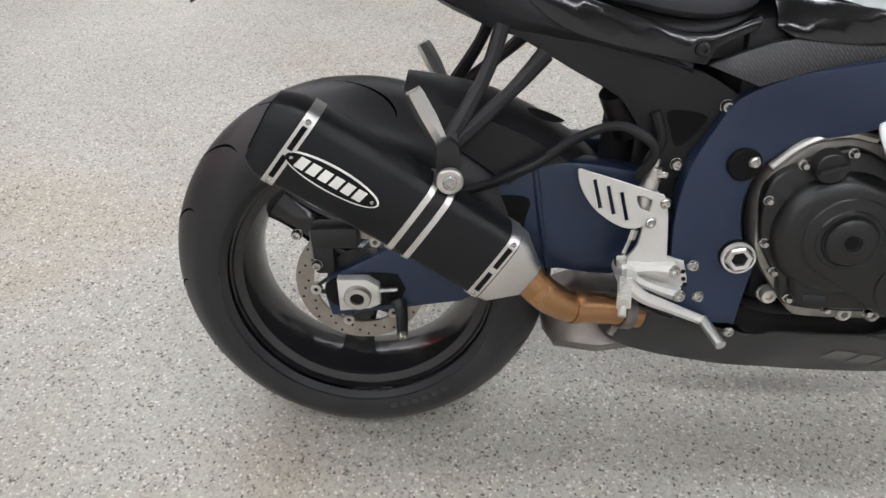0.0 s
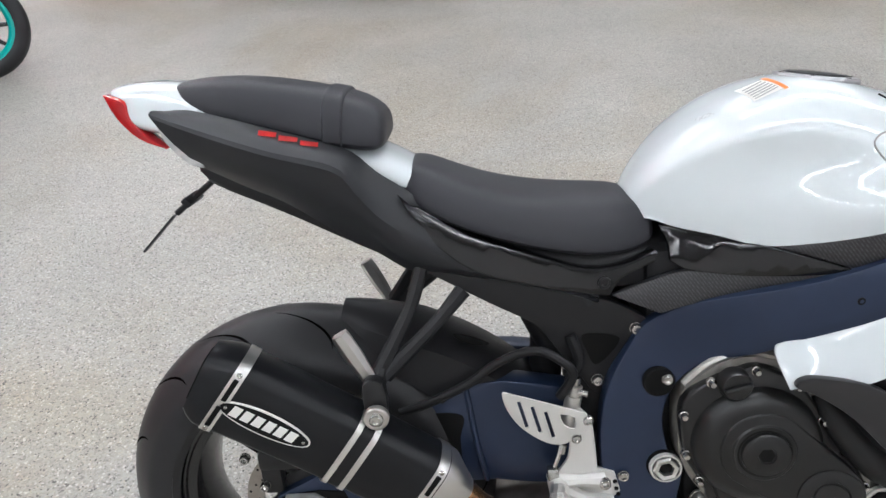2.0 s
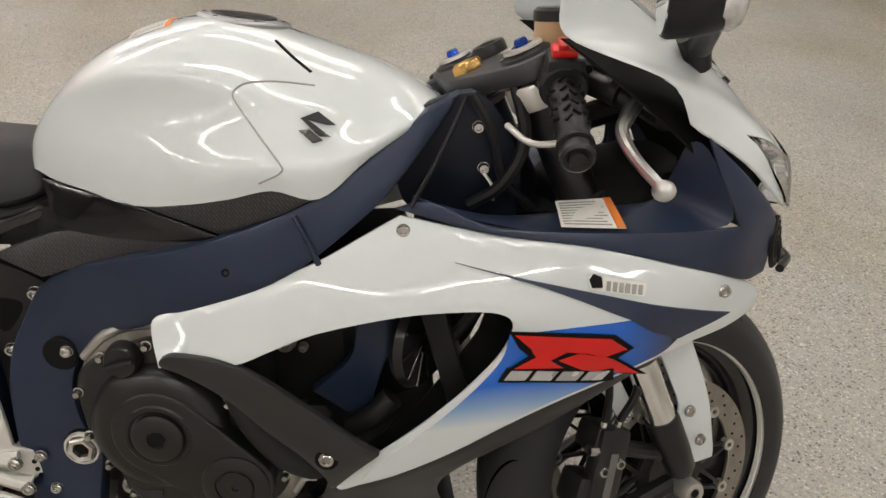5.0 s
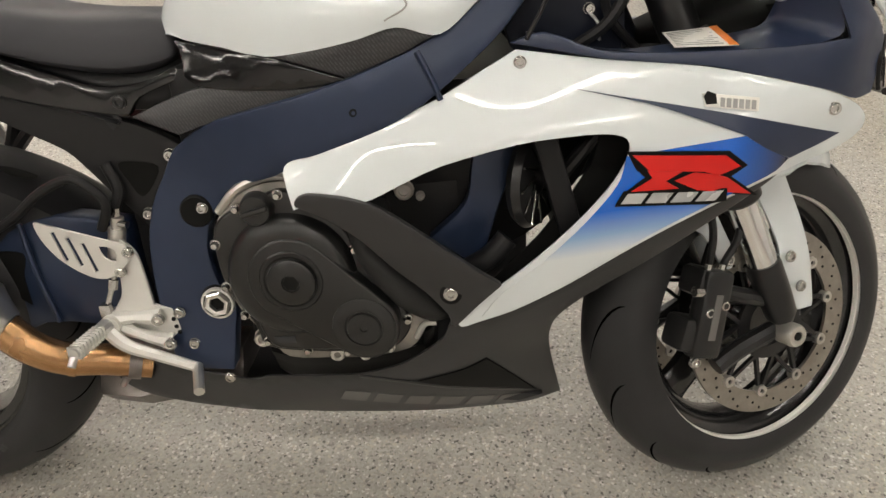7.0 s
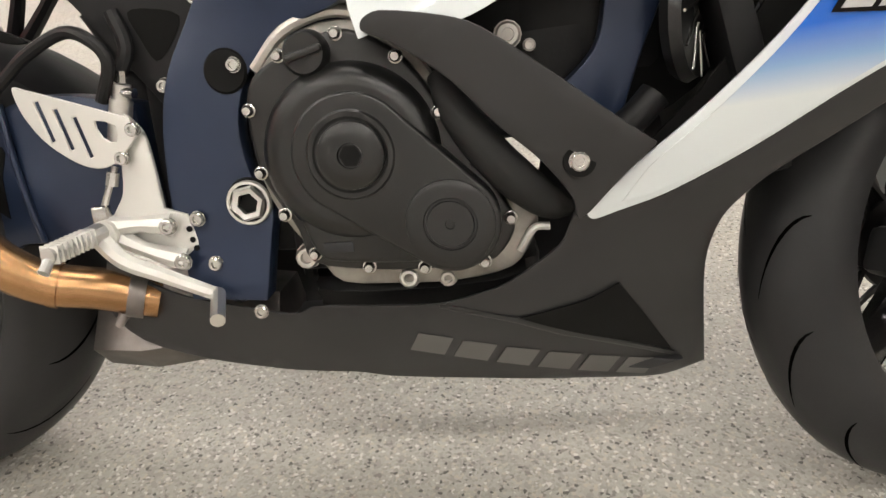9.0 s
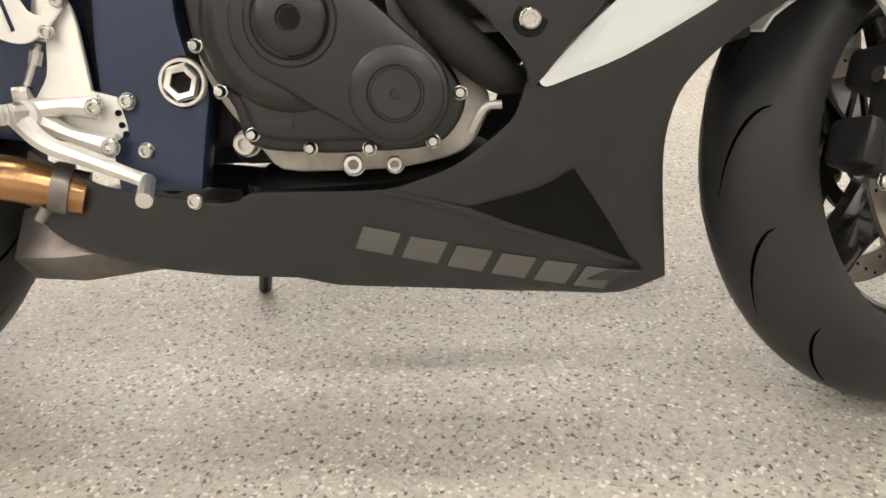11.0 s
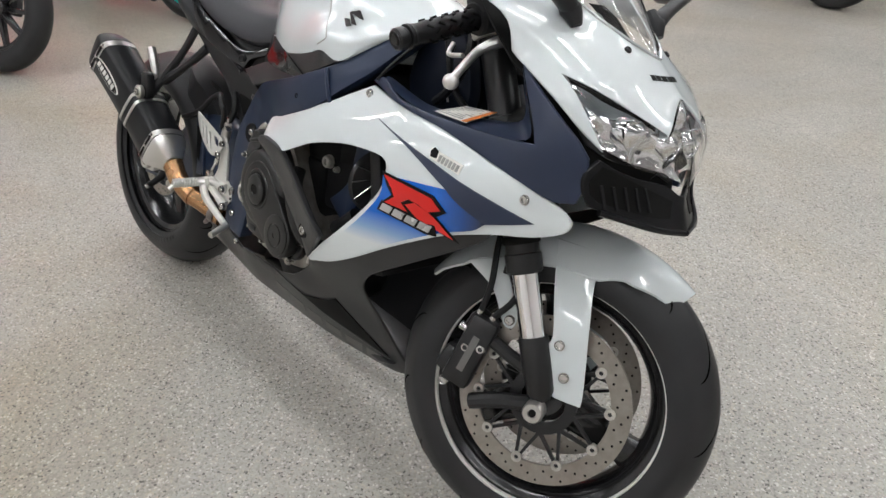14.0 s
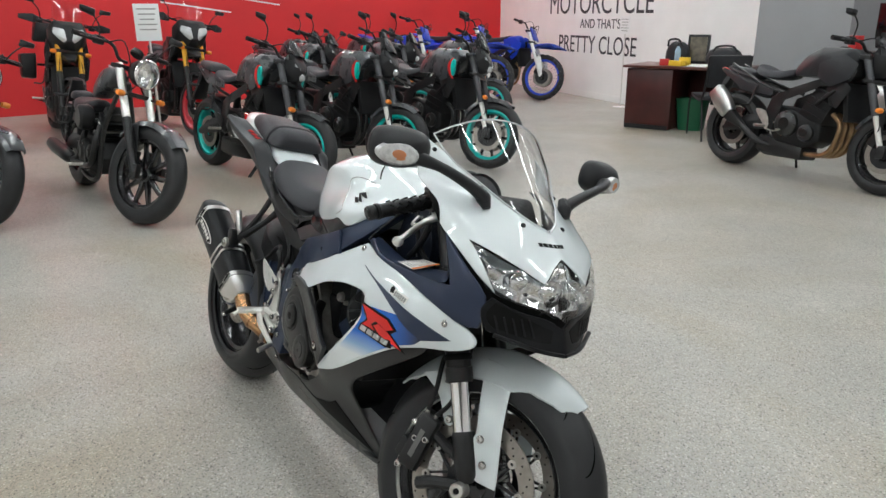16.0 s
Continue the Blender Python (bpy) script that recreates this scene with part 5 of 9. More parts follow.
mc = part("rear_master_cylinder", join(rod((0.442, -0.138, 0.535), (0.426, -0.142, 0.465), 0.013, 14), rod((0.446, -0.138, 0.552), (0.440, -0.138, 0.520), 0.010, 12)), ALU, bike, "cast rear brake master cylinder")
part("push_rod", join(rod((0.424, -0.146, 0.462), (0.404, -0.155, 0.412), 0.004, 8), rod((0.421, -0.147, 0.455), (0.417, -0.149, 0.440), 0.0075, 8), boxes(((0.403, -0.157, 0.408), (0.018, 0.016, 0.022)), bevel=0.003)), STEEL, mc)
part("banjo_bolt", join(rod((0.446, -0.139, 0.553), (0.447, -0.139, 0.566), 0.006, 6), rod((0.440, -0.140, 0.545), (0.462, -0.146, 0.541), 0.006, 10)), STEEL, mc)
part("rear_brake_hose", pipe([(0.420, -0.140, 0.535), (0.440, -0.150, 0.575), (0.425, -0.150, 0.600), (0.385, -0.130, 0.612), (0.330, -0.120, 0.590), (0.280, -0.116, 0.553), (0.215, -0.112, 0.520), (0.170, -0.108, 0.505)], 0.0075, 10), HOSE, bike, "black rear brake hose")
part("reservoir_hose", pipe([(0.436, -0.130, 0.555), (0.452, -0.125, 0.590), (0.440, -0.120, 0.630)], 0.009, 10), HOSE, bike)
part("shock_reservoir", join(rod((0.395, -0.05, 0.645), (0.425, -0.03, 0.575), 0.026, 18)), BLACKA, bike, "black shock reservoir")
part("shock_absorber", rod((0.42, 0, 0.64), (0.40, 0, 0.36), 0.028, 16), BLOCK, bike)
part("inner_frame", boxes(((0.50, 0, 0.48), (0.10, 0.19, 0.28)), bevel=0.01), BLOCK, bike)
part("gearbox", boxes(((0.58, 0, 0.45), (0.12, 0.22, 0.22)), bevel=0.015), BLOCK, bike)
part("airbox", boxes(((0.72, 0, 0.69), (0.34, 0.24, 0.14)), bevel=0.02), BLOCK, bike)
part("side_stand", join(pipe([(0.56, 0.12, 0.27), (0.53, 0.20, 0.13), (0.50, 0.262, 0.055)], 0.011, 10), boxes(((0.495, 0.275, 0.052), (0.06, 0.05, 0.01), Matrix.Rotation(radians(10), 3, "X").to_4x4()), bevel=0.003)), BLACKA, bike, "black side stand")

# ---- side covers below the tank ----
SC = tps([(0.51, 0.71, -0.132), (0.60, 0.80, -0.110), (0.60, 0.72, -0.142), (0.72, 0.76, -0.165), (0.72, 0.70, -0.166), (0.82, 0.73, -0.182), (0.88, 0.775, -0.190), (0.93, 0.765, -0.186)])
blk_c = curve([(0.572, 0.792, 1), (0.649, 0.778), (0.716, 0.766), (0.770, 0.750), (0.816, 0.735, 1), (0.782, 0.728), (0.685, 0.725), (0.609, 0.732), (0.584, 0.745, 1), (0.582, 0.768)], 3)
low_c = curve([(0.501, 0.697, 1), (0.558, 0.718), (0.609, 0.731), (0.685, 0.7245), (0.782, 0.7275), (0.816, 0.7345, 1), (0.750, 0.710), (0.684, 0.696), (0.616, 0.685), (0.568, 0.671, 1)], 3)
up_c = curve([(0.718, 0.767, 1), (0.782, 0.774), (0.830, 0.788), (0.867, 0.797, 1), (0.900, 0.790), (0.926, 0.781, 1), (0.886, 0.763), (0.850, 0.750), (0.816, 0.736, 1), (0.770, 0.751)], 3)
for s in (1, -1):
    part("gloss_side_cover", panel(blk_c, SC, 0.012, 0.02, side=s, lift=0.003, bevel=0.002), GLOSS, bike, "gloss black cover below the tank")
    part("carbon_side_cover", panel(low_c, SC, 0.012, 0.02, side=s, bevel=0.002), CARBON, bike, "carbon weave side cover")
    part("carbon_side_cover", panel(up_c, SC, 0.012, 0.02, side=s, bevel=0.002), CARBON, bike, "carbon weave side cover")

# ---- white side fairing ----
FA = tps([(0.73, 0.63, -0.192), (0.74, 0.58, -0.222), (0.85, 0.66, -0.208), (0.88, 0.605, -0.226), (1.02, 0.755, -0.172), (1.02, 0.70, -0.205), (1.03, 0.645, -0.228), (1.12, 0.74, -0.192), (1.15, 0.64, -0.228), (1.15, 0.60, -0.222), (1.05, 0.48, -0.216), (0.945, 0.39, -0.205), (1.22, 0.535, -0.208), (1.29, 0.64, -0.219), (1.28, 0.71, -0.200), (1.36, 0.61, -0.188), (1.40, 0.68, -0.178), (1.43, 0.65, -0.160), (1.44, 0.67, -0.150)])
white_c = curve([(0.718, 0.628), (0.718, 0.610), (0.729, 0.576, 1), (0.745, 0.580), (0.805, 0.581), (0.836, 0.588), (0.876, 0.606), (0.927, 0.627), (1.021, 0.650), (1.081, 0.656), (1.128, 0.657), (1.149, 0.650), (1.152, 0.632), (1.137, 0.596), (1.099, 0.549), (1.044, 0.495), (0.982, 0.441), (0.952, 0.412), (0.935, 0.394), (0.941, 0.387), (0.964, 0.394), (1.010, 0.410), (1.080, 0.447), (1.151, 0.491), (1.220, 0.531), (1.286, 0.566), (1.352, 0.590), (1.410, 0.604), (1.446, 0.621), (1.452, 0.639), (1.434, 0.658), (1.388, 0.682), (1.336, 0.699), (1.241, 0.725), (1.123, 0.741), (1.026, 0.756, 1), (0.978, 0.732), (0.924, 0.705), (0.828, 0.669), (0.736, 0.637)], 3)
for s in (1, -1):
    fairing = part("side_fairing", panel(white_c, FA, 0.006, 0.016, side=s, bevel=0.002), WHITE, bike, "glossy white side fairing with blue fade")
    part("blue_fade", panel(curve([(1.149, 0.629, 1), (1.210, 0.636), (1.284, 0.644, 1), (1.312, 0.624), (1.346, 0.605, 1), (1.330, 0.590), (1.286, 0.572), (1.220, 0.537), (1.151, 0.497), (1.080, 0.453), (1.000, 0.413), (0.968, 0.404, 1), (0.996, 0.441), (1.050, 0.488), (1.105, 0.544), (1.141, 0.592)], 4), FA, 0.002, 0.02, side=s, lift=0.0012), FADE, fairing, "bright blue fading into white")
    part("navy_stripe", panel(curve([(1.088, 0.711, 1), (1.209, 0.685), (1.304, 0.661), (1.411, 0.626, 1), (1.380, 0.615), (1.347, 0.605, 1), (1.312, 0.624), (1.283, 0.645, 1), (1.230, 0.668), (1.172, 0.690)], 3), FA, 0.002, 0.02, side=s, lift=0.0022), NAVYP, fairing, "navy stripe")

    def mark(name, pts, mat, lift, label=""):
        part(name, panel(pts, FA, 0.0012, 0.02, side=s, lift=lift), mat, fairing, label)

    # plain shapes in the colours of the side emblem
    mark("emblem_outline", [(1.148, 0.636), (1.266, 0.628), (1.290, 0.607), (1.272, 0.594), (1.312, 0.561), (1.230, 0.575), (1.206, 0.578), (1.146, 0.578), (1.172, 0.600), (1.160, 0.612)], INK_SHADE, 0.0032, "dark outline of the emblem")
    mark("emblem_red", [(1.155, 0.631), (1.262, 0.623), (1.281, 0.607), (1.256, 0.597), (1.238, 0.604), (1.176, 0.609)], RED, 0.0042, "red emblem shape")
    mark("emblem_red", [(1.174, 0.609), (1.214, 0.606), (1.196, 0.594), (1.212, 0.583), (1.156, 0.582), (1.180, 0.599)], RED, 0.0042)
    mark("emblem_red", [(1.228, 0.604), (1.256, 0.598), (1.268, 0.593), (1.302, 0.565), (1.234, 0.579), (1.206, 0.594)], RED, 0.0042)
    mark("emblem_bar_edge", [(1.138, 0.563), (1.148, 0.583), (1.270, 0.578), (1.272, 0.560), (1.250, 0.557)], INK_SHADE, 0.0036)
    for k in range(4):
        x0 = 1.147 + 0.0295 * k
        mark("emblem_bar", [(x0 - 0.002, 0.566 - 0.001 * k), (x0 + 0.006, 0.5795 - 0.001 * k), (x0 + 0.030, 0.5785 - 0.001 * k), (x0 + 0.022, 0.565 - 0.001 * k)], SILV, 0.0046, "silver bar of the emblem")
dealer = part("dealer_sticker", panel([(1.234, 0.697), (1.299, 0.686), (1.297, 0.671), (1.236, 0.682)], FA, 0.001, 0.02, lift=0.0025), LABEL, bike, "small white dealer sticker with dark print")
part("sticker_figure", panel([(1.235, 0.693), (1.240, 0.699), (1.249, 0.695), (1.250, 0.684), (1.238, 0.684)], FA, 0.001, 0.02, lift=0.0034), INK_SHADE, dealer)
for k in range(6):
    x0 = 1.2535 + 0.0071 * k
    part("sticker_bar", panel([(x0, 0.6805 - 0.0012 * k), (x0 + 0.001, 0.6905 - 0.0012 * k), (x0 + 0.0057, 0.6897 - 0.0012 * k), (x0 + 0.0047, 0.6797 - 0.0012 * k)], FA, 0.001, 0.02, lift=0.0034), INKG, dealer)
for x, z in ((1.030, 0.742), (1.396, 0.660)):
    bolt(bike, x, FA(x, z) - 0.002, z, 0.0075, 0.004)

# ---- charcoal arm and belly ----
ARMM = mk("satin_charcoal_panel", (0.027, 0.027, 0.0285), 0.34, var=0.08, bump=0.04, bscale=1500, spec=0.4)
BE = tps([(0.735, 0.58, -0.224), (0.83, 0.57, -0.225), (0.90, 0.50, -0.222), (0.99, 0.455, -0.224), (0.93, 0.44, -0.214), (0.91, 0.37, -0.190), (0.94, 0.39, -0.200), (0.85, 0.31, -0.178), (0.64, 0.29, -0.176), (0.42, 0.34, -0.150), (0.40, 0.26, -0.130), (0.50, 0.19, -0.105), (0.70, 0.155, -0.085), (0.90, 0.145, -0.070), (1.09, 0.15, -0.035), (1.05, 0.30, -0.125), (1.10, 0.42, -0.190), (1.22, 0.51, -0.196), (1.33, 0.575, -0.182), (0.65, 0.22, -0.140), (0.95, 0.25, -0.130), (0.80, 0.24, -0.145)])
armp = curve([(0.734, 0.583), (0.736, 0.594), (0.753, 0.600), (0.809, 0.591), (0.844, 0.578), (0.912, 0.528), (0.960, 0.490), (0.996, 0.463, 1), (0.966, 0.430), (0.937, 0.394, 1), (0.926, 0.388), (0.922, 0.410), (0.894, 0.449), (0.855, 0.486), (0.816, 0.529), (0.785, 0.554), (0.757, 0.572)], 3)
belly = curve([(0.393, 0.350, 1), (0.434, 0.324), (0.481, 0.303), (0.571, 0.288), (0.604, 0.284), (0.622, 0.286), (0.640, 0.295), (0.700, 0.294), (0.777, 0.292), (0.818, 0.302), (0.855, 0.316), (0.909, 0.356), (0.920, 0.382), (0.924, 0.394, 1), (0.941, 0.387, 1), (1.010, 0.410), (1.080, 0.447), (1.151, 0.491), (1.220, 0.531), (1.286, 0.566), (1.352, 0.590, 1), (1.330, 0.566), (1.270, 0.524), (1.180, 0.466), (1.114, 0.424), (1.086, 0.398), (1.070, 0.372), (1.065, 0.330), (1.072, 0.270), (1.094, 0.142, 1), (1.040, 0.123), (0.958, 0.136), (0.831, 0.156), (0.706, 0.168), (0.661, 0.184), (0.560, 0.192), (0.481, 0.205), (0.405, 0.238), (0.375, 0.290)], 3)
for s in (1, -1):
    part("fairing_arm", panel(armp, BE, 0.013, 0.018, side=s, lift=0.006, bevel=0.005), ARMM, bike, "charcoal lower fairing arm")
    bl = part("belly_fairing", panel(belly, BE, 0.006, 0.018, side=s, bevel=0.002), ARMM, bike, "matt charcoal belly fairing")
    # the outlet's dark inside is coloured onto the belly, not cut
    part("belly_vent", panel(curve([(0.864, 0.266, 1), (0.895, 0.273), (0.938, 0.284), (0.971, 0.302, 1), (1.005, 0.248), (1.046, 0.176, 1), (0.975, 0.212), (0.914, 0.240)], 3), BE, 0.003, 0.018, side=s, lift=0.0025), INK_SHADE, bl, "air outlet, a black patch for the shade inside it")
    part("vent_lip", panel([(0.780, 0.294), (0.864, 0.266), (0.914, 0.240), (0.975, 0.212), (1.050, 0.172), (1.046, 0.166), (0.970, 0.206), (0.908, 0.234), (0.858, 0.260), (0.778, 0.288)], BE, 0.004, 0.018, side=s, lift=0.003, bevel=0.001), ARMM, bl)
    # grey marks where the maker's lettering stands
    for k in range(6):
        x0, z1 = 0.744 + 0.0485 * k, 0.2505 - 0.0155 * k
        part("belly_mark", panel([(x0 - 0.008, z1 - 0.028), (x0 + 0.006, z1), (x0 + 0.044, z1 - 0.011), (x0 + 0.030, z1 - 0.040)], BE, 0.001, 0.02, side=s, lift=0.0012), GREYL, bl, "grey lettering block")
bolt(bike, 0.928, BE(0.928, 0.448) - 0.0072, 0.448, 0.0092, 0.004)
# black disc for the shade round the sunken bolt
part("bolt_well", lathe([(0.0, -0.0016), (0.0150, -0.0016), (0.0158, 0.003), (0.0, 0.003)], 24), INK_SHADE, bike, m=Matrix.Translation((0.928, BE(0.928, 0.448) - 0.0060, 0.448)))
bolt(bike, 0.575, BE(0.575, 0.287) - 0.003, 0.287, 0.0075, 0.004)
part("belly_floor", plate([(0.45, 0.215), (0.60, 0.195), (0.75, 0.172), (1.02, 0.148), (1.06, 0.16), (0.6, 0.22)], -0.06, 0.06, 0.004), ARMM, bike)
part("fairing_lining", plate(curve([(0.95, 0.40), (1.06, 0.44), (1.16, 0.50), (1.25, 0.56), (1.33, 0.61), (1.30, 0.67), (1.16, 0.69), (1.12, 0.60), (1.05, 0.50)], 2), -0.165, -0.160, 0), INK_SHADE, bike)

# ---- navy inner fairing by the handlebar ----
NI = tps([(1.02, 0.76, -0.170), (1.115, 0.738, -0.196), (1.21, 0.72, -0.203), (1.21, 0.745, -0.196), (1.35, 0.69, -0.192), (1.36, 0.742, -0.192), (1.42, 0.68, -0.172), (1.40, 0.74, -0.190), (1.465, 0.70, -0.140), (1.44, 0.77, -0.160), (1.35, 0.85, -0.188), (1.36, 0.80, -0.189)])
band = curve([(1.019, 0.764, 1), (1.114, 0.744), (1.179, 0.734), (1.241, 0.7255), (1.336, 0.6995), (1.388, 0.6825), (1.427, 0.666), (1.452, 0.668, 1), (1.458, 0.700), (1.456, 0.738, 1), (1.440, 0.762), (1.400, 0.803), (1.352, 0.848, 1), (1.368, 0.810), (1.390, 0.765), (1.398, 0.744, 1), (1.340, 0.741), (1.250, 0.742), (1.180, 0.745), (1.120, 0.752), (1.060, 0.775)], 3)
for s in (1, -1):
    part("inner_fairing", panel(band, NI, 0.006, 0.018, side=s, bevel=0.002), NAVYP, bike, "navy inner fairing panel")
    sh = bmesh.new()
    outer = [(1.035, -0.160, 0.778), (1.070, -0.176, 0.768), (1.120, -0.189, 0.752), (1.180, -0.195, 0.744), (1.250, -0.197, 0.741), (1.330, -0.195, 0.740), (1.398, -0.189, 0.743), (1.385, -0.189, 0.772), (1.352, -0.187, 0.846)]
    inner = [(1.045, -0.130, 0.770), (1.075, -0.115, 0.757), (1.120, -0.112, 0.745), (1.170, -0.110, 0.744), (1.230, -0.110, 0.754), (1.285, -0.115, 0.762), (1.325, -0.130, 0.772), (1.330, -0.145, 0.805), (1.335, -0.165, 0.840)]
    a = [bm_v for bm_v in (sh.verts.new((x, s * y, z)) for x, y, z in outer)]
    b = [bm_v for bm_v in (sh.verts.new((x, s * y, z)) for x, y, z in inner)]
    d = [bm_v for bm_v in (sh.verts.new((x + 0.004, s * (y + 0.02), z - 0.05)) for x, y, z in inner)]
    for i in range(len(a) - 1):
        sh.faces.new((a[i], a[i + 1], b[i + 1], b[i]))
        sh.faces.new((b[i], b[i + 1], d[i + 1], d[i]))
    part("fairing_shelf", fine(sh, 2), NAVYP, bike, "navy shelf below the handlebar", sharp=60)
# warning label on the shelf
LQ = [Vector(c) for c in ((1.206, -0.192, 0.7462), (1.276, -0.1945, 0.7440), (1.274, -0.128, 0.7580), (1.210, -0.128, 0.7550))]


def label_quad(u0, u1, v0, v1, up):
    """A thin tile of the shelf label between fractions of its length and depth."""
    q = [(LQ[0] * (1 - u) + LQ[1] * u) * (1 - v) + (LQ[3] * (1 - u) + LQ[2] * u) * v for u, v in ((u0, v0), (u1, v0), (u1, v1), (u0, v1))]
    return loft([[p + Vector((0, 0, up - 0.0006)) for p in q], [p + Vector((0, 0, up)) for p in q]])


lab = part("warning_label", label_quad(0, 1, 0, 1, 0.0025), LABEL, bike, "white warning label with an orange edge")
part("label_edge", label_quad(0.86, 1, 0, 1, 0.0032), ORANGE, lab)
for k in range(9):
    part("label_line", label_quad(0.05, 0.80 - 0.05 * (k % 3), 0.08 + 0.098 * k, 0.115 + 0.098 * k, 0.0032), INKG, lab)

# ---- fork, clamps and bars ----
FWD = Vector((math.cos(RAKE), 0, math.sin(RAKE)))
CM = S @ Matrix(((FWD.x, AXIS.x, 0, HEAD.x), (0, 0, -1, HEAD.y), (FWD.z, AXIS.z, 0, HEAD.z), (0, 0, 0, 1))) @ Matrix.Diagonal((1.06, 0.985, 1.06, 1))


def axial(profile, a, b, seg=28):
    """A turned piece about a line along the steering axis: profile (radius, height), at a ahead and b to the right."""
    return lathe(profile, seg), CM @ Matrix.Translation((a, 0, b))


def turned(name, profile, a, b, mat, label="", parent=None, seg=28):
    bm, m = axial(profile, a, b, seg)
    return part(name, bm, mat, parent or bike, label, m)


loose = set(bike.children_recursive)
half = [(0.052, 0.0), (0.050, 0.045), (0.066, 0.085), (0.064, 0.118), (0.040, 0.136), (0.008, 0.132), (-0.010, 0.100), (-0.026, 0.040)]
clampo = curve([*half, (-0.036, 0.0), *[(a, -b) for a, b in reversed(half[1:])]], 3)
part("top_clamp", plate(clampo, -0.026, 0.0, 0.004), CLAMPM, bike, "graphite top fork clamp", CM)
part("clamp_mark", plate([(0.020, 0.050), (0.032, 0.046), (0.036, 0.056), (0.026, 0.060)], 0.0, 0.0008, 0), SILV, bike, m=CM)
turned("steering_nut", [(0.0, 0.008), (0.009, 0.008), (0.010, 0.012), (0.018, 0.012), (0.021, 0.008), (0.021, 0.0), (0.0, 0.0)], 0.0, 0.0, GOLD, "gold steering stem nut", seg=6)
turned("ignition_lock", [(0.0, 0.012), (0.010, 0.012), (0.011, 0.016), (0.021, 0.016), (0.023, 0.012), (0.023, 0.0)], 0.052, -0.030, BLACKA, "black ignition lock")
for b in (-0.098, 0.098):
    turned("fork_cap", [(0.0, 0.010), (0.012, 0.010), (0.022, 0.008), (0.030, 0.004), (0.031, 0.0), (0.0, 0.0)], 0.03, b, BLACKA)
    turned("cap_ring", [(0.013, 0.010), (0.013, 0.014), (0.023, 0.013), (0.024, 0.009)], 0.03, b, ALU)
    turned("preload_adjuster", [(0.0, 0.022), (0.007, 0.022), (0.009, 0.019), (0.009, 0.010), (0.0, 0.010)], 0.03, b, BLUEA, "blue anodised fork adjuster", seg=6)
    turned("fork_tube", [(0.0, -0.01), (0.0265, -0.01), (0.0265, -0.30), (0.0275, -0.302), (0.0275, -0.43), (0.030, -0.432), (0.030, -0.462), (0.027, -0.466), (0.0, -0.466)], 0.03, b, BLACKA, "black fork tube")
    turned("clip_on_clamp", [(0.027, -0.030), (0.036, -0.030), (0.038, -0.034), (0.038, -0.058), (0.036, -0.062), (0.027, -0.062)], 0.03, b, SATIN, "silver handlebar clamp")
    turned("dust_seal", [(0.0305, -0.400), (0.0315, -0.402), (0.0315, -0.412), (0.0305, -0.414)], 0.03, b, INK_SHADE)
    turned("fork_stanchion", [(0.0, -0.455), (0.0215, -0.455), (0.0215, -0.590), (0.0, -0.590)], 0.03, b, CHROME, "chrome fork stanchion")
    turned("fork_foot", [(0.0, -0.578), (0.0235, -0.578), (0.0250, -0.584), (0.0245, -0.640), (0.0225, -0.678), (0.014, -0.694), (0.0, -0.694)], 0.03, b, BLACKA, "black fork foot")
lowc = curve([(0.058, 0.0), (0.066, 0.090), (0.050, 0.130), (0.012, 0.132), (-0.03, 0.05), (-0.04, 0.0), (-0.03, -0.05), (0.012, -0.132), (0.050, -0.130), (0.066, -0.090)], 3)
part("lower_clamp", plate(lowc, -0.235, -0.195, 0.005), BLACKA, bike, "black lower fork clamp", CM)
turned("steering_stem", [(0.0, -0.02), (0.020, -0.02), (0.020, -0.2), (0.0, -0.2)], 0.0, 0.0, BLACKA)
turned("stem_bearing_ring", [(0.0, -0.040), (0.030, -0.040), (0.034, -0.043), (0.034, -0.050), (0.0, -0.050)], 0.0, 0.0, BRUSH, "bright steering bearing ring")
turned("stem_locknut", [(0.0, -0.028), (0.022, -0.028), (0.024, -0.031), (0.024, -0.040), (0.0, -0.040)], 0.0, 0.0, ALU, seg=10)
STEERED = set(bike.children_recursive) - loose
# frame head tube and the plates beside it; their shade is in the colour
HEADM = mk("shaded_navy_casting", (0.007, 0.010, 0.020), 0.42, var=0.15, spec=0.3)
part("head_tube", pipe([(1.120, 0.010, 0.860), (1.180, 0.010, 0.725)], 0.040, 20), HEADM, bike, "navy steering head, its colour darkened for shade")
for s in (1, -1):
    part("head_plate", plate(curve([(1.050, 0.868, 1), (1.112, 0.885), (1.150, 0.85), (1.175, 0.78), (1.170, 0.72, 1), (1.060, 0.72), (1.020, 0.77)], 3), s * -0.088, s * -0.060, 0.004), HEADM, bike, "navy frame head plate, its colour darkened for shade")
part("head_cable", pipe([(1.104, -0.100, 0.880), (1.085, -0.130, 0.845), (1.055, -0.165, 0.795), (1.038, -0.176, 0.768)], 0.0028, 8), HOSE, bike, "thin black cable")
for x, z in ((1.120, 0.842), (1.128, 0.790)):
    bolt(bike, x, -0.090, z, 0.007, 0.010)
part("clutch_cable", pipe([(1.110, -0.105, 0.885), (1.135, -0.112, 0.84), (1.15, -0.105, 0.78), (1.19, -0.09, 0.735)], 0.006, 8), HOSE, bike)
part("wire_loom", pipe([(1.16, -0.09, 0.90), (1.175, -0.105, 0.83), (1.15, -0.11, 0.775), (1.11, -0.10, 0.745)], 0.008, 8), HOSE, bike, "black wiring loom")
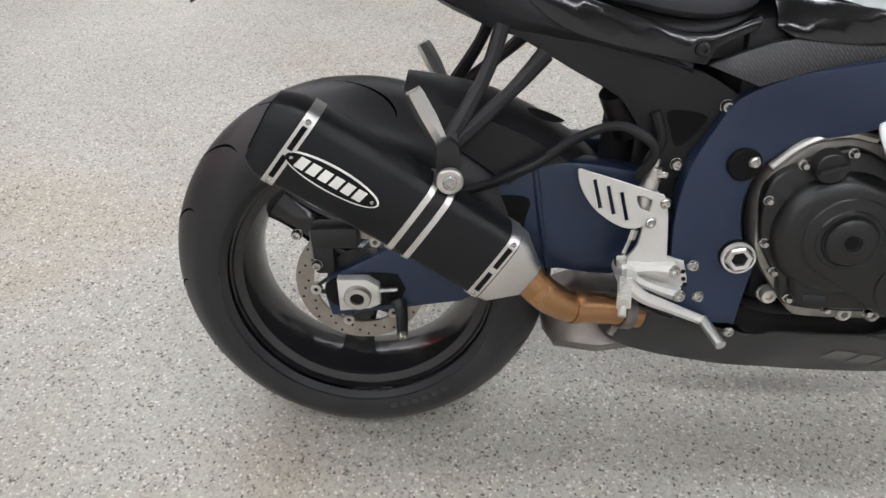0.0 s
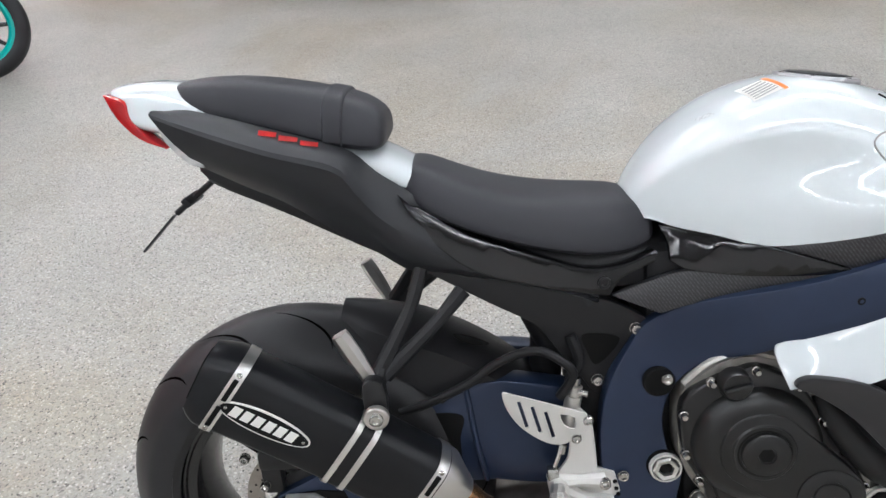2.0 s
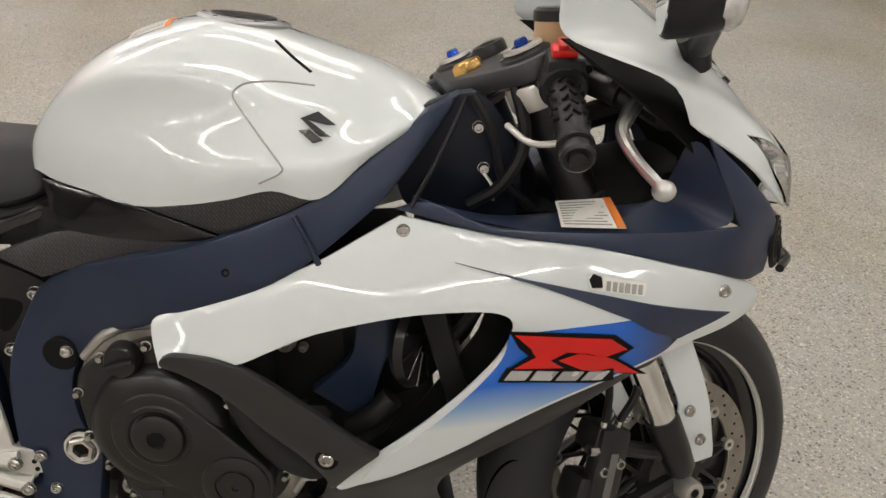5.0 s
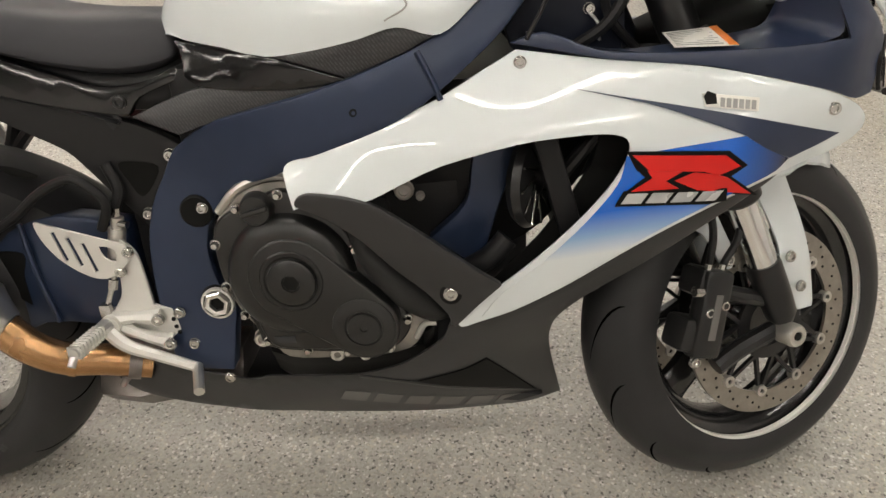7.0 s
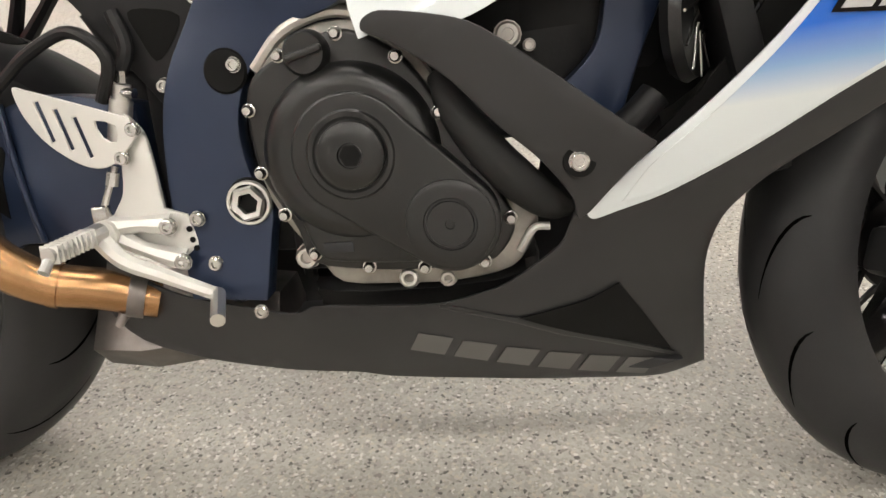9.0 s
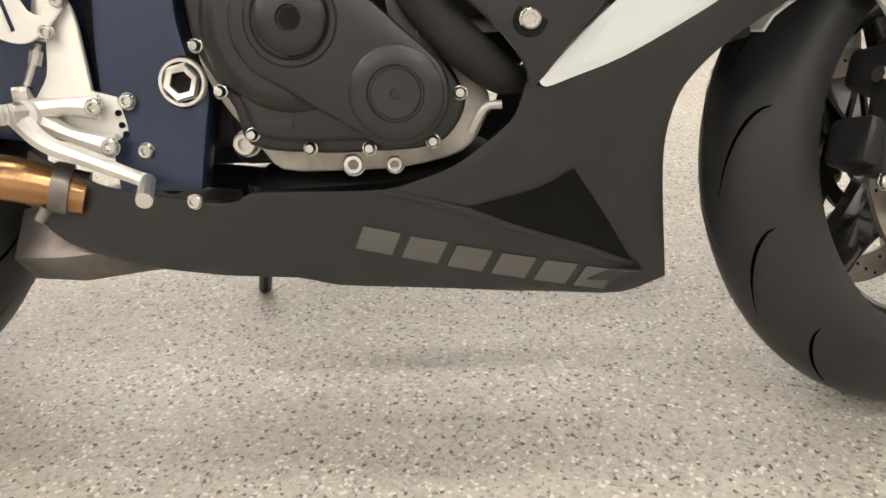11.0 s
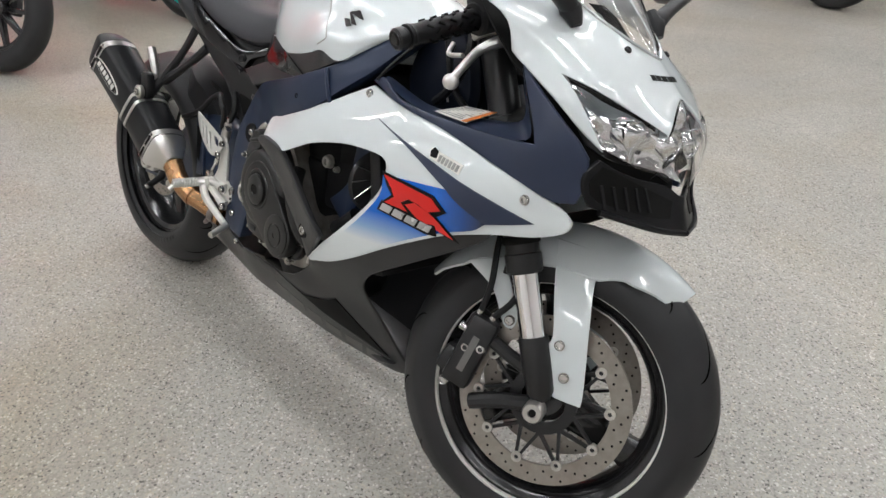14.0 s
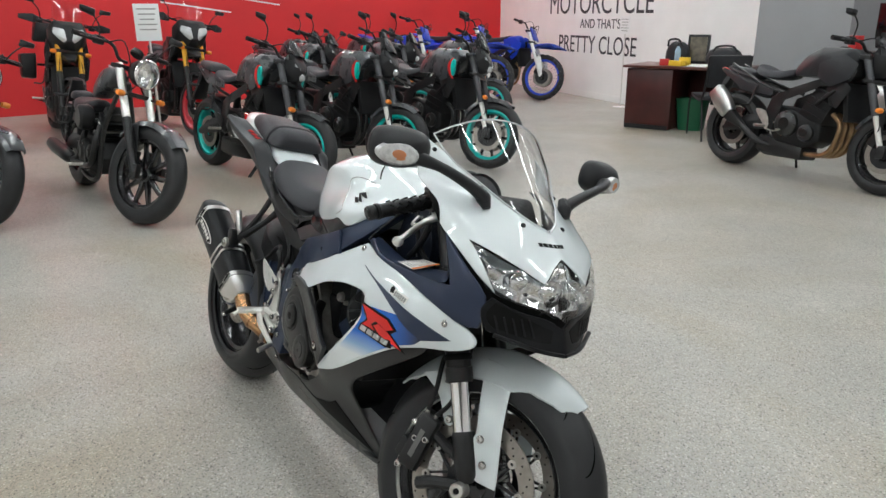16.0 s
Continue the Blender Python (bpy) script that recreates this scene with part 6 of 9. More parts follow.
part("wire_tie", pipe([(1.128, -0.098, 0.785), (1.138, -0.105, 0.770), (1.140, -0.100, 0.750)], 0.002, 6), SATIN, bike)


def other(p):
    """The same place on the other side of the turned fork."""
    q = S.inverted() @ Vector(p)
    q.y = 2 * HEAD.y - q.y
    return tuple(S @ q)


def grip_set(f):
    """Bar, grip, end weight, switch box and lever; f places the points."""
    part("handlebar", rod(f((1.160, -0.062, 0.900)), f((1.208, -0.130, 0.897)), 0.0115, 14), BLACKA, bike, "black clip-on handlebar")
    a, b = Vector(f((1.209, -0.128, 0.898))), Vector(f((1.198, -0.262, 0.856)))
    g = along(a, b)
    L = (b - a).length
    prof = [(0.0, 0.0), (0.0235, 0.0), (0.0240, 0.004), (0.0185, 0.007), (0.0170, 0.012)]
    prof += [(0.0165 + 0.0006 * math.sin(i * 1.1), 0.014 + (L - 0.024) * i / 24) for i in range(25)]
    prof += [(0.0185, L - 0.008), (0.0185, L - 0.002), (0.012, L)]
    gr = part("grip", lathe(prof, 28), HOSE, bike, "black rubber grip with zigzag tread", g)
    for k in range(9):
        for q in range(5):
            t0 = 0.022 + (L - 0.046) * k / 9
            an = q * 2 * math.pi / 5 + 0.5 * (k % 2)
            part("grip_tread", boxes(((0.0172 * math.cos(an), t0, 0.0172 * math.sin(an)), (0.004, 0.010, 0.0024), Matrix.Rotation(-an, 3, "Y").to_4x4() @ Matrix.Rotation(radians(35 if k % 2 else -35), 4, "X"))), INK_SHADE, gr, m=g)
    part("bar_end", lathe([(0.0, L + 0.020), (0.008, L + 0.020), (0.0095, L + 0.017), (0.0135, L + 0.019), (0.0165, L + 0.016), (0.017, L + 0.004), (0.015, L)], 26), BLACKA, bike, "black bar-end weight", g)
    c = a + (a - b).normalized() * 0.010
    part("switch_box", join(lathe([(0.0, -0.030), (0.024, -0.030), (0.027, -0.026), (0.027, 0.010), (0.024, 0.014), (0.0, 0.014)], 24), boxes(((0.0, -0.008, 0.018), (0.042, 0.040, 0.030)), bevel=0.006)), MATT, bike, "black handlebar switch box", along(a, b))
    return a, b, g


gm = grip_set(lambda p: p)[2]
part("kill_switch", join(boxes(((0.002, -0.008, 0.037), (0.028, 0.024, 0.010)), ((0.004, -0.008, 0.044), (0.012, 0.024, 0.008)), bevel=0.003)), RED, bike, "red engine stop switch", gm)
grip_set(other)
part("front_brake_lever", pipe([(1.287, -0.138, 0.876), (1.274, -0.160, 0.866), (1.264, -0.180, 0.852), (1.271, -0.210, 0.832), (1.286, -0.245, 0.813)], 0.006, 10, [0.010, 0.009, 0.0070, 0.0065, 0.0060]), BRUSH, bike, "polished brake lever with ball end")
part("lever_ball", lathe([(0.0115 * math.sin(i * math.pi / 10), -0.0115 * math.cos(i * math.pi / 10)) for i in range(11)], 16), BRUSH, bike, m=Matrix.Translation((1.289, -0.251, 0.809)))
part("clutch_lever", pipe([other(p) for p in ((1.287, -0.138, 0.876), (1.274, -0.160, 0.866), (1.264, -0.180, 0.852), (1.271, -0.210, 0.832), (1.286, -0.245, 0.813))], 0.006, 10, [0.010, 0.009, 0.0070, 0.0065, 0.0060]), BRUSH, bike, "polished clutch lever")
part("front_master_cylinder", join(rod((1.212, -0.075, 0.908), (1.270, -0.140, 0.886), 0.014, 14), boxes(((1.222, -0.098, 0.903), (0.045, 0.04, 0.03)), bevel=0.006)), BLACKA, bike, "black front master cylinder")
part("lever_bracket", join(rod((1.258, -0.130, 0.898), (1.286, -0.138, 0.874), 0.011, 12), rod((1.286, -0.142, 0.896), (1.286, -0.142, 0.862), 0.006, 10)), BLACKA, bike)
pot = part("fluid_pot", lathe([(0.0, -0.026), (0.018, -0.026), (0.021, -0.022), (0.022, 0.012), (0.0, 0.012)], 24), AMBER, bike, "amber brake fluid reservoir", Matrix.Translation((1.207, -0.055, 0.952)) @ Matrix.Rotation(radians(90), 4, "X"))
part("pot_lid", lathe([(0.0, 0.026), (0.020, 0.026), (0.024, 0.022), (0.024, 0.010), (0.0, 0.010)], 24), BLACKA, pot, m=Matrix.Translation((1.207, -0.055, 0.952)) @ Matrix.Rotation(radians(90), 4, "X"))
part("pot_bracket", pipe([(1.196, -0.066, 0.925), (1.185, -0.070, 0.905), (1.172, -0.066, 0.885)], 0.005, 8), SATIN, bike)
part("throttle_cable", pipe([(1.150, -0.120, 0.850), (1.175, -0.150, 0.835), (1.215, -0.160, 0.838)], 0.004, 8), SATIN, bike)
part("dashboard", join(boxes(((1.275, 0.0, 0.895), (0.04, 0.20, 0.08), Matrix.Rotation(radians(-35), 3, "Y").to_4x4()), bevel=0.015)), MATT, bike, "black dashboard")
dm = Matrix.Translation((1.258, -0.035, 0.940)) @ Matrix.Rotation(radians(-35), 4, "Y") @ Matrix.Rotation(radians(-90), 4, "Z")
dial = part("rev_counter", lathe([(0.0, -0.002), (0.036, -0.002), (0.038, -0.005), (0.041, -0.005), (0.042, 0.004)], 32), GREYP, bike, "round grey rev counter", dm)
part("dial_face", lathe([(0.0, -0.003), (0.035, -0.003), (0.035, -0.0022)], 32), INKG, dial, m=dm)
part("fairing_bracket", join(rod((1.16, 0.0, 0.80), (1.36, 0.0, 0.86), 0.018, 10), rod((1.33, -0.12, 0.85), (1.33, 0.12, 0.85), 0.012, 10)), BLOCK, bike)
part("duct", fine(body([(1.20, 0.69, 0.76, 0.10, 0.09), (1.30, 0.69, 0.78, 0.115, 0.11), (1.40, 0.68, 0.80, 0.11, 0.10)]), 1), INK_SHADE, bike, "black intake duct")

# ---- front brake, mudguard ----
FXM = FW @ Matrix.Translation((0.006, 0, 0.016))
loose = set(bike.children_recursive)


def wheelpart(name, bm, mat, label="", parent=None):
    return part(name, bm, mat, parent or bike, label, FXM)


for s in (1, -1):
    cal = wheelpart("front_caliper", join(boxes(((-0.136, s * -0.096, 0.000), (0.050, 0.030, 0.130), Matrix.Rotation(radians(-6), 3, "Y").to_4x4()), ((-0.150, s * -0.080, -0.035), (0.050, 0.050, 0.050)), ((-0.148, s * -0.080, 0.042), (0.046, 0.050, 0.042)), bevel=0.009)), BLACKA, "black radial front brake caliper")
    wheelpart("caliper_mark", boxes(((-0.135, s * -0.1118, -0.002), (0.012, 0.001, 0.066), Matrix.Rotation(radians(-6), 3, "Y").to_4x4())), GREYL, "grey lettering block", cal)
    wheelpart("caliper_bracket", join(pipe([(-0.120, s * -0.088, -0.060), (-0.080, s * -0.090, -0.040), (-0.02, s * -0.092, -0.020)], 0.014, 10), pipe([(-0.120, s * -0.088, 0.058), (-0.085, s * -0.090, 0.045), (-0.035, s * -0.092, 0.030)], 0.012, 10)), BLACKA, "black caliper bracket")
    for x, z in ((-0.172, -0.036), (-0.124, 0.040), (-0.150, 0.034)):
        bolt(bike, x, s * -0.106, z, 0.008, 0.006, axis=(0, -s, 0), m=FXM)
    wheelpart("hose_fitting", join(rod((-0.150, s * -0.095, 0.070), (-0.144, s * -0.098, 0.102), 0.006, 8), rod((-0.128, s * -0.095, 0.068), (-0.120, s * -0.098, 0.098), 0.006, 8), rod((-0.170, s * -0.100, 0.066), (-0.135, s * -0.102, 0.060), 0.008, 8)), STEEL, "bright banjo fittings")
    for pts in (((-0.144, -0.098, 0.100), (-0.140, -0.100, 0.150), (-0.150, -0.090, 0.210), (-0.160, -0.06, 0.27)), ((-0.120, -0.098, 0.097), (-0.095, -0.100, 0.140), (-0.092, -0.090, 0.200), (-0.110, -0.06, 0.28))):
        wheelpart("brake_hose", pipe([(a, s * b, c) for a, b, c in pts], 0.0055, 8), HOSE, "black front brake hose")
    ax = part("axle_end", lathe([(0.0, s * -0.124), (0.007, s * -0.124), (0.0075, s * -0.130), (0.015, s * -0.130), (0.0175, s * -0.126), (0.0175, s * -0.10), (0.0, s * -0.10)], 24), ALU, bike, "bright front axle end", FW @ Matrix.Translation((-0.003, 0, -0.005)))
    part("axle_bore", lathe([(0.0, s * -0.1300), (0.006, s * -0.1300), (0.006, s * -0.125)], 16), INK_SHADE, ax, m=FW @ Matrix.Translation((-0.003, 0, -0.005)))
    leg = curve([(-0.066, 0.248, 1), (-0.050, 0.196), (-0.036, 0.154), (-0.022, 0.112), (-0.020, 0.094), (-0.030, 0.080), (-0.026, 0.062), (-0.017, 0.040), (-0.003, 0.014), (0.014, 0.005), (0.056, 0.004, 1), (0.055, 0.020), (0.042, 0.084), (0.029, 0.138), (0.015, 0.198), (0.016, 0.213), (0.030, 0.226, 1), (0.000, 0.246)], 4)
    wheelpart("fender_leg", panel(leg, tps([(0.05, 0.0, -0.092), (0.0, 0.09, -0.100), (-0.03, 0.15, -0.090), (-0.055, 0.21, -0.070), (-0.03, 0.06, -0.099), (0.01, 0.21, -0.068), (0.03, 0.225, -0.060), (-0.06, 0.245, -0.054)]), 0.004, 0.02, side=s, bevel=0.0015), WHITE, "white mudguard stay")
    for x, z in ((-0.004, 0.093), (0.018, 0.045)):
        bolt(bike, x, s * -0.104, z, 0.008, 0.004, axis=(0, -s, 0), m=FXM)
    wheelpart("fender_strut", plate(curve([(-0.195, 0.170, 1), (-0.135, 0.196, 1), (-0.104, 0.140), (-0.086, 0.104), (-0.090, 0.084), (-0.106, 0.087), (-0.128, 0.122), (-0.145, 0.142)], 3), s * -0.082, s * -0.077, 0.001), WHITE, "white mudguard strut")
    bolt(bike, -0.097, s * -0.083, 0.097, 0.0085, 0.005, axis=(0, -s, 0), m=FXM)
    wheelpart("hose_clip", boxes(((-0.118, s * -0.088, 0.178), (0.022, 0.014, 0.014)), ((-0.104, s * -0.088, 0.180), (0.008, 0.012, 0.030)), bevel=0.002), MATT)
def between(x, table):
    """A value read from a table of (place, value) pairs."""
    for (a, u), (b, v) in zip(table, table[1:]):
        if a >= x >= b:
            k = (a - x) / (a - b)
            k = k * k * (3 - 2 * k)
            return u + (v - u) * k
    return table[-1][1]


FDROP = ((152, 0.012), (136, 0.034), (112, 0.066), (86, 0.072), (74, 0.050), (60, 0.040), (50, 0.022))
FHALF = ((152, 0.048), (130, 0.064), (90, 0.074), (72, 0.068), (60, 0.048), (54, 0.020))
rings = []
for i in range(25):
    deg = 152 - 97 * i / 24
    a = radians(deg)
    hw, drop = between(deg, FHALF), between(deg, FDROP)
    ring = [(0.296 - drop * abs(k / 8) ** 2.4, k / 8 * hw) for k in range(-8, 9)]
    ring += [(r - 0.004, w * 0.965) for r, w in reversed(ring)]
    rings.append([(r * math.cos(a), w, r * math.sin(a)) for r, w in ring])
part("front_fender", loft(rings), WHITE, bike, "glossy white front mudguard", FW)
STEERED |= set(bike.children_recursive) - loose

# ---- nose ----
NO = tps([(0, 0.868, 1.432), (0, 0.819, 1.481), (-0.055, 0.769, 1.506), (-0.164, 0.831, 1.400), (-0.135, 0.739, 1.468), (-0.188, 0.845, 1.335), (-0.184, 0.897, 1.303), (-0.172, 0.94, 1.206), (-0.152, 1.02, 1.188), (-0.10, 0.944, 1.318), (-0.07, 0.912, 1.366), (-0.135, 0.98, 1.250), (-0.06, 0.872, 1.415), (-0.12, 0.87, 1.385)])


def no(a, b):
    return NO(-abs(a), b)


hr = [(0, 0.868), (-0.035, 0.882), (-0.070, 0.910), (-0.100, 0.942), (-0.128, 0.982), (-0.141, 1.004), (-0.152, 1.021, 1), (-0.161, 0.990), (-0.170, 0.957), (-0.178, 0.930), (-0.184, 0.900), (-0.188, 0.850, 1), (-0.180, 0.812), (-0.160, 0.768), (-0.137, 0.737, 1), (-0.152, 0.785), (-0.165, 0.832, 1), (-0.110, 0.802), (-0.055, 0.769, 1), (-0.028, 0.797), (0, 0.819, 1)]
full = hr + [(-p[0], *p[1:]) for p in reversed(hr[1:-1])]
nose = part("nose_fairing", panel(curve(full, 4), no, 0.005, 0.014, axis="x", bevel=0.0015), WHITE, bike, "glossy white nose fairing")
for k in range(6):
    y0 = 0.028 - 0.0112 * k
    part("nose_mark", panel([(y0, 0.838), (y0 - 0.009, 0.838), (y0 - 0.009, 0.845), (y0, 0.845)], no, 0.001, 0.02, axis="x", lift=0.001), INK_SHADE, bike, "small dark lettering block")
# headlamps
LI = tps([(0, 0.819, 1.483), (0, 0.76, 1.515), (0, 0.69, 1.528), (-0.055, 0.769, 1.508), (-0.164, 0.831, 1.402), (-0.135, 0.739, 1.470), (-0.078, 0.715, 1.503), (-0.11, 0.77, 1.478)])


def li(a, b):
    return LI(-abs(a), b)


lamp_r = curve([(-0.163, 0.829, 1), (-0.110, 0.800), (-0.056, 0.768, 1), (-0.029, 0.796), (-0.001, 0.817, 1), (0.0, 0.76), (0.0, 0.692, 1), (-0.030, 0.707, 1), (-0.078, 0.716), (-0.110, 0.725), (-0.136, 0.741, 1), (-0.152, 0.785)], 4)
lamp_l = [(-a, b) for a, b in reversed(lamp_r)]
for lo in (lamp_r, lamp_l):
    hl = part("headlamp", panel(lo, lambda a, b: li(a, b) - 0.030, 0.004, 0.012, axis="x"), MATT, bike, "clear faceted headlamp")
    ln_ = part("headlamp_lens", panel(lo, li, 0.003, 0.014, axis="x"), LENS, hl, "clear plastic lens")
    ln_.visible_shadow = False
for lo in (lamp_r, lamp_l):
    part("lamp_bowl", panel([(a * 0.94, 0.757 + (b - 0.757) * 0.92) for a, b in lo], lambda a, b: li(a, b) - 0.020 + 0.006 * math.sin(abs(a) * 95 + b * 40) + 0.005 * math.sin(b * 120 - abs(a) * 30), 0.002, 0.006, axis="x"), LAMPIN, bike, "bright faceted lamp reflector", sharp=12)
for s in (1, -1):
    for cy, cz, rr, dx in ((-0.030, 0.752, 0.023, 0.016), (-0.094, 0.764, 0.021, 0.016)):
        x0 = li(cy, cz) - 0.030
        m = Matrix.Translation((x0, s * cy, cz)) @ Matrix.Rotation(radians(90), 4, "Z")
        part("reflector", lathe([(0.004, 0.010), (rr * 0.45, 0.006), (rr * 0.8, -0.004), (rr, -dx), (rr * 1.06, -dx + 0.002), (rr * 1.06, 0.004)], 24), LAMPIN, bike, "bright lamp reflector", m)
        part("bulb_cap", lathe([(0.0, -0.012), (0.006, -0.010), (0.008, 0.0), (0.008, 0.008)], 14), GREYP, bike, m=m)
# black intakes and chin below the lamps
CH = tps([(0, 0.69, 1.527), (0, 0.645, 1.543), (-0.078, 0.715, 1.500), (-0.135, 0.738, 1.468), (-0.145, 0.70, 1.462), (-0.13, 0.665, 1.475), (-0.06, 0.648, 1.525), (-0.07, 0.685, 1.500)])


def chn(a, b):
    return CH(-abs(a), b)


hc = [(0, 0.690), (-0.030, 0.705), (-0.078, 0.714), (-0.110, 0.724), (-0.137, 0.738, 1), (-0.150, 0.715), (-0.148, 0.690), (-0.138, 0.668, 1), (-0.060, 0.648), (0, 0.638)]
part("chin_fairing", panel(curve(hc + [(-p[0], *p[1:]) for p in reversed(hc[1:-1])], 3), chn, 0.006, 0.016, axis="x", bevel=0.0015), CHINM, bike, "black chin with air intakes")
for s in (1, -1):
    # a black patch on the chin stands for the shade inside the intake
    ram = part("ram_intake", panel(curve([(-0.022, 0.684, 1), (-0.078, 0.706), (-0.132, 0.729, 1), (-0.143, 0.708), (-0.140, 0.688), (-0.130, 0.677, 1), (-0.060, 0.661), (-0.030, 0.660, 1)], 3), chn, 0.002, 0.02, axis="x", side=s, lift=0.0012), INK_SHADE, bike, "ram air intake, its inner shade laid on in black")
    for k in range(5):
        y0 = -0.060 - 0.015 * k
        part("intake_fin", panel([(y0, 0.668), (y0 - 0.003, 0.668), (y0 - 0.012, 0.702), (y0 - 0.009, 0.702)], chn, 0.002, 0.02, axis="x", side=s, lift=0.004), BLOCK, ram)
    part("chin_lip", pipe([(1.543, s * -0.002, 0.637), (1.527, s * -0.058, 0.645), (1.480, s * -0.132, 0.664)], 0.005, 8), CHINM, bike, "black chin lip")
part("nose_lining", panel(curve([(0, 0.86), (-0.10, 0.93), (-0.15, 0.95), (-0.175, 0.85), (-0.14, 0.72), (-0.12, 0.68), (0, 0.66), (0.12, 0.68), (0.14, 0.72), (0.175, 0.85), (0.15, 0.95), (0.10, 0.93)], 2), lambda a, b: no(a, b) - 0.035 if b > 0.73 else min(no(a, 0.73), chn(a, b)) - 0.03, 0.004, 0.03, axis="x"), INK_SHADE, bike)
# windscreen
EDGE = [(0.0, 0.866, 1.438), (0.035, 0.883, 1.414), (0.070, 0.912, 1.368), (0.100, 0.946, 1.316), (0.132, 0.978, 1.268), (0.146, 1.006, 1.232), (0.152, 1.034, 1.200)]


def screen_sheet(n=30, w=13):
    """A double-curved sheet: rows run from side edge over the crest to the other edge."""
    bm = bmesh.new()
    rows = []
    for i in range(n + 1):
        u = 0.004 + 0.996 * i / n
        k = min(int(u * 6), 5)
        f = u * 6 - k
        e = [p + (q - p) * f for p, q in zip(EDGE[k], EDGE[k + 1])]
        c = (0.0, 0.866 + 0.226 * u, 1.438 - 0.186 * u - 0.012 * u ** 3)
        row = []
        for j in range(-w, w + 1):
            v = j / w
            h = abs(v) ** 2.2
            row.append(bm.verts.new((c[2] + (e[2] - c[2]) * h, e[0] * v, c[1] + (e[1] - c[1]) * h)))
        rows.append(row)
    for p, q in zip(rows, rows[1:]):
        for j in range(2 * w):
            bm.faces.new((p[j], p[j + 1], q[j + 1], q[j]))
    bmesh.ops.recalc_face_normals(bm, faces=bm.faces[:])
    bmesh.ops.solidify(bm, geom=bm.faces[:], thickness=0.0028)
    bmesh.ops.recalc_face_normals(bm, faces=bm.faces[:])
    return bm


scr = part("windscreen", screen_sheet(), GLASS, bike, "clear plastic windscreen")
scr.visible_shadow = False


def screen_border(v0, v1, u0, u1, n=24):
    """A run along the sheet's border, from (u0, v0) to (u1, v1)."""
    pts = []
    for i in range(n + 1):
        u, v = u0 + (u1 - u0) * i / n, v0 + (v1 - v0) * i / n
        k = min(int(u * 6), 5)
        e = [p + (q - p) * (u * 6 - k) for p, q in zip(EDGE[k], EDGE[k + 1])]
        h = abs(v) ** 2.2
        cz, cx = 0.866 + 0.226 * u, 1.438 - 0.186 * u - 0.012 * u ** 3
        pts.append((cx + (e[2] - cx) * h, e[0] * v, cz + (e[1] - cz) * h))
    return pts


# a pale tube paints the light that the clear sheet's edge gathers
part("screen_edge", pipe(screen_border(-1, -1, 0.01, 1) + screen_border(-1, 1, 1, 1)[1:] + screen_border(1, 1, 1, 0.01)[1:], 0.0021, 6, smooth=1), EDGEM, scr, "pale tube for the gleam of the clear edge")
on_nose = BVHTree.FromPolygons([v.co for v in nose.data.vertices], [p.vertices for p in nose.data.polygons]).find_nearest
for y, z in ((-0.054, 0.874), (0.054, 0.874), (-0.112, 0.935), (0.112, 0.935), (-0.150, 1.000), (0.150, 1.000)):
    p_ = on_nose(Vector((no(y, z), y, z)))[0]
    bolt(bike, p_.x + 0.004, p_.y, p_.z + 0.0125, 0.0055, 0.003, MATT, axis=(0.6, 0.2 if y > 0 else -0.2, 0.75), name="screen_bolt")

# mirrors
for s in (1, -1):
    rings = []
    for x, sc, dz in ((1.262, 0.94, 0.0), (1.270, 1.0, 0.0), (1.300, 0.97, 0.0), (1.330, 0.80, -0.003), (1.350, 0.50, -0.006), (1.356, 0.22, -0.008)):
        sec = curve([(-0.058, -0.026), (-0.062, 0.008), (-0.048, 0.036), (0.0, 0.044), (0.044, 0.038), (0.060, 0.012), (0.052, -0.022), (0.010, -0.040), (-0.036, -0.040)], 3)
        rings.append([(x - 0.25 * (y * 0.6), s * (-0.312 + y * sc), 1.004 + z * sc + dz) for y, z in sec])
    mi = part("mirror_housing", loft(rings), MATT, bike, "black wing mirror with clear indicator")
    part("mirror_glass", loft([[(1.2600 - 0.25 * (y * 0.6), s * (-0.312 + y * 0.90), 1.004 + z * 0.90) for y, z in sec], [(1.2625 - 0.25 * (y * 0.6), s * (-0.312 + y * 0.92), 1.004 + z * 0.92) for y, z in sec]]), MIRG, mi, "mirror glass")
    ind = part("mirror_indicator", loft([[(x, s * (-0.322 + a * k), 0.992 + b * k) for a, b in circle(0, 0, 0.042, 24, 0.024)] for x, k in ((1.335, 1.0), (1.350, 0.97), (1.360, 0.80), (1.365, 0.40))]), INDIC, mi, "clear mirror indicator")
    part("indicator_bulb", loft([[(x, s * (-0.320 + a * k), 0.991 + b * k) for a, b in circle(0, 0, 0.022, 18, 0.015)] for x, k in ((1.350, 1.0), (1.3635, 0.8), (1.3665, 0.4))]), INDO, ind, "amber bulb")
    part("mirror_stem", join(pipe([(1.360, s * -0.112, 0.920), (1.354, s * -0.122, 0.936), (1.346, s * -0.160, 0.957), (1.330, s * (-0.232 if s < 0 else -0.208), 0.988 if s < 0 else 0.978), (1.296, s * (-0.280 if s < 0 else -0.248), 1.002 if s < 0 else 0.990)], 0.012, 12, [0.010, 0.014, 0.012, 0.011, 0.016]), pipe([(1.368, s * -0.110, 0.908), (1.355, s * -0.113, 0.928), (1.338, s * -0.118, 0.946)], 0.014, 10, [0.008, 0.016, 0.010])), MATT, mi, "black mirror stem")


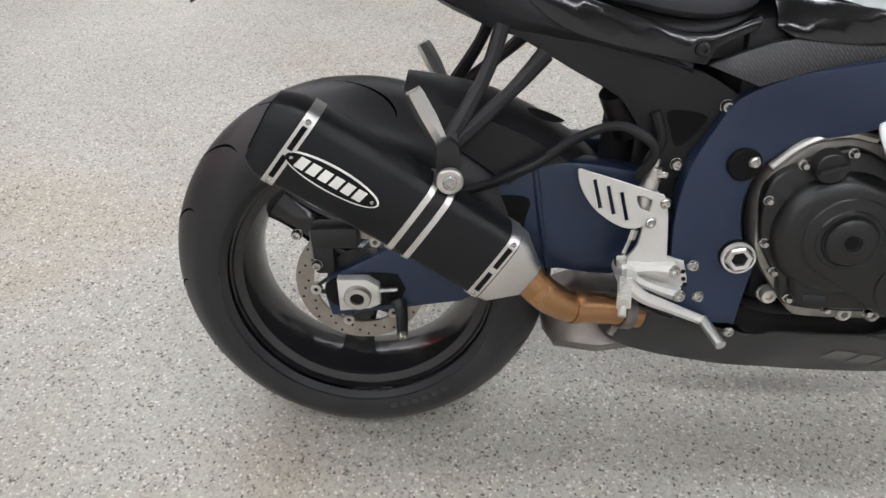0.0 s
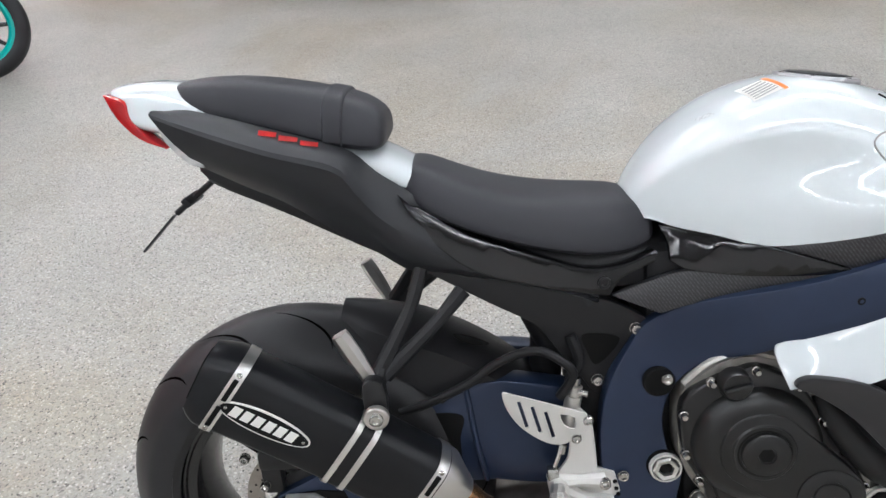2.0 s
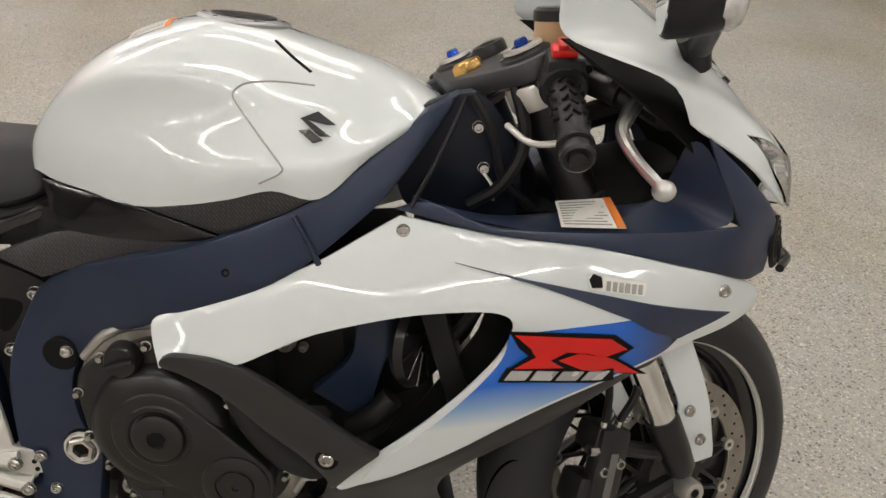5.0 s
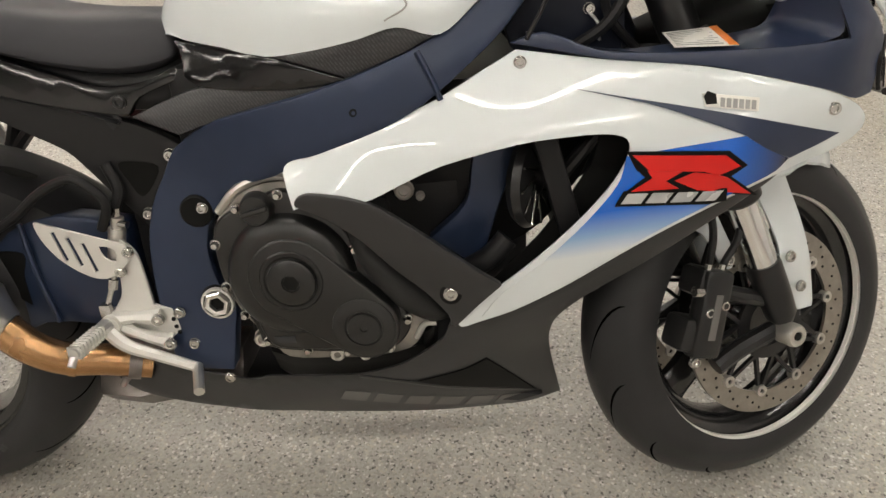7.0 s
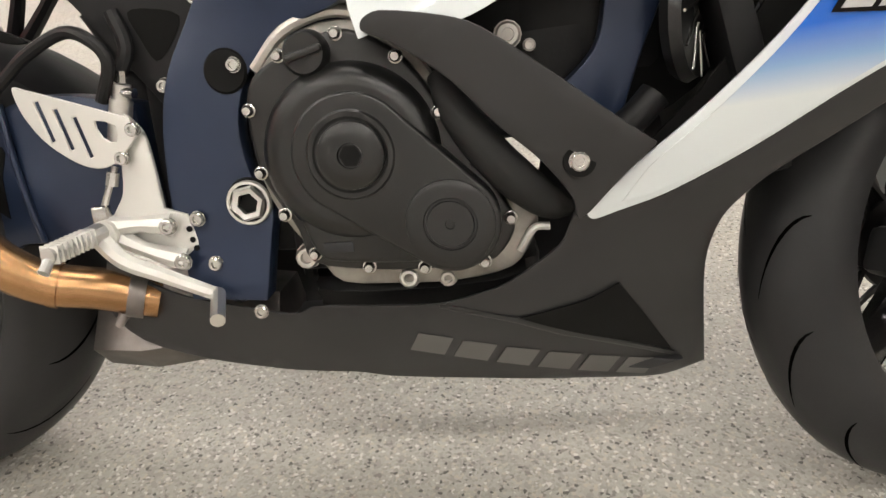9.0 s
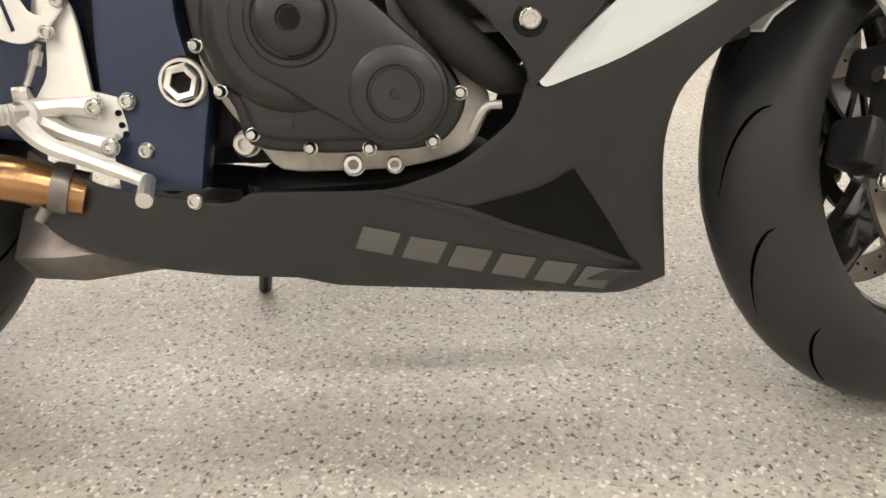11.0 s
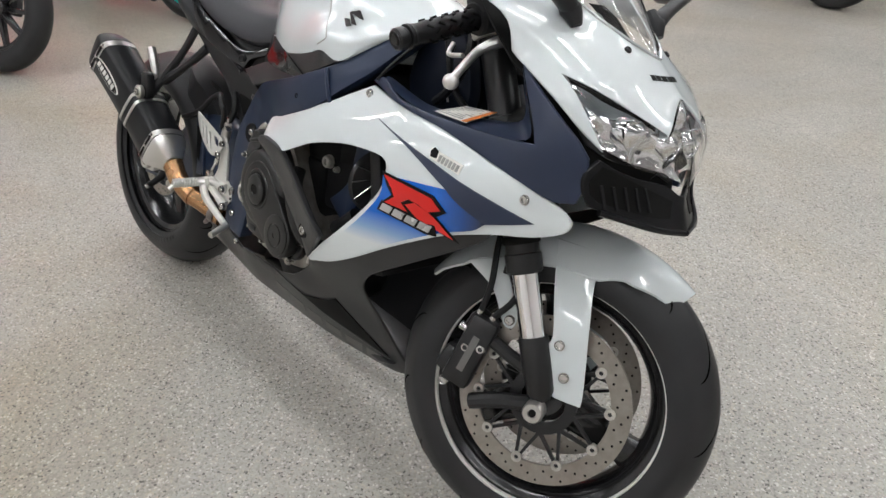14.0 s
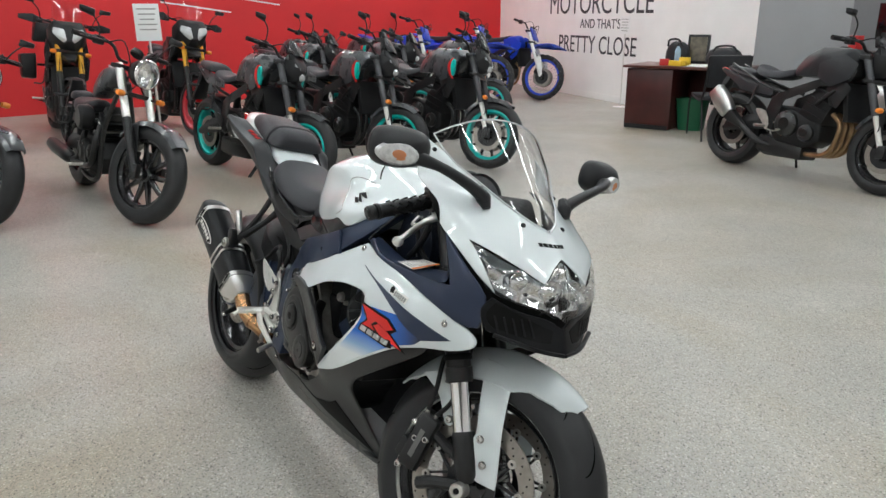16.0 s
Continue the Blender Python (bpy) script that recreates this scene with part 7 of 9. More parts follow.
# the nose group sits a little higher on its stay; the mirrors are flat pods
CAL = FXM @ Matrix.Translation((-0.142, 0, 0.028)) @ Matrix.Rotation(radians(18), 4, "Y") @ Matrix.Translation((0.136, 0, 0)) @ FXM.inverted()
NOSE_UP = ("nose_fairing", "nose_mark", "headlamp", "headlamp_lens", "lamp_bowl", "reflector", "bulb_cap", "windscreen", "screen_edge")
for ob in bike.children_recursive:
    kind = ob.name.split(".")[0]
    if kind in NOSE_UP:
        ob.data.transform(Matrix.Translation((0.003, 0, 0.012)))
    elif kind in ("front_caliper", "caliper_mark"):
        ob.data.transform(CAL)
    elif kind in ("mirror_housing", "mirror_glass", "mirror_indicator", "indicator_bulb"):
        s = -1 if sum(v.co.y for v in ob.data.vertices) < 0 else 1
        if s < 0:
            ob.data.transform(Matrix.Translation((0.016, 0.035, -0.012)))
        ob.data.transform(Matrix.Translation((1.266, s * -0.010, 0.010)) @ Matrix.Translation((0, s * 0.312, 0)) @ Matrix.Rotation(radians(s * 20), 4, "Z") @ Matrix.Translation((0, s * -0.312, 0)) @ Matrix.Diagonal((0.62, 1, 1, 1)) @ Matrix.Translation((-1.310, 0, 0)))


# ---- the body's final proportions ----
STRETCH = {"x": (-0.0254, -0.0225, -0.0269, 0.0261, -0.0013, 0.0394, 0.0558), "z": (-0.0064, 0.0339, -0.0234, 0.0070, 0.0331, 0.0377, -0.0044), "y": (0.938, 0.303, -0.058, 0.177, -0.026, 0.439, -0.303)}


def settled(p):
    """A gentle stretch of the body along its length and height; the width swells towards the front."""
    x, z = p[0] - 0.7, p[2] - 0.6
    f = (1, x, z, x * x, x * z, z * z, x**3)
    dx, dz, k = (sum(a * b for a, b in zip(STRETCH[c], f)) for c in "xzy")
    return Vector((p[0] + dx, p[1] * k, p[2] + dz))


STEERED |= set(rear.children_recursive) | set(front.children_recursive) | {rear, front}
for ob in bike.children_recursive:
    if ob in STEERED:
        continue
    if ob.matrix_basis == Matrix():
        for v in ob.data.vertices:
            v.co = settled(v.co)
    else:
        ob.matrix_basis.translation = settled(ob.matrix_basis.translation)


# ---- the other motorcycles in the hall ----
TEAL = mk("teal_rim_paint", (0.010, 0.42, 0.38), 0.35, var=0.04)
DARKG = mk("dark_grey_paint", (0.045, 0.047, 0.052), 0.28, var=0.05, coat=0.3)
BLUEP = mk("royal_blue_plastic", (0.012, 0.055, 0.55), 0.32, var=0.04)
YELLOW = mk("gold_fork_tube", (0.70, 0.36, 0.03), 0.3, metal=0.4, var=0.05)
REDRIM = mk("red_rim", (0.45, 0.02, 0.03), 0.35)
HEADER = mk("bronze_header_pipe", (0.34, 0.22, 0.12), 0.3, metal=0.9, var=0.2)
LAMPG = mk("lamp_glass", (0.62, 0.63, 0.64), 0.15, metal=0.4, var=0.1)
INDO2 = mk("orange_lens", (0.75, 0.22, 0.02), 0.3)
WHITEP = mk("white_plastic", (0.72, 0.72, 0.70), 0.4)
PAPER = mk("paper", (0.80, 0.80, 0.78), 0.7, var=0.02)


def hull(pts, bevel=0.006, sym=False):
    """A faceted solid round the given points, mirrored across the bike if sym."""
    bm = bmesh.new()
    for p in pts:
        bm.verts.new(p)
        if sym and abs(p[1]) > 1e-6:
            bm.verts.new((p[0], -p[1], p[2]))
    r = bmesh.ops.convex_hull(bm, input=bm.verts[:])
    bmesh.ops.delete(bm, geom=[v for v in bm.verts if not v.link_faces], context="VERTS")
    bmesh.ops.dissolve_limit(bm, angle_limit=radians(3), verts=bm.verts[:], edges=bm.edges[:])
    bmesh.ops.recalc_face_normals(bm, faces=bm.faces[:])
    if bevel:
        bmesh.ops.bevel(bm, geom=bm.edges[:], offset=bevel, segments=2, affect="EDGES", profile=0.5, clamp_overlap=True)
    return bm


def hall_wheel(parent, x, r, hw, rimm, m, spokes, wire=False, disc=True, knob=False, tall=0.72):
    c = Matrix.Translation((x, 0, r)) @ m
    rr = r * (0.80 if wire else tall)
    t = part("tyre", lathe([(rr, -hw * 0.85), (rr + 0.015, -hw * 0.95), (r - 0.05, -hw), (r - 0.02, -hw * 0.8), (r - 0.004, -hw * 0.4), (r, 0), (r - 0.004, hw * 0.4), (r - 0.02, hw * 0.8), (r - 0.05, hw), (rr + 0.015, hw * 0.95), (rr, hw * 0.85)], 48), RUB, parent, m=c)
    if knob:
        for k in range(36):
            a = 2 * math.pi * k / 36
            part("tread_block", boxes(((0, (-0.5 if k % 2 else 0.5) * hw, 0), (0.018, hw * 0.7, 0.026)), bevel=0.002), RUB, t, m=c @ Matrix.Rotation(a, 4, "Y") @ Matrix.Translation((r - 0.004, 0, 0)))
    part("rim", lathe([(rr + 0.008, -hw * 0.72), (rr - 0.016, -hw * 0.74), (rr - 0.030, -hw * 0.5), (rr - 0.034, 0), (rr - 0.030, hw * 0.5), (rr - 0.016, hw * 0.74), (rr + 0.008, hw * 0.72), (rr + 0.004, hw * 0.5), (rr, 0), (rr + 0.004, -hw * 0.5)], 48, closed=True), rimm, parent, m=c)
    for k in range(spokes):
        a = 2 * math.pi * k / spokes
        if wire:
            p0 = (0.035 * math.cos(a + 0.10), -0.02 if k % 2 else 0.02, 0.035 * math.sin(a + 0.10))
            part("spoke", rod(p0, ((rr - 0.01) * math.cos(a), 0, (rr - 0.01) * math.sin(a)), 0.0018, 5), STEEL, parent, m=c)
        else:
            part("spoke", hull([(q, y, w * e) for q, y, w in ((0.03, 0.020, 0.017), (rr - 0.012, 0.012, 0.010)) for e in (-1, 1) for y in (-y, y)], 0.003), RIM, parent, m=c @ Matrix.Rotation(a, 4, "Y"))
    part("hub", lathe([(0, -0.05), (0.03, -0.05), (0.036, -0.03), (0.050, -0.02), (0.052, 0), (0.050, 0.02), (0.036, 0.03), (0.03, 0.05), (0, 0.05)], 20), RIM, parent, m=c)
    part("axle_nut", lathe([(0, -0.085), (0.012, -0.085), (0.015, -0.080), (0.015, 0.080), (0.012, 0.085), (0, 0.085)], 6), STEEL, parent, m=c)
    for s in (-1, 1) if disc else ():
        part("brake_disc", lathe([(0.105, s * 0.058 - 0.002), (0.142, s * 0.058 - 0.002), (0.142, s * 0.058 + 0.002), (0.105, s * 0.058 + 0.002)], 36, closed=True), DISC, parent, m=c)
        part("disc_carrier", lathe([(0.05, s * 0.054 - 0.002), (0.108, s * 0.056 - 0.002), (0.108, s * 0.056 + 0.002), (0.05, s * 0.054 + 0.002)], 10, closed=True), BLACKA, parent, m=c)


def hall_bike(name, label, m, kind, base=None, wb=1.43, steer=8.0, lean=-7.0):
    """A parked motorcycle, rear contact at its origin, along x. kind: naked, cruiser, tourer, dirt."""
    b = thing(name, label, "motorcycle", "motorcycles in the hall", m @ Matrix.Rotation(radians(lean), 4, "X"))
    dirt, cru, tour = kind == "dirt", kind == "cruiser", kind == "tourer"
    naked = not (dirt or cru or tour)
    rf = {"dirt": 0.345, "cruiser": 0.333, "tourer": 0.335}.get(kind, 0.300)
    rr = {"dirt": 0.335, "cruiser": 0.325, "tourer": 0.325}.get(kind, 0.313)
    rimm = base.get("rim", RIM)
    body_m = base.get("body", DARKG)
    rake = radians(base.get("rake", 24.5))
    top = base.get("top", 0.93)
    hx = wb - 0.03 - math.tan(rake) * (top - rf)
    hd = Vector((hx, 0, top))
    ax = Vector((-math.sin(rake), 0, math.cos(rake)))
    St = Matrix.Translation(hd) @ Matrix.Rotation(radians(steer), 4, ax) @ Matrix.Translation(-hd)
    fr = new("front_wheel")
    fr.parent = b
    hall_wheel(fr, wb, rf, 0.045 if dirt else 0.06, rimm, Matrix(), base.get("spokes", 10), base.get("wire", False), not cru, dirt, 0.70 if cru else 0.73)
    for o in fr.children:
        o.data.transform(St)
    re = new("rear_wheel")
    re.parent = b
    hall_wheel(re, 0, rr, 0.06 if dirt else 0.085, rimm, Matrix(), base.get("spokes", 10), base.get("wire", False), True, dirt, 0.62 if cru else 0.70)

    def P(nm, bm, mat, label="", mm=None, parent=None):
        return part(nm, bm, mat, parent or b, label, mm)

    def H(nm, pts, mat, s=0, label="", bevel=0.006, mm=None, parent=None):
        """A faceted part: central and mirrored if s is 0, else on side s."""
        return P(nm, hull([(x, y * (s or 1), z) for x, y, z in pts], bevel, sym=not s), mat, label, mm, parent)

    # fork, clamps, bars
    low = 0.62 if naked else 0.5
    for s in (-1, 1):
        f0 = hd + Vector((0.03, s * 0.105, 0.05))
        f1 = Vector((wb, s * 0.105, rf))
        mid = f0.lerp(f1, low)
        P("fork_upper", rod(f0, mid, 0.027), base.get("fork", CLAMPM), mm=St)
        P("fork_lower", rod(mid, f1, 0.020 if naked else 0.028), base.get("fork2", SATIN), mm=St)
        H("axle_lug", [(wb + x, y, rf + z) for x in (-0.03, 0.03) for y in (0.085, 0.125) for z in (-0.035, 0.06)], BLACKA, s, mm=St)
        bw = 0.40 if dirt or tour else 0.37
        rise = 0.17 if cru else 0.14
        P("handlebar", pipe([hd + Vector((0.0, s * 0.02, 0.075)), hd + Vector((0.0, s * 0.09, 0.085)), hd + Vector((-0.02, s * 0.16, rise)), hd + Vector((-0.09, s * bw, rise))], 0.012, 8), BLACKA, mm=St)
        P("grip", rod(hd + Vector((-0.062, s * (bw - 0.12), rise)), hd + Vector((-0.094, s * (bw + 0.015), rise)), 0.018, 10), HOSE, mm=St)
        P("lever", pipe([hd + Vector((-0.005, s * (bw - 0.17), rise)), hd + Vector((0.0, s * (bw - 0.08), rise - 0.005)), hd + Vector((-0.035, s * bw, rise - 0.01))], 0.006, 6), base.get("lever", BLACKA), mm=St)
        H("switch_box", [hd + Vector((-0.055 + x, bw - 0.15 + y, rise + z)) for x in (-0.028, 0.026) for y in (-0.028, 0.028) for z in (-0.03, 0.026)], MATT, s, mm=St)
        P("control_cable", pipe([hd + Vector((-0.01, s * (bw - 0.19), rise)), hd + Vector((0.09, s * 0.14, rise + 0.02)), hd + Vector((0.11, s * 0.07, 0.02)), hd + Vector((0.02, s * 0.04, -0.09))], 0.0045, 6), HOSE, mm=St)
        P("brake_hose", pipe([hd + Vector((0.07, s * 0.06, -0.06)), hd + Vector((0.16, s * 0.10, -0.20)), Vector((wb - 0.05, s * 0.13, rf + 0.20)), Vector((wb - 0.09, s * 0.10, rf + 0.11))], 0.0045, 6), HOSE, mm=St)
        if not dirt:
            P("mirror_stalk", pipe([hd + Vector((-0.03, s * 0.24, rise)), hd + Vector((0.0, s * 0.27, 0.24)), hd + Vector((0.0, s * 0.33, 0.30))], 0.0055, 6), BLACKA, mm=St)
            P("mirror", hull([hd + Vector((x, s * y, z)) for x, y, z in ((-0.02, 0.30, 0.29), (-0.02, 0.42, 0.30), (-0.02, 0.43, 0.34), (-0.02, 0.31, 0.345), (0.02, 0.34, 0.30), (0.02, 0.40, 0.31), (0.02, 0.39, 0.335), (0.02, 0.34, 0.335))], 0.006), MATT, mm=St)
            iz = -0.33 if naked else -0.14
            st = P("indicator", rod(hd + Vector((0.09 - iz * 0.45, s * 0.10, iz)), hd + Vector((0.10 - iz * 0.45, s * 0.15, iz)), 0.008, 8), BLACKA, mm=St)
            P("indicator_lens", lathe([(0, -0.035), (0.017, -0.028), (0.022, 0.0), (0.017, 0.025), (0, 0.03)], 12), INDO2, "orange lens", St @ Matrix.Translation(hd + Vector((0.11 - iz * 0.45, s * 0.165, iz))), st)
            P("tail_indicator", rod((-0.18, s * 0.07, 0.72), (-0.19, s * 0.17, 0.72), 0.014, 8), MATT)
        H("caliper", [(wb + x, y, rf + z) for x, z in ((-0.135, 0.06), (-0.10, 0.15), (-0.045, 0.14), (-0.075, 0.03)) for y in (0.035, 0.095)], BLACKA, s, bevel=0.008, mm=St)
    for z, q in ((0.035, 0.03), (-0.13, 0.10)):
        P("fork_clamp", hull([hd + Vector((q + x, y, z + e)) for x, y in ((-0.06, 0.05), (-0.06, -0.05), (0.04, 0.14), (0.04, -0.14), (-0.035, 0.14), (-0.035, -0.14)) for e in (-0.014, 0.014)], 0.005), BLACKA, mm=St)
    # front mudguard
    if dirt:
        P("front_fender", plate(curve([(wb - 0.28, 0.80), (wb + 0.05, 0.86), (wb + 0.30, 0.79), (wb + 0.28, 0.775), (wb + 0.04, 0.835), (wb - 0.26, 0.77)], 3), -0.07, 0.07, 0.012), body_m, mm=St)
        P("number_plate", boxes((hd + Vector((0.10, 0, 0.0)), (0.02, 0.22, 0.20), Matrix.Rotation(-rake, 3, "Y").to_4x4()), bevel=0.012), body_m, mm=St)
        for s in (-1, 1):
            P("fork_guard", plate(curve([(wb - 0.10, 0.62), (wb - 0.03, 0.64), (wb + 0.03, 0.38), (wb - 0.02, 0.36)], 3), s * 0.135, s * 0.142, 0.002), WHITEP, mm=St)
    else:
        rings = []
        a0, a1 = (40, 140) if cru else (58, 150)
        for i in range(9):
            a = radians(a0 + (a1 - a0) * i / 8)
            w = (0.085 if cru else 0.075) * (1 - 0.25 * abs(i / 4 - 1) ** 2)
            rings.append([(wb + (rf + 0.022 + dr) * math.cos(a), y * w, rf + (rf + 0.022 + dr) * math.sin(a)) for dr, y in ((-0.035, -1), (-0.004, -0.8), (0.006, 0), (-0.004, 0.8), (-0.035, 1), (-0.038, 0.95), (-0.01, 0.72), (0.0, 0), (-0.01, -0.72), (-0.038, -0.95))])
        gd = P("front_fender", loft(rings), DARKG if cru or naked else MATT, mm=St)
        for s in (-1, 1):
            P("fender_stay", plate([(wb - 0.16, rf + 0.29), (wb - 0.07, rf + 0.325), (wb - 0.03, rf + 0.10), (wb - 0.055, rf + 0.08)], s * 0.080, s * 0.084, 0.001), MATT, "", St, gd)
    # lamp and screen
    if cru:
        at_lamp = St @ Matrix.Translation(hd + Vector((0.15, 0, 0.02))) @ Matrix.Rotation(radians(90), 4, "Z")
        lamp = P("headlamp", lathe([(0.0, 0.10), (0.05, 0.09), (0.085, 0.04), (0.098, -0.03), (0.098, -0.04), (0.092, -0.05), (0.088, -0.04), (0.088, -0.02)], 28), BLACKA, "round black headlamp", at_lamp)
        P("lamp_rim", lathe([(0.090, -0.052), (0.098, -0.048), (0.101, -0.036), (0.098, -0.030), (0.088, -0.040)], 28, closed=True), CHROME, "chrome rim", at_lamp, lamp)
        P("reflector", lathe([(0.088, -0.040), (0.06, 0.0), (0.02, 0.02), (0.0, 0.022)], 18), LAMPIN, "", at_lamp, lamp)
        P("lamp_shade", lathe([(0.0, -0.045), (0.025, -0.04), (0.028, -0.01)], 14), SATIN, "", at_lamp, lamp)
        P("lamp_glass", lathe([(0.0, -0.064), (0.05, -0.060), (0.090, -0.046)], 28), LENS, "clear lens", at_lamp, lamp).visible_shadow = False
        P("speedometer", lathe([(0, 0.02), (0.04, 0.03), (0.046, 0.0), (0.040, -0.01), (0, -0.01)], 20), BLACKA, "", St @ Matrix.Translation(hd + Vector((0.05, 0, 0.14))) @ Matrix.Rotation(radians(60), 4, "X"))
    elif naked:
        H("headlamp_shell", [hd + Vector(p) for p in ((0.07, 0.09, -0.03), (0.07, 0.10, 0.07), (0.17, 0.08, 0.05), (0.20, 0.05, -0.01), (0.18, 0.03, -0.09), (0.08, 0.05, -0.12), (0.13, 0.06, 0.10), (0.08, 0.06, 0.13))], MATT, bevel=0.010, mm=St)
        for s in (-1, 1):
            H("daylight_strip", [hd + Vector(p) for p in ((0.190, 0.030, 0.012), (0.165, 0.085, 0.040), (0.172, 0.085, 0.022), (0.198, 0.035, -0.004), (0.15, 0.06, 0.01))], LAMPG, s, "clear lamp strip", 0.002, St)
        P("projector_lamp", lathe([(0, -0.03), (0.02, -0.026), (0.03, -0.01), (0.032, 0.02), (0.0, 0.03)], 20), LAMPG, "round clear lamp", St @ Matrix.Translation(hd + Vector((0.185, 0, -0.055))) @ Matrix.Rotation(radians(90), 4, "Z"))
        H("instrument", [hd + Vector((x, y, z)) for x, y, z in ((0.05, 0.07, 0.11), (0.09, 0.07, 0.15), (0.05, 0.06, 0.20), (0.03, 0.06, 0.17))], BLOCK, bevel=0.004, mm=St)
        H("fly_screen", [hd + Vector(p) for p in ((0.15, 0.06, 0.10), (0.08, 0.08, 0.12), (0.06, 0.06, 0.22), (0.075, 0.05, 0.225), (0.165, 0.03, 0.11))], GLOSS, bevel=0.004, mm=St)
    elif tour:
        H("cowl", [hd + Vector(p) for p in ((0.23, 0.03, -0.03), (0.17, 0.15, 0.05), (0.02, 0.19, 0.08), (0.10, 0.13, 0.17), (-0.02, 0.18, -0.08), (0.18, 0.05, 0.13), (0.14, 0.06, -0.12), (0.05, 0.12, -0.14))], MATT, bevel=0.012)
        for s in (-1, 1):
            H("headlamp", [hd + Vector(p) for p in ((0.236, 0.020, -0.02), (0.180, 0.150, 0.050), (0.170, 0.140, 0.105), (0.205, 0.040, 0.090), (0.205, 0.050, -0.05), (0.15, 0.13, 0.02))], LAMPG, s, "clear slanted headlamp", 0.008)
            H("side_cowl", [(hd.x + 0.04, 0.18, top - 0.02), (hd.x - 0.02, 0.21, top - 0.14), (hd.x - 0.08, 0.19, top - 0.34), (hd.x - 0.20, 0.19, top - 0.22), (hd.x - 0.24, 0.17, top - 0.02), (hd.x + 0.02, 0.15, top - 0.16), (hd.x - 0.2, 0.15, top - 0.1)], body_m, s, bevel=0.008)
            H("hand_guard", [hd + Vector(p) for p in ((-0.02, 0.24, 0.13), (0.03, 0.32, 0.10), (0.02, 0.32, 0.19), (-0.05, 0.44, 0.12), (-0.05, 0.44, 0.17), (-0.03, 0.25, 0.17), (0.0, 0.32, 0.14))], MATT, s, bevel=0.006, mm=St)
        P("windscreen", panel([(-0.15, top + 0.10), (0.15, top + 0.10), (0.12, top + 0.36), (-0.12, top + 0.36)], lambda a, z: hd.x + 0.20 - (z - top) * 0.55 - 2 * a * a, 0.004, 0.06, axis="x"), GLASS, "clear touring screen")
        H("beak", [(hd.x + 0.08, 0.07, top - 0.14), (hd.x + 0.34, 0.03, top - 0.20), (hd.x + 0.33, 0.03, top - 0.22), (hd.x + 0.08, 0.08, top - 0.22), (hd.x + 0.20, 0.07, top - 0.16)], MATT, bevel=0.006)
    # tank, seat, tail
    if dirt:
        P("tank", fine(body([(0.62, 0.70, 0.93, 0.07, 0.06), (0.80, 0.66, 0.95, 0.12, 0.08), (0.95, 0.70, 0.97, 0.14, 0.07), (1.02, 0.78, 0.94, 0.10, 0.06)]), 1), body_m)
        for s in (-1, 1):
            H("radiator_shroud", [(0.70, 0.11, 0.90), (0.95, 0.15, 0.94), (1.16, 0.17, 0.85), (1.05, 0.16, 0.66), (0.92, 0.14, 0.58), (0.78, 0.12, 0.72), (1.0, 0.13, 0.8)], body_m, s, "blue radiator shroud")
            H("side_panel", [(0.10, 0.10, 0.86), (0.45, 0.11, 0.82), (0.55, 0.12, 0.70), (0.40, 0.12, 0.58), (0.20, 0.11, 0.66), (0.3, 0.09, 0.7)], body_m, s)
        P("seat", fine(body([(0.05, 0.86, 0.93, 0.07, 0.06), (0.35, 0.83, 0.91, 0.085, 0.07), (0.65, 0.86, 0.94, 0.07, 0.06), (0.82, 0.93, 0.97, 0.05, 0.04)]), 1), SEAT)
        H("rear_fender", [(0.30, 0.09, 0.86), (0.05, 0.08, 0.91), (-0.26, 0.06, 0.96), (-0.27, 0.06, 0.94), (0.05, 0.08, 0.86), (0.30, 0.09, 0.80)], body_m)
    elif cru:
        P("tank", fine(body([(0.56, 0.76, 0.83, 0.05, 0.04), (0.64, 0.75, 0.91, 0.09, 0.07), (0.80, 0.77, 0.99, 0.115, 0.08), (0.94, 0.82, 1.01, 0.105, 0.07), (1.02, 0.90, 0.99, 0.06, 0.05)]), 2), body_m, "dark grey teardrop tank")
        P("filler_cap", lathe([(0, 0.02), (0.028, 0.018), (0.03, 0.0)], 16), CHROME, "", Matrix.Translation((0.86, 0, 0.995)) @ Matrix.Rotation(radians(90), 4, "X"))
        P("seat", fine(body([(0.10, 0.67, 0.74, 0.09, 0.08), (0.24, 0.64, 0.725, 0.14, 0.12), (0.42, 0.63, 0.715, 0.13, 0.10), (0.57, 0.66, 0.76, 0.07, 0.05)]), 1), SEAT)
        P("pillion_seat", fine(body([(-0.16, 0.70, 0.755, 0.06, 0.05), (-0.02, 0.70, 0.775, 0.09, 0.08), (0.11, 0.69, 0.76, 0.085, 0.07)]), 1), SEAT)
        P("rear_fender", loft([[((rr + 0.03 + dr) * math.cos(a), y * 0.10, rr + (rr + 0.03 + dr) * math.sin(a)) for dr, y in ((-0.03, -1), (0.0, -0.7), (0.008, 0), (0, 0.7), (-0.03, 1), (-0.034, 0.9), (0.0, 0), (-0.034, -0.9))] for a in (radians(q) for q in range(40, 160, 14))]), DARKG)
        for s in (-1, 1):
            sh = P("rear_shock", rod((0.16, s * 0.135, 0.66), (0.03, s * 0.135, 0.36), 0.016, 12), BLACKA)
            for i in range(7):
                P("coil", lathe([(0.022, -0.005), (0.028, 0), (0.022, 0.005)], 14, closed=True), BLACKA, "", along((0.16 - 0.0175 * i, s * 0.135, 0.66 - 0.0405 * i), (0.03, s * 0.135, 0.36)), sh)
    else:
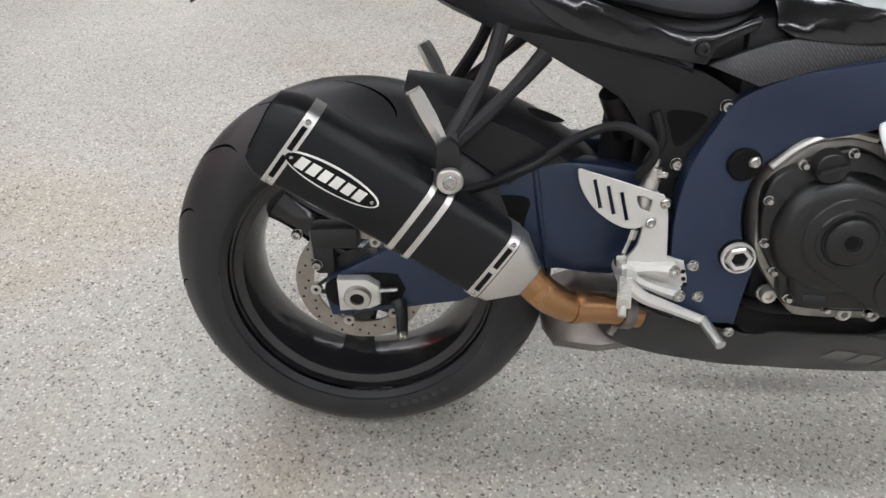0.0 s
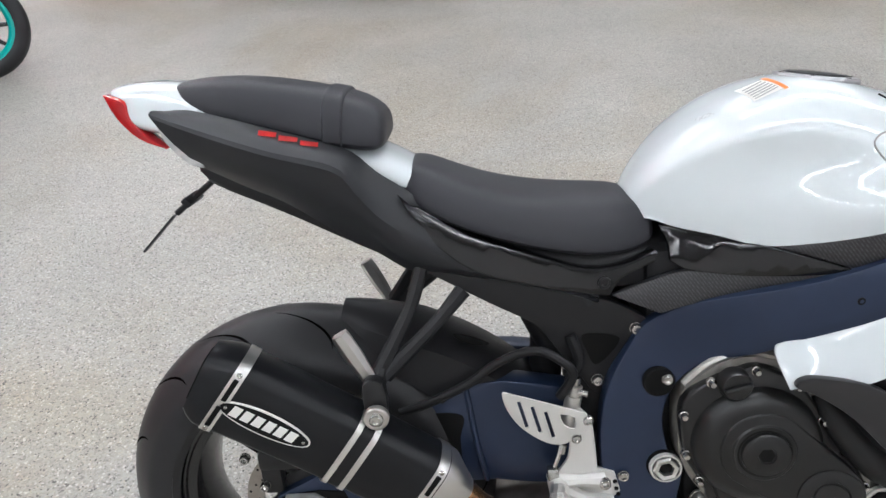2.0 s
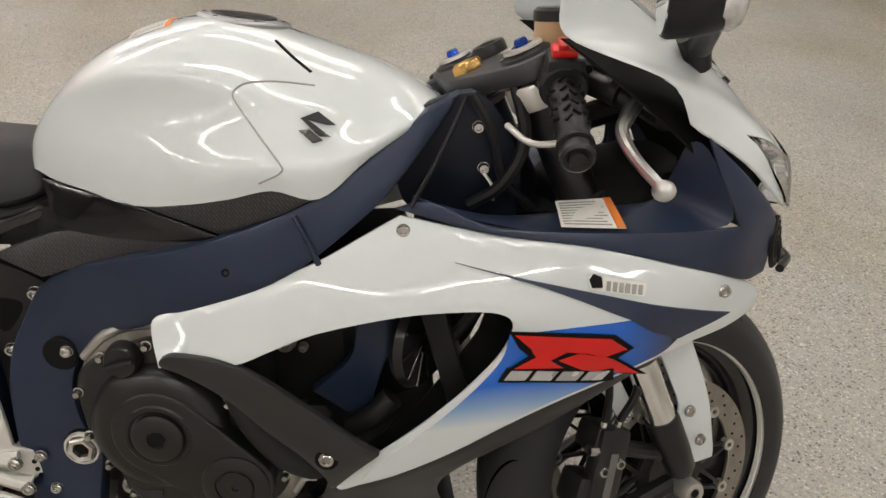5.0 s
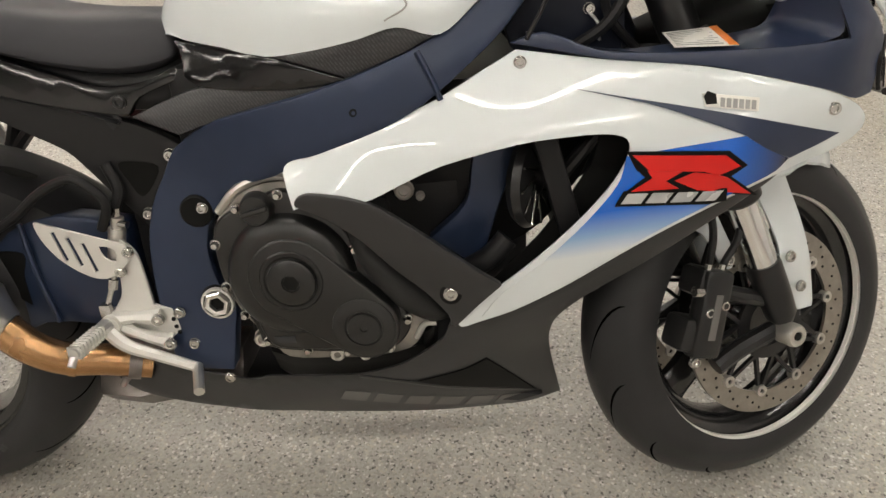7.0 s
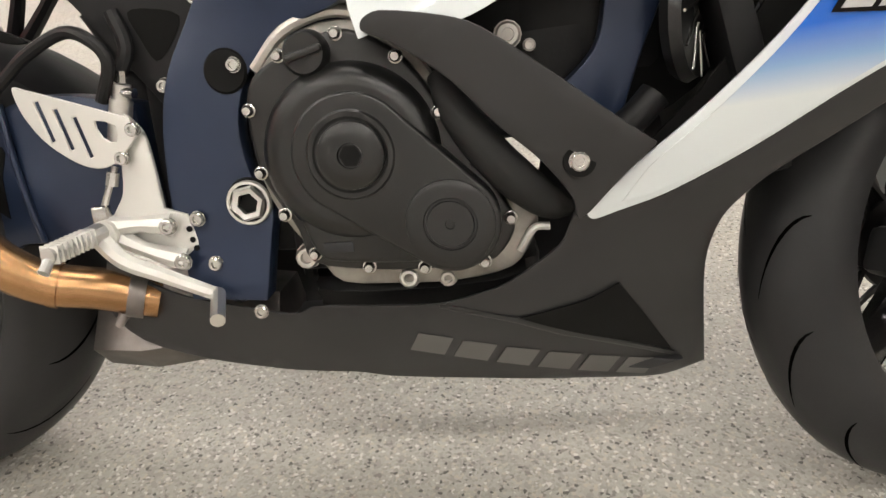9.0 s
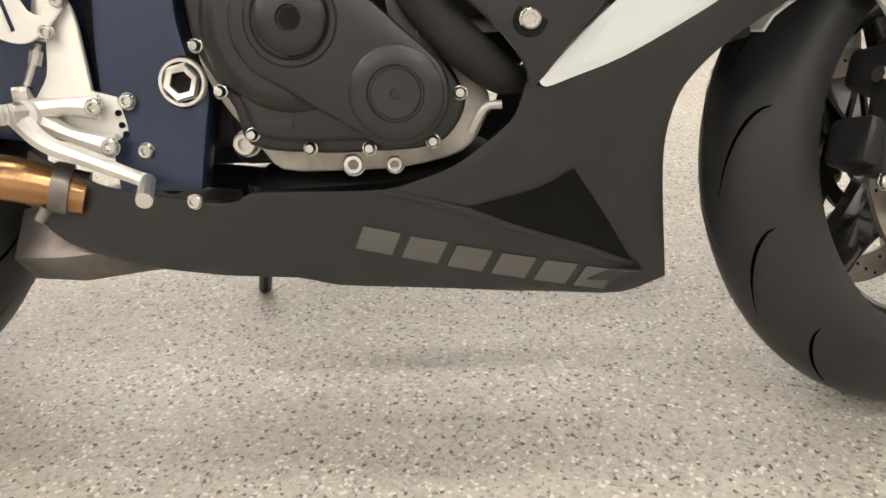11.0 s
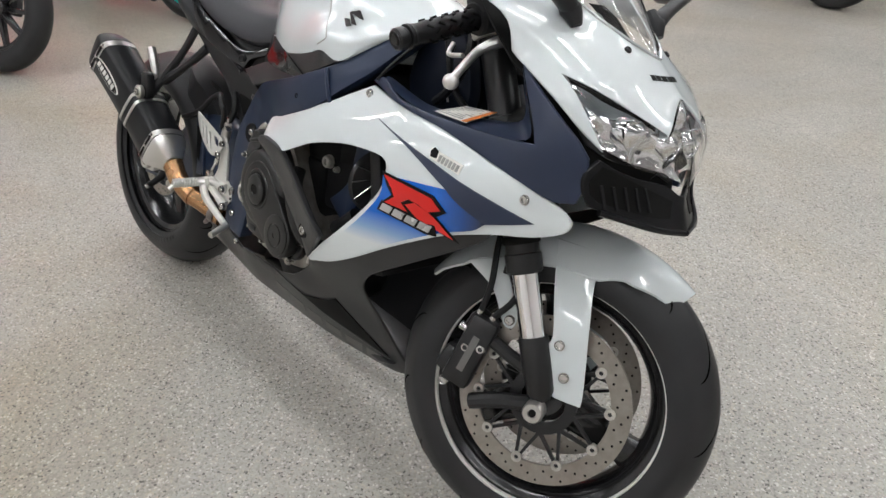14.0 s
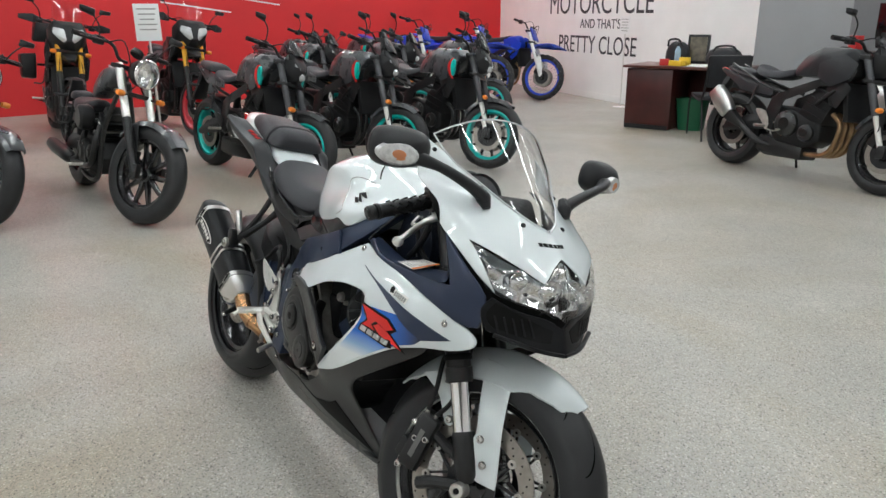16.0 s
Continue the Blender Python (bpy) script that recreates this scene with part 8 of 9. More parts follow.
        H("tank", [(0.52, 0.07, 0.86), (0.56, 0.12, 0.80), (0.62, 0.10, 0.96), (0.74, 0.09, 1.035), (0.78, 0.165, 0.97), (0.95, 0.165, 0.95), (1.00, 0.10, 1.03), (1.06, 0.06, 0.97), (1.0, 0.16, 0.82), (0.7, 0.15, 0.80)], body_m, 0, base.get("tank_label", "dark grey creased tank"), 0.014)
        P("filler_cap", lathe([(0, 0.012), (0.036, 0.010), (0.04, 0.0)], 20), BLACKA, "", Matrix.Translation((0.86, 0, 1.035)) @ Matrix.Rotation(radians(90), 4, "X"))
        for s in (-1, 1):
            H("tank_wing", [(0.78, 0.155, 0.95), (1.00, 0.165, 0.985), (1.14, 0.19, 0.92), (1.10, 0.205, 0.80), (0.94, 0.195, 0.73), (0.80, 0.17, 0.80), (1.06, 0.14, 0.85)], base.get("wing", DARKG), s, bevel=0.010)
            H("wing_lower", [(0.90, 0.17, 0.74), (1.06, 0.185, 0.79), (1.11, 0.17, 0.74), (1.02, 0.165, 0.58), (0.94, 0.15, 0.60), (1.0, 0.12, 0.7)], MATT, s)
            if base.get("accent"):
                P("accent_red", plate(curve([(1.085, 0.945), (1.035, 0.90), (1.035, 0.83), (1.090, 0.765), (1.060, 0.835), (1.062, 0.890)], 3), s * 0.19, s * 0.212, 0.0008), RED, "red crescent")
                P("accent_teal", plate(curve([(1.092, 0.935), (1.066, 0.895), (1.064, 0.840), (1.092, 0.790), (1.110, 0.840), (1.112, 0.90)], 3), s * 0.185, s * 0.209, 0.0008), TEAL, "teal crescent")
            H("tail_panel", [(0.40, 0.125, 0.79), (0.40, 0.125, 0.72), (0.10, 0.11, 0.82), (-0.24, 0.05, 0.93), (-0.26, 0.05, 0.90), (0.05, 0.11, 0.75), (0.2, 0.08, 0.78)], base.get("wing", DARKG), s)
        P("seat", fine(body([(0.14, 0.79, 0.90, 0.125, 0.10), (0.26, 0.76, 0.83, 0.13, 0.11), (0.40, 0.75, 0.825, 0.115, 0.09), (0.54, 0.79, 0.875, 0.07, 0.06)]), 1), SEAT)
        P("pillion_seat", fine(body([(-0.22, 0.92, 0.955, 0.05, 0.045), (-0.06, 0.87, 0.945, 0.10, 0.08), (0.10, 0.85, 0.93, 0.115, 0.09), (0.14, 0.84, 0.89, 0.10, 0.08)]), 1), SEAT)
        H("tail_lamp", [(-0.25, 0.045, 0.93), (-0.27, 0.04, 0.91), (-0.25, 0.045, 0.895), (-0.22, 0.05, 0.91)], REDL, bevel=0.004)
        H("rear_hugger", [(0.30, 0.09, 0.60), (0.22, 0.10, 0.645), (-0.02, 0.08, 0.665), (-0.06, 0.06, 0.655), (0.22, 0.10, 0.62)], MATT)
        if tour:
            for s in (-1, 1) if base.get("boxes") else ():
                H("pannier", [(-0.32, 0.20, 0.84), (-0.30, 0.36, 0.82), (0.12, 0.36, 0.84), (0.14, 0.20, 0.86), (-0.28, 0.20, 0.54), (-0.25, 0.34, 0.55), (0.10, 0.34, 0.58), (0.10, 0.20, 0.57)], MATT, s, "black hard pannier", 0.025)
            if base.get("boxes"):
                H("top_case", [(-0.46, 0.20, 0.98), (-0.10, 0.22, 0.98), (-0.08, 0.18, 1.20), (-0.42, 0.18, 1.22), (-0.48, 0.16, 1.10)], MATT, 0, "black hard top case", 0.03)
    if not dirt:
        ph = H("plate_holder", [(-0.20, 0.04, 0.86), (-0.15, 0.04, 0.84), (-0.30, 0.07, 0.58), (-0.31, 0.07, 0.60)], MATT)
        H("reflector", [(-0.305, 0.03, 0.585), (-0.318, 0.03, 0.57), (-0.315, 0.03, 0.55), (-0.300, 0.03, 0.56)], REDL, bevel=0.002, parent=ph)
    # engine
    if cru:
        H("crankcase", [(0.44, 0.11, 0.50), (0.40, 0.12, 0.34), (0.52, 0.13, 0.22), (0.86, 0.12, 0.22), (0.92, 0.10, 0.34), (0.82, 0.11, 0.48)], BLOCK, bevel=0.02)
        for tilt, x0 in ((-30, 0.60), (30, 0.74)):
            mm = Matrix.Translation((x0, 0, 0.44)) @ Matrix.Rotation(radians(tilt), 4, "Y")
            cy = P("cylinder", boxes(((0, 0, 0.13), (0.11, 0.12, 0.24)), bevel=0.02), BLOCK, "finned black cylinder", mm)
            for i in range(8):
                P("fin", boxes(((0, 0, 0.05 + 0.024 * i), (0.155, 0.165, 0.007)), bevel=0.002), BLOCK if i % 4 else ALU, "", mm, cy)
            H("head_cover", [(-0.06, 0.06, 0.24), (0.06, 0.06, 0.24), (0.05, 0.05, 0.29), (-0.05, 0.05, 0.29)], COVER, mm=mm)
        P("air_filter", lathe([(0, -0.20), (0.07, -0.20), (0.09, -0.185), (0.095, -0.13), (0.08, -0.10)], 24), BLACKA, "round black air filter", Matrix.Translation((0.67, 0, 0.62)))
    else:
        H("crankcase", [(0.42, 0.11, 0.56), (0.40, 0.12, 0.40), (0.50, 0.13, 0.27), (0.78, 0.13, 0.25), (0.90, 0.11, 0.32), (0.90, 0.13, 0.45), (0.62, 0.14, 0.54)], BLOCK, bevel=0.02)
        H("cylinder", [(0.66, 0.13, 0.50), (0.90, 0.14, 0.44), (0.99, 0.14, 0.66), (0.80, 0.13, 0.74)], BLOCK, 0, "black cylinder block", 0.015)
        H("head_cover", [(0.79, 0.12, 0.73), (0.98, 0.13, 0.66), (1.00, 0.12, 0.72), (0.84, 0.10, 0.79)], COVER, bevel=0.012)
        for i in range(4):
            for s in (-1, 1):
                P("block_rib", boxes((Vector((0.80 + 0.028 * i, s * 0.142, 0.52 + 0.055 * i)), (0.19, 0.014, 0.008), Matrix.Rotation(radians(18), 3, "Y").to_4x4()), bevel=0.002), BLOCK)
        H("radiator", [(1.02, 0.15, 0.78), (1.06, 0.15, 0.77), (1.12, 0.14, 0.50), (1.08, 0.14, 0.49)], BLOCK, bevel=0.004)
        for s in (-1, 1):
            P("coolant_hose", pipe([(1.03, s * 0.13, 0.74), (0.96, s * 0.17, 0.70), (0.84, s * 0.16, 0.60)], 0.015, 8), HOSE)
    for s in (-1, 1):
        cv = P("engine_cover", lathe([(0, s * 0.178), (0.05, s * 0.178), (0.06, s * 0.170), (0.085, s * 0.168), (0.102, s * 0.155), (0.106, s * 0.12)], 28), COVER, "", Matrix.Translation((0.60, 0, 0.42 if not cru else 0.36)))
        for i in range(8):
            bolt(cv, 0.60 + 0.094 * math.cos(i * 0.785), s * 0.166, (0.42 if not cru else 0.36) + 0.094 * math.sin(i * 0.785), 0.006, 0.006, STEEL, axis=(0, s, 0), name="cover_bolt")
        P("alternator_cover", lathe([(0, s * 0.172), (0.030, s * 0.172), (0.034, s * 0.165), (0.055, s * 0.160), (0.066, s * 0.150), (0.068, s * 0.12)], 24), base.get("cover2", COVER), "", Matrix.Translation((0.79, 0, 0.37)))
        if not cru:
            H("frame_beam", [(1.06, 0.07, 0.90), (1.04, 0.09, 0.78), (0.82, 0.16, 0.80), (0.80, 0.16, 0.72), (1.0, 0.11, 0.84)], base.get("frame", BLACKA), s, bevel=0.008)
            H("frame_spar", [(0.84, 0.165, 0.80), (0.84, 0.165, 0.72), (0.56, 0.15, 0.70), (0.50, 0.15, 0.58), (0.8, 0.14, 0.76)], base.get("frame", BLACKA), s, bevel=0.008)
            H("pivot_plate", [(0.58, 0.155, 0.70), (0.42, 0.15, 0.62), (0.36, 0.15, 0.40), (0.46, 0.15, 0.32), (0.52, 0.155, 0.50), (0.45, 0.12, 0.5)], base.get("frame", BLACKA), s, bevel=0.008)
        else:
            P("frame_tube", pipe([hd + Vector((-0.04, s * 0.02, -0.06)), (0.98, s * 0.10, 0.56), (0.92, s * 0.13, 0.22), (0.60, s * 0.14, 0.19), (0.36, s * 0.12, 0.30), (0.34, s * 0.11, 0.60)], 0.017, 8), BLACKA)
        P("subframe_rail", pipe([(0.50, s * 0.12, 0.66), (0.25, s * 0.11, 0.72 if not cru else 0.64), (-0.12, s * 0.07, 0.86 if not cru else 0.66)], 0.014, 8), BLACKA)
        H("swingarm", [(0.46, 0.13, 0.46), (0.46, 0.13, 0.36), (0.44, 0.08, 0.41), (-0.02, 0.14, rr + 0.035), (-0.06, 0.14, rr), (-0.02, 0.14, rr - 0.03), (0.0, 0.115, rr), (0.20, 0.13, 0.46)], base.get("arm", BLACKA), s, bevel=0.008)
        px_, pz_ = (0.42, 0.38) if not cru else (0.72, 0.28)
        P("foot_peg", rod((px_, s * 0.16, pz_), (px_ - 0.01, s * 0.28, pz_), 0.012, 8), ALU)
        P("heel_plate", plate(curve([(px_ - 0.12, pz_ + 0.13), (px_ - 0.02, pz_ + 0.12), (px_ + 0.03, pz_ + 0.02), (px_ + 0.01, pz_ - 0.03), (px_ - 0.03, pz_ + 0.02), (px_ - 0.09, pz_ + 0.08)], 2), s * 0.16, s * 0.168, 0.002), base.get("plate", BLACKA))
        P("pedal", pipe([(px_ + 0.02, s * 0.175, pz_ - 0.02), (px_ + 0.10, s * 0.18, pz_ - 0.03), (px_ + 0.17, s * 0.19, pz_ - 0.01), (px_ + 0.17, s * 0.24, pz_ - 0.01)], 0.006, 6), base.get("plate", BLACKA))
        P("passenger_peg", pipe([(0.22, s * 0.12, 0.70), (0.20, s * 0.15, 0.54), (0.19, s * 0.24, 0.53)], 0.009, 8), BLACKA)
    # exhaust
    if cru:
        for x0, z0 in ((0.90, 0.58), (0.56, 0.56)):
            P("header_pipe", pipe([(x0, -0.10, z0), (x0 + 0.05, -0.15, z0 - 0.10), (x0 - 0.02, -0.165, 0.32), (x0 - 0.20, -0.17, 0.27), (0.34, -0.175, 0.27)], 0.021, 10), base.get("header", HEADER))
        P("muffler", pipe([(0.36, -0.175, 0.27), (0.28, -0.185, 0.28), (0.0, -0.20, 0.31), (-0.14, -0.205, 0.325)], 0.05, 18, [0.026, 0.052, 0.056, 0.05]), base.get("can", ALU), "black exhaust silencer")
        P("muffler_tip", pipe([(-0.13, -0.205, 0.324), (-0.20, -0.207, 0.332)], 0.03, 16, [0.036, 0.034]), STEEL, "steel tail pipe")
    else:
        for i in range(4 if not dirt else 1):
            y = -0.10 + 0.066 * i if not dirt else -0.06
            P("header_pipe", pipe([(0.96, y, 0.54), (1.04, y, 0.46), (1.02, y, 0.30), (0.92, y * 0.8, 0.215), (0.70, y * 0.4, 0.20)], 0.019, 10), base.get("header", HEADER))
        if not dirt:
            H("collector_box", [(0.76, 0.10, 0.25), (0.76, 0.10, 0.15), (0.36, 0.13, 0.31), (0.34, 0.13, 0.18), (0.40, 0.08, 0.14)], BLACKA, bevel=0.012)
        if base.get("muffler", True):
            P("link_pipe", pipe([(0.46, -0.10, 0.23), (0.34, -0.15, 0.26), (0.20, -0.19, 0.36)], 0.026, 10), BLACKA)
            mu = H("muffler", [(0.06 + a * 0.04, y, 0.44 + a * 0.04) for a in (-1, 1) for y in (-0.245, -0.16)] + [(-0.13 + a * 0.045, y, 0.63 + a * 0.045) for a in (-1, 1) for y in (-0.25, -0.165)] + [(-0.035 + a * 0.058, y, 0.535 + a * 0.058) for a in (-1, 1) for y in (-0.235, -0.175)], base.get("can", ALU), 1, "short silver silencer", 0.012)
            H("muffler_cone", [(0.06 + a * 0.038, y, 0.44 + a * 0.038) for a in (-1, 1) for y in (-0.24, -0.165)] + [(0.21 + a * 0.02, y, 0.35 + a * 0.02) for a in (-1, 1) for y in (-0.215, -0.165)], BLACKA, 1, "black front cone", 0.008, parent=mu)
    P("rear_shock", rod((0.36, 0.03, 0.66), (0.28, 0.03, 0.42), 0.03, 12), base.get("shock", BLACKA))
    P("sprocket", lathe([(0.04, 0.095), (0.095, 0.095), (0.10, 0.098), (0.095, 0.101), (0.04, 0.101)], 30, closed=True), ALU, "", Matrix.Translation((0, 0, rr)))
    P("chain", plate([(0.0, rr + 0.10), (0.50, 0.44), (0.50, 0.425), (0.0, rr + 0.085)], 0.092, 0.104, 0.001), BLOCK)
    P("chain_guard", plate(curve([(0.0, 0.45), (0.40, 0.50), (0.40, 0.465), (0.0, 0.42)], 2), 0.11, 0.118, 0.002), MATT)
    for o in b.children:
        if o.name.split(".")[0] in ("tail_panel", "pillion_seat", "tail_lamp", "plate_holder", "tail_indicator") and base.get("tail"):
            o.data.transform(Matrix.Translation((0, 0, base["tail"])))
    P("side_stand", pipe([(0.50, 0.13, 0.28), (0.47, 0.24, 0.14), (0.44, 0.315, 0.045)], 0.011, 8), BLACKA)
    return b


def at(x, y, heading, size=1.0):
    return Matrix.Translation((x, y, 0)) @ Matrix.Rotation(radians(heading), 4, "Z") @ Matrix.Diagonal((size, size, size, 1))


def parked(x, y, heading, size=1.0, lean=-7.0):
    return at(x, y, heading, size) @ Matrix.Rotation(radians(lean), 4, "X")


naked_opts = dict(rim=TEAL, spokes=10, body=DARKG, accent=True, muffler=False, header=BLACKA)
n1 = hall_bike("naked_motorcycle", "dark grey naked motorcycle with bright teal rims", at(-4.11, 1.15, 10), "naked", naked_opts, steer=24)
copy_thing(n1, parked(-4.10, 2.02, 10))
copy_thing(n1, parked(-3.86, 2.87, 10))
for x, y in ((-6.05, 2.45), (-5.75, 3.32), (-5.60, 4.22), (-7.60, 3.0), (-7.45, 3.95)):
    copy_thing(n1, parked(x, y, 10))
road = hall_bike("roadster_motorcycle", "matt dark grey roadster with a short silver silencer", at(-1.27, 5.07, -9, 1.03), "naked", dict(rim=RIM, spokes=5, body=GREYP, wing=GREYP, can=BRUSH, plate=ALU, tail=-0.10), wb=1.40, steer=4)
c1 = hall_bike("cruiser_motorcycle", "black cruiser with a round headlamp and cast wheels", at(-3.93, 0.0, 4), "cruiser", dict(rim=RIM, spokes=10, body=DARKG, top=0.965, rake=28, fork=BRUSH, fork2=BLACKA, can=BLACKA, header=BLACKA), wb=1.57, steer=26)
copy_thing(c1, parked(-4.48, -0.91, 5))
hall_bike("touring_motorcycle", "black adventure tourer with gold forks and panniers", at(-7.62, 0.30, -2, 1.06), "tourer", dict(rim=RIM, wire=True, spokes=20, body=MATT, top=1.06, fork=YELLOW, fork2=BLACKA, boxes=True, header=BLACKA, muffler=False), wb=1.50, steer=10)
hall_bike("adventure_motorcycle", "black adventure motorcycle with red wire wheels", at(-7.45, 1.48, 2, 1.06), "tourer", dict(rim=REDRIM, wire=True, spokes=20, body=MATT, top=1.06, fork=YELLOW, fork2=BLACKA, header=BLACKA, muffler=False), wb=1.50, steer=14)
d1 = hall_bike("dirt_motorcycle", "royal blue motocross motorcycle with knobbly tyres", at(-7.68, 6.98, 7, 1.04), "dirt", dict(rim=BLUEP, wire=True, spokes=28, body=BLUEP, top=0.98, rake=26, fork=WHITEP, fork2=SATIN, muffler=False), wb=1.47, steer=22, lean=-3)
copy_thing(d1, parked(-7.90, 6.05, 7, 1.04, -3))
copy_thing(d1, parked(-8.06, 5.08, 7, 1.04, -3))
copy_thing(road, parked(4.105, 4.294, -20))
copy_thing(road, parked(-0.451, 6.298, -8))


# ---- lettering and stripes on the walls ----
CHERRY = mk("dark_cherry_laminate", (0.050, 0.010, 0.009), 0.35, var=0.25, scale=5, bump=0.05)
CHERRYT = mk("cherry_desk_top", (0.085, 0.022, 0.016), 0.30, var=0.2, scale=6)
GREENB = mk("green_plastic_bin", (0.012, 0.10, 0.045), 0.45, var=0.08)
YELLOWB = mk("yellow_card", (0.75, 0.50, 0.03), 0.5, var=0.05)
REDB = mk("red_card", (0.55, 0.03, 0.03), 0.5, var=0.05)
BAGM = mk("black_nylon", (0.010, 0.011, 0.014), 0.55, var=0.3, scale=25, bump=0.4, bscale=120)
PAPER = mk("white_paper", (0.80, 0.80, 0.80), 0.7, var=0.02)
LETTER = mk("dark_wall_lettering", (0.035, 0.035, 0.040), 0.6, var=0.08, scale=6)
STRIPE = mk("white_wall_stripe", (0.75, 0.75, 0.76), 0.6, var=0.03)
BOTTLE = mk("pale_blue_bottle", (0.30, 0.42, 0.55), 0.12, var=0.1, coat=0.5)


def letters(name, text, height, width, m, mat, label):
    """Flat raised lettering in the built-in font, stretched to a given height and width."""
    cu = bpy.data.curves.new("txt", "FONT")
    cu.body, cu.size, cu.extrude = text, 1.0, 0.01
    cu.resolution_u = 4
    ob = bpy.data.objects.new("txt", cu)
    scene.collection.objects.link(ob)
    me = bpy.data.meshes.new_from_object(ob.evaluated_get(bpy.context.evaluated_depsgraph_get()))
    bm = bmesh.new()
    bm.from_mesh(me)
    bpy.data.objects.remove(ob)
    bpy.data.curves.remove(cu)
    bpy.data.meshes.remove(me)
    x0, x1 = min(v.co.x for v in bm.verts), max(v.co.x for v in bm.verts)
    y0, y1 = min(v.co.y for v in bm.verts), max(v.co.y for v in bm.verts)
    for v in bm.verts:
        v.co = Vector(((v.co.x - x0) / (x1 - x0) * width, -0.002 + v.co.z * 0.2, (v.co.y - y0) / (y1 - y0) * height))
    ob = part(name, bm, mat, None, "", m, sharp=30)
    return tagged(ob, label, "lettering", "", "structure")


wd = Vector((COLUMN[0] - CORNER[0], COLUMN[1] - CORNER[1], 0))
WM = Matrix.Translation((CORNER[0], CORNER[1], 0)) @ Matrix.Rotation(math.atan2(wd.y, wd.x), 4, "Z")


def along_wall(x):
    return (x - CORNER[0]) / (COLUMN[0] - CORNER[0]) * wd.length


for text, xa, xb, z0, z1 in (("MOTORCYCLE", -7.35, -4.43, 1.332, 1.680), ("AND THAT'S", -6.34, -5.20, 1.108, 1.257), ("PRETTY CLOSE", -7.00, -4.77, 0.714, 0.990)):
    u0, u1 = along_wall(xa), along_wall(xb)
    letters("wall_lettering", text, z1 - z0, u1 - u0, WM @ Matrix.Translation((u0, 0, z0)), LETTER, "dark painted lettering on the white wall")
rd = Vector((CORNER[0] + 9.27, CORNER[1] + 1.27, 0))
RM = Matrix.Translation((-9.27, -1.27, 0)) @ Matrix.Rotation(math.atan2(rd.y, rd.x), 4, "Z")
for u, z, l, tilt in ((4.0, 1.47, 1.1, 8), (4.6, 1.62, 1.6, 8), (2.2, 1.75, 1.4, 8), (3.2, 2.0, 1.8, -12)):
    ob = part("wall_stripe", boxes(((0, -0.003, 0), (l, 0.004, 0.022))), STRIPE, m=RM @ Matrix.Translation((u, 0, z)) @ Matrix.Rotation(radians(tilt), 4, "Y"))
    tagged(ob, "thin white diagonal stripe on the red wall", "stripe", "", "structure")
tagged(part("baseboard", boxes(((wd.length / 2, -0.006, 0.05), (wd.length, 0.010, 0.10)), bevel=0.003), WALLW, m=WM), "low white baseboard along the white wall", "baseboard", "", "structure")

# ---- the desk and what is on it ----
DM = Matrix.Translation((-3.384, 5.992, 0)) @ Matrix.Rotation(math.atan2(0.17, 0.53), 4, "Z")
desk = thing("desk", "dark cherry laminate office desk with a closed end panel", "desk", "", DM)
part("pedestal", boxes(((0.28, 0.32, 0.355), (0.56, 0.62, 0.70)), bevel=0.003), CHERRY, desk, "dark cherry pedestal")
part("desktop", boxes(((0.66, 0.34, 0.732), (1.40, 0.76, 0.030)), bevel=0.004), CHERRYT, desk, "thin cherry desk top")
part("leg_panel", boxes(((1.30, 0.34, 0.357), (0.03, 0.62, 0.714)), bevel=0.002), CHERRY, desk)
part("modesty_panel", boxes(((0.92, 0.60, 0.50), (0.74, 0.02, 0.42)), bevel=0.002), CHERRY, desk)
part("kick_plate", boxes(((0.28, -0.004, 0.03), (0.54, 0.006, 0.05))), MATT, desk)


def on_desk(u, v, rz=0.0, z=0.747):
    return DM @ Matrix.Translation((u, v, z)) @ Matrix.Rotation(radians(rz), 4, "Z")


def bag(m, w, d, h, seed):
    rnd = random.Random(seed)
    t = thing("bag", "slumped black nylon gear bag on the desk", "bag", "bags on the desk", m)
    rings = []
    for z, k in ((0.0, 0.92), (0.06 * h / 0.2, 1.0), (0.5 * h, 0.96), (0.8 * h, 0.82), (0.96 * h, 0.55), (h, 0.25)):
        rings.append([(a * k * w + rnd.uniform(-0.012, 0.012), b * k * d + rnd.uniform(-0.012, 0.012), max(0, z + (rnd.uniform(-0.015, 0.015) if z else 0))) for a, b in circle(0, 0, 0.5, 18, 0.5)])
    part("body", fine(loft(rings), 1), BAGM, t)
    part("strap", pipe([(-0.3 * w, -0.1, h * 0.8), (-0.2 * w, -0.14, h * 1.08), (0.15 * w, -0.14, h * 1.10), (0.3 * w, -0.1, h * 0.8)], 0.012, 8), BAGM, t, "black webbing strap")


bag(on_desk(0.42, 0.50), 0.30, 0.26, 0.26, 2)
bag(on_desk(0.98, 0.48, 20), 0.44, 0.30, 0.20, 5)
pic = thing("picture_frame", "dark framed picture standing on the desk", "picture", "", on_desk(0.62, 0.62, 6) @ Matrix.Rotation(radians(-8), 4, "X"))
part("frame", boxes(((0, 0, 0.17), (0.26, 0.016, 0.34)), bevel=0.004), MATT, pic)
part("print", boxes(((0, -0.010, 0.17), (0.20, 0.003, 0.28))), mk("dull_print", (0.09, 0.075, 0.05), 0.4, var=0.6, scale=14), pic, "dull brown printed picture")
bo = thing("water_bottle", "clear bluish water bottle with a dark cap", "bottle", "", on_desk(0.50, 0.28))
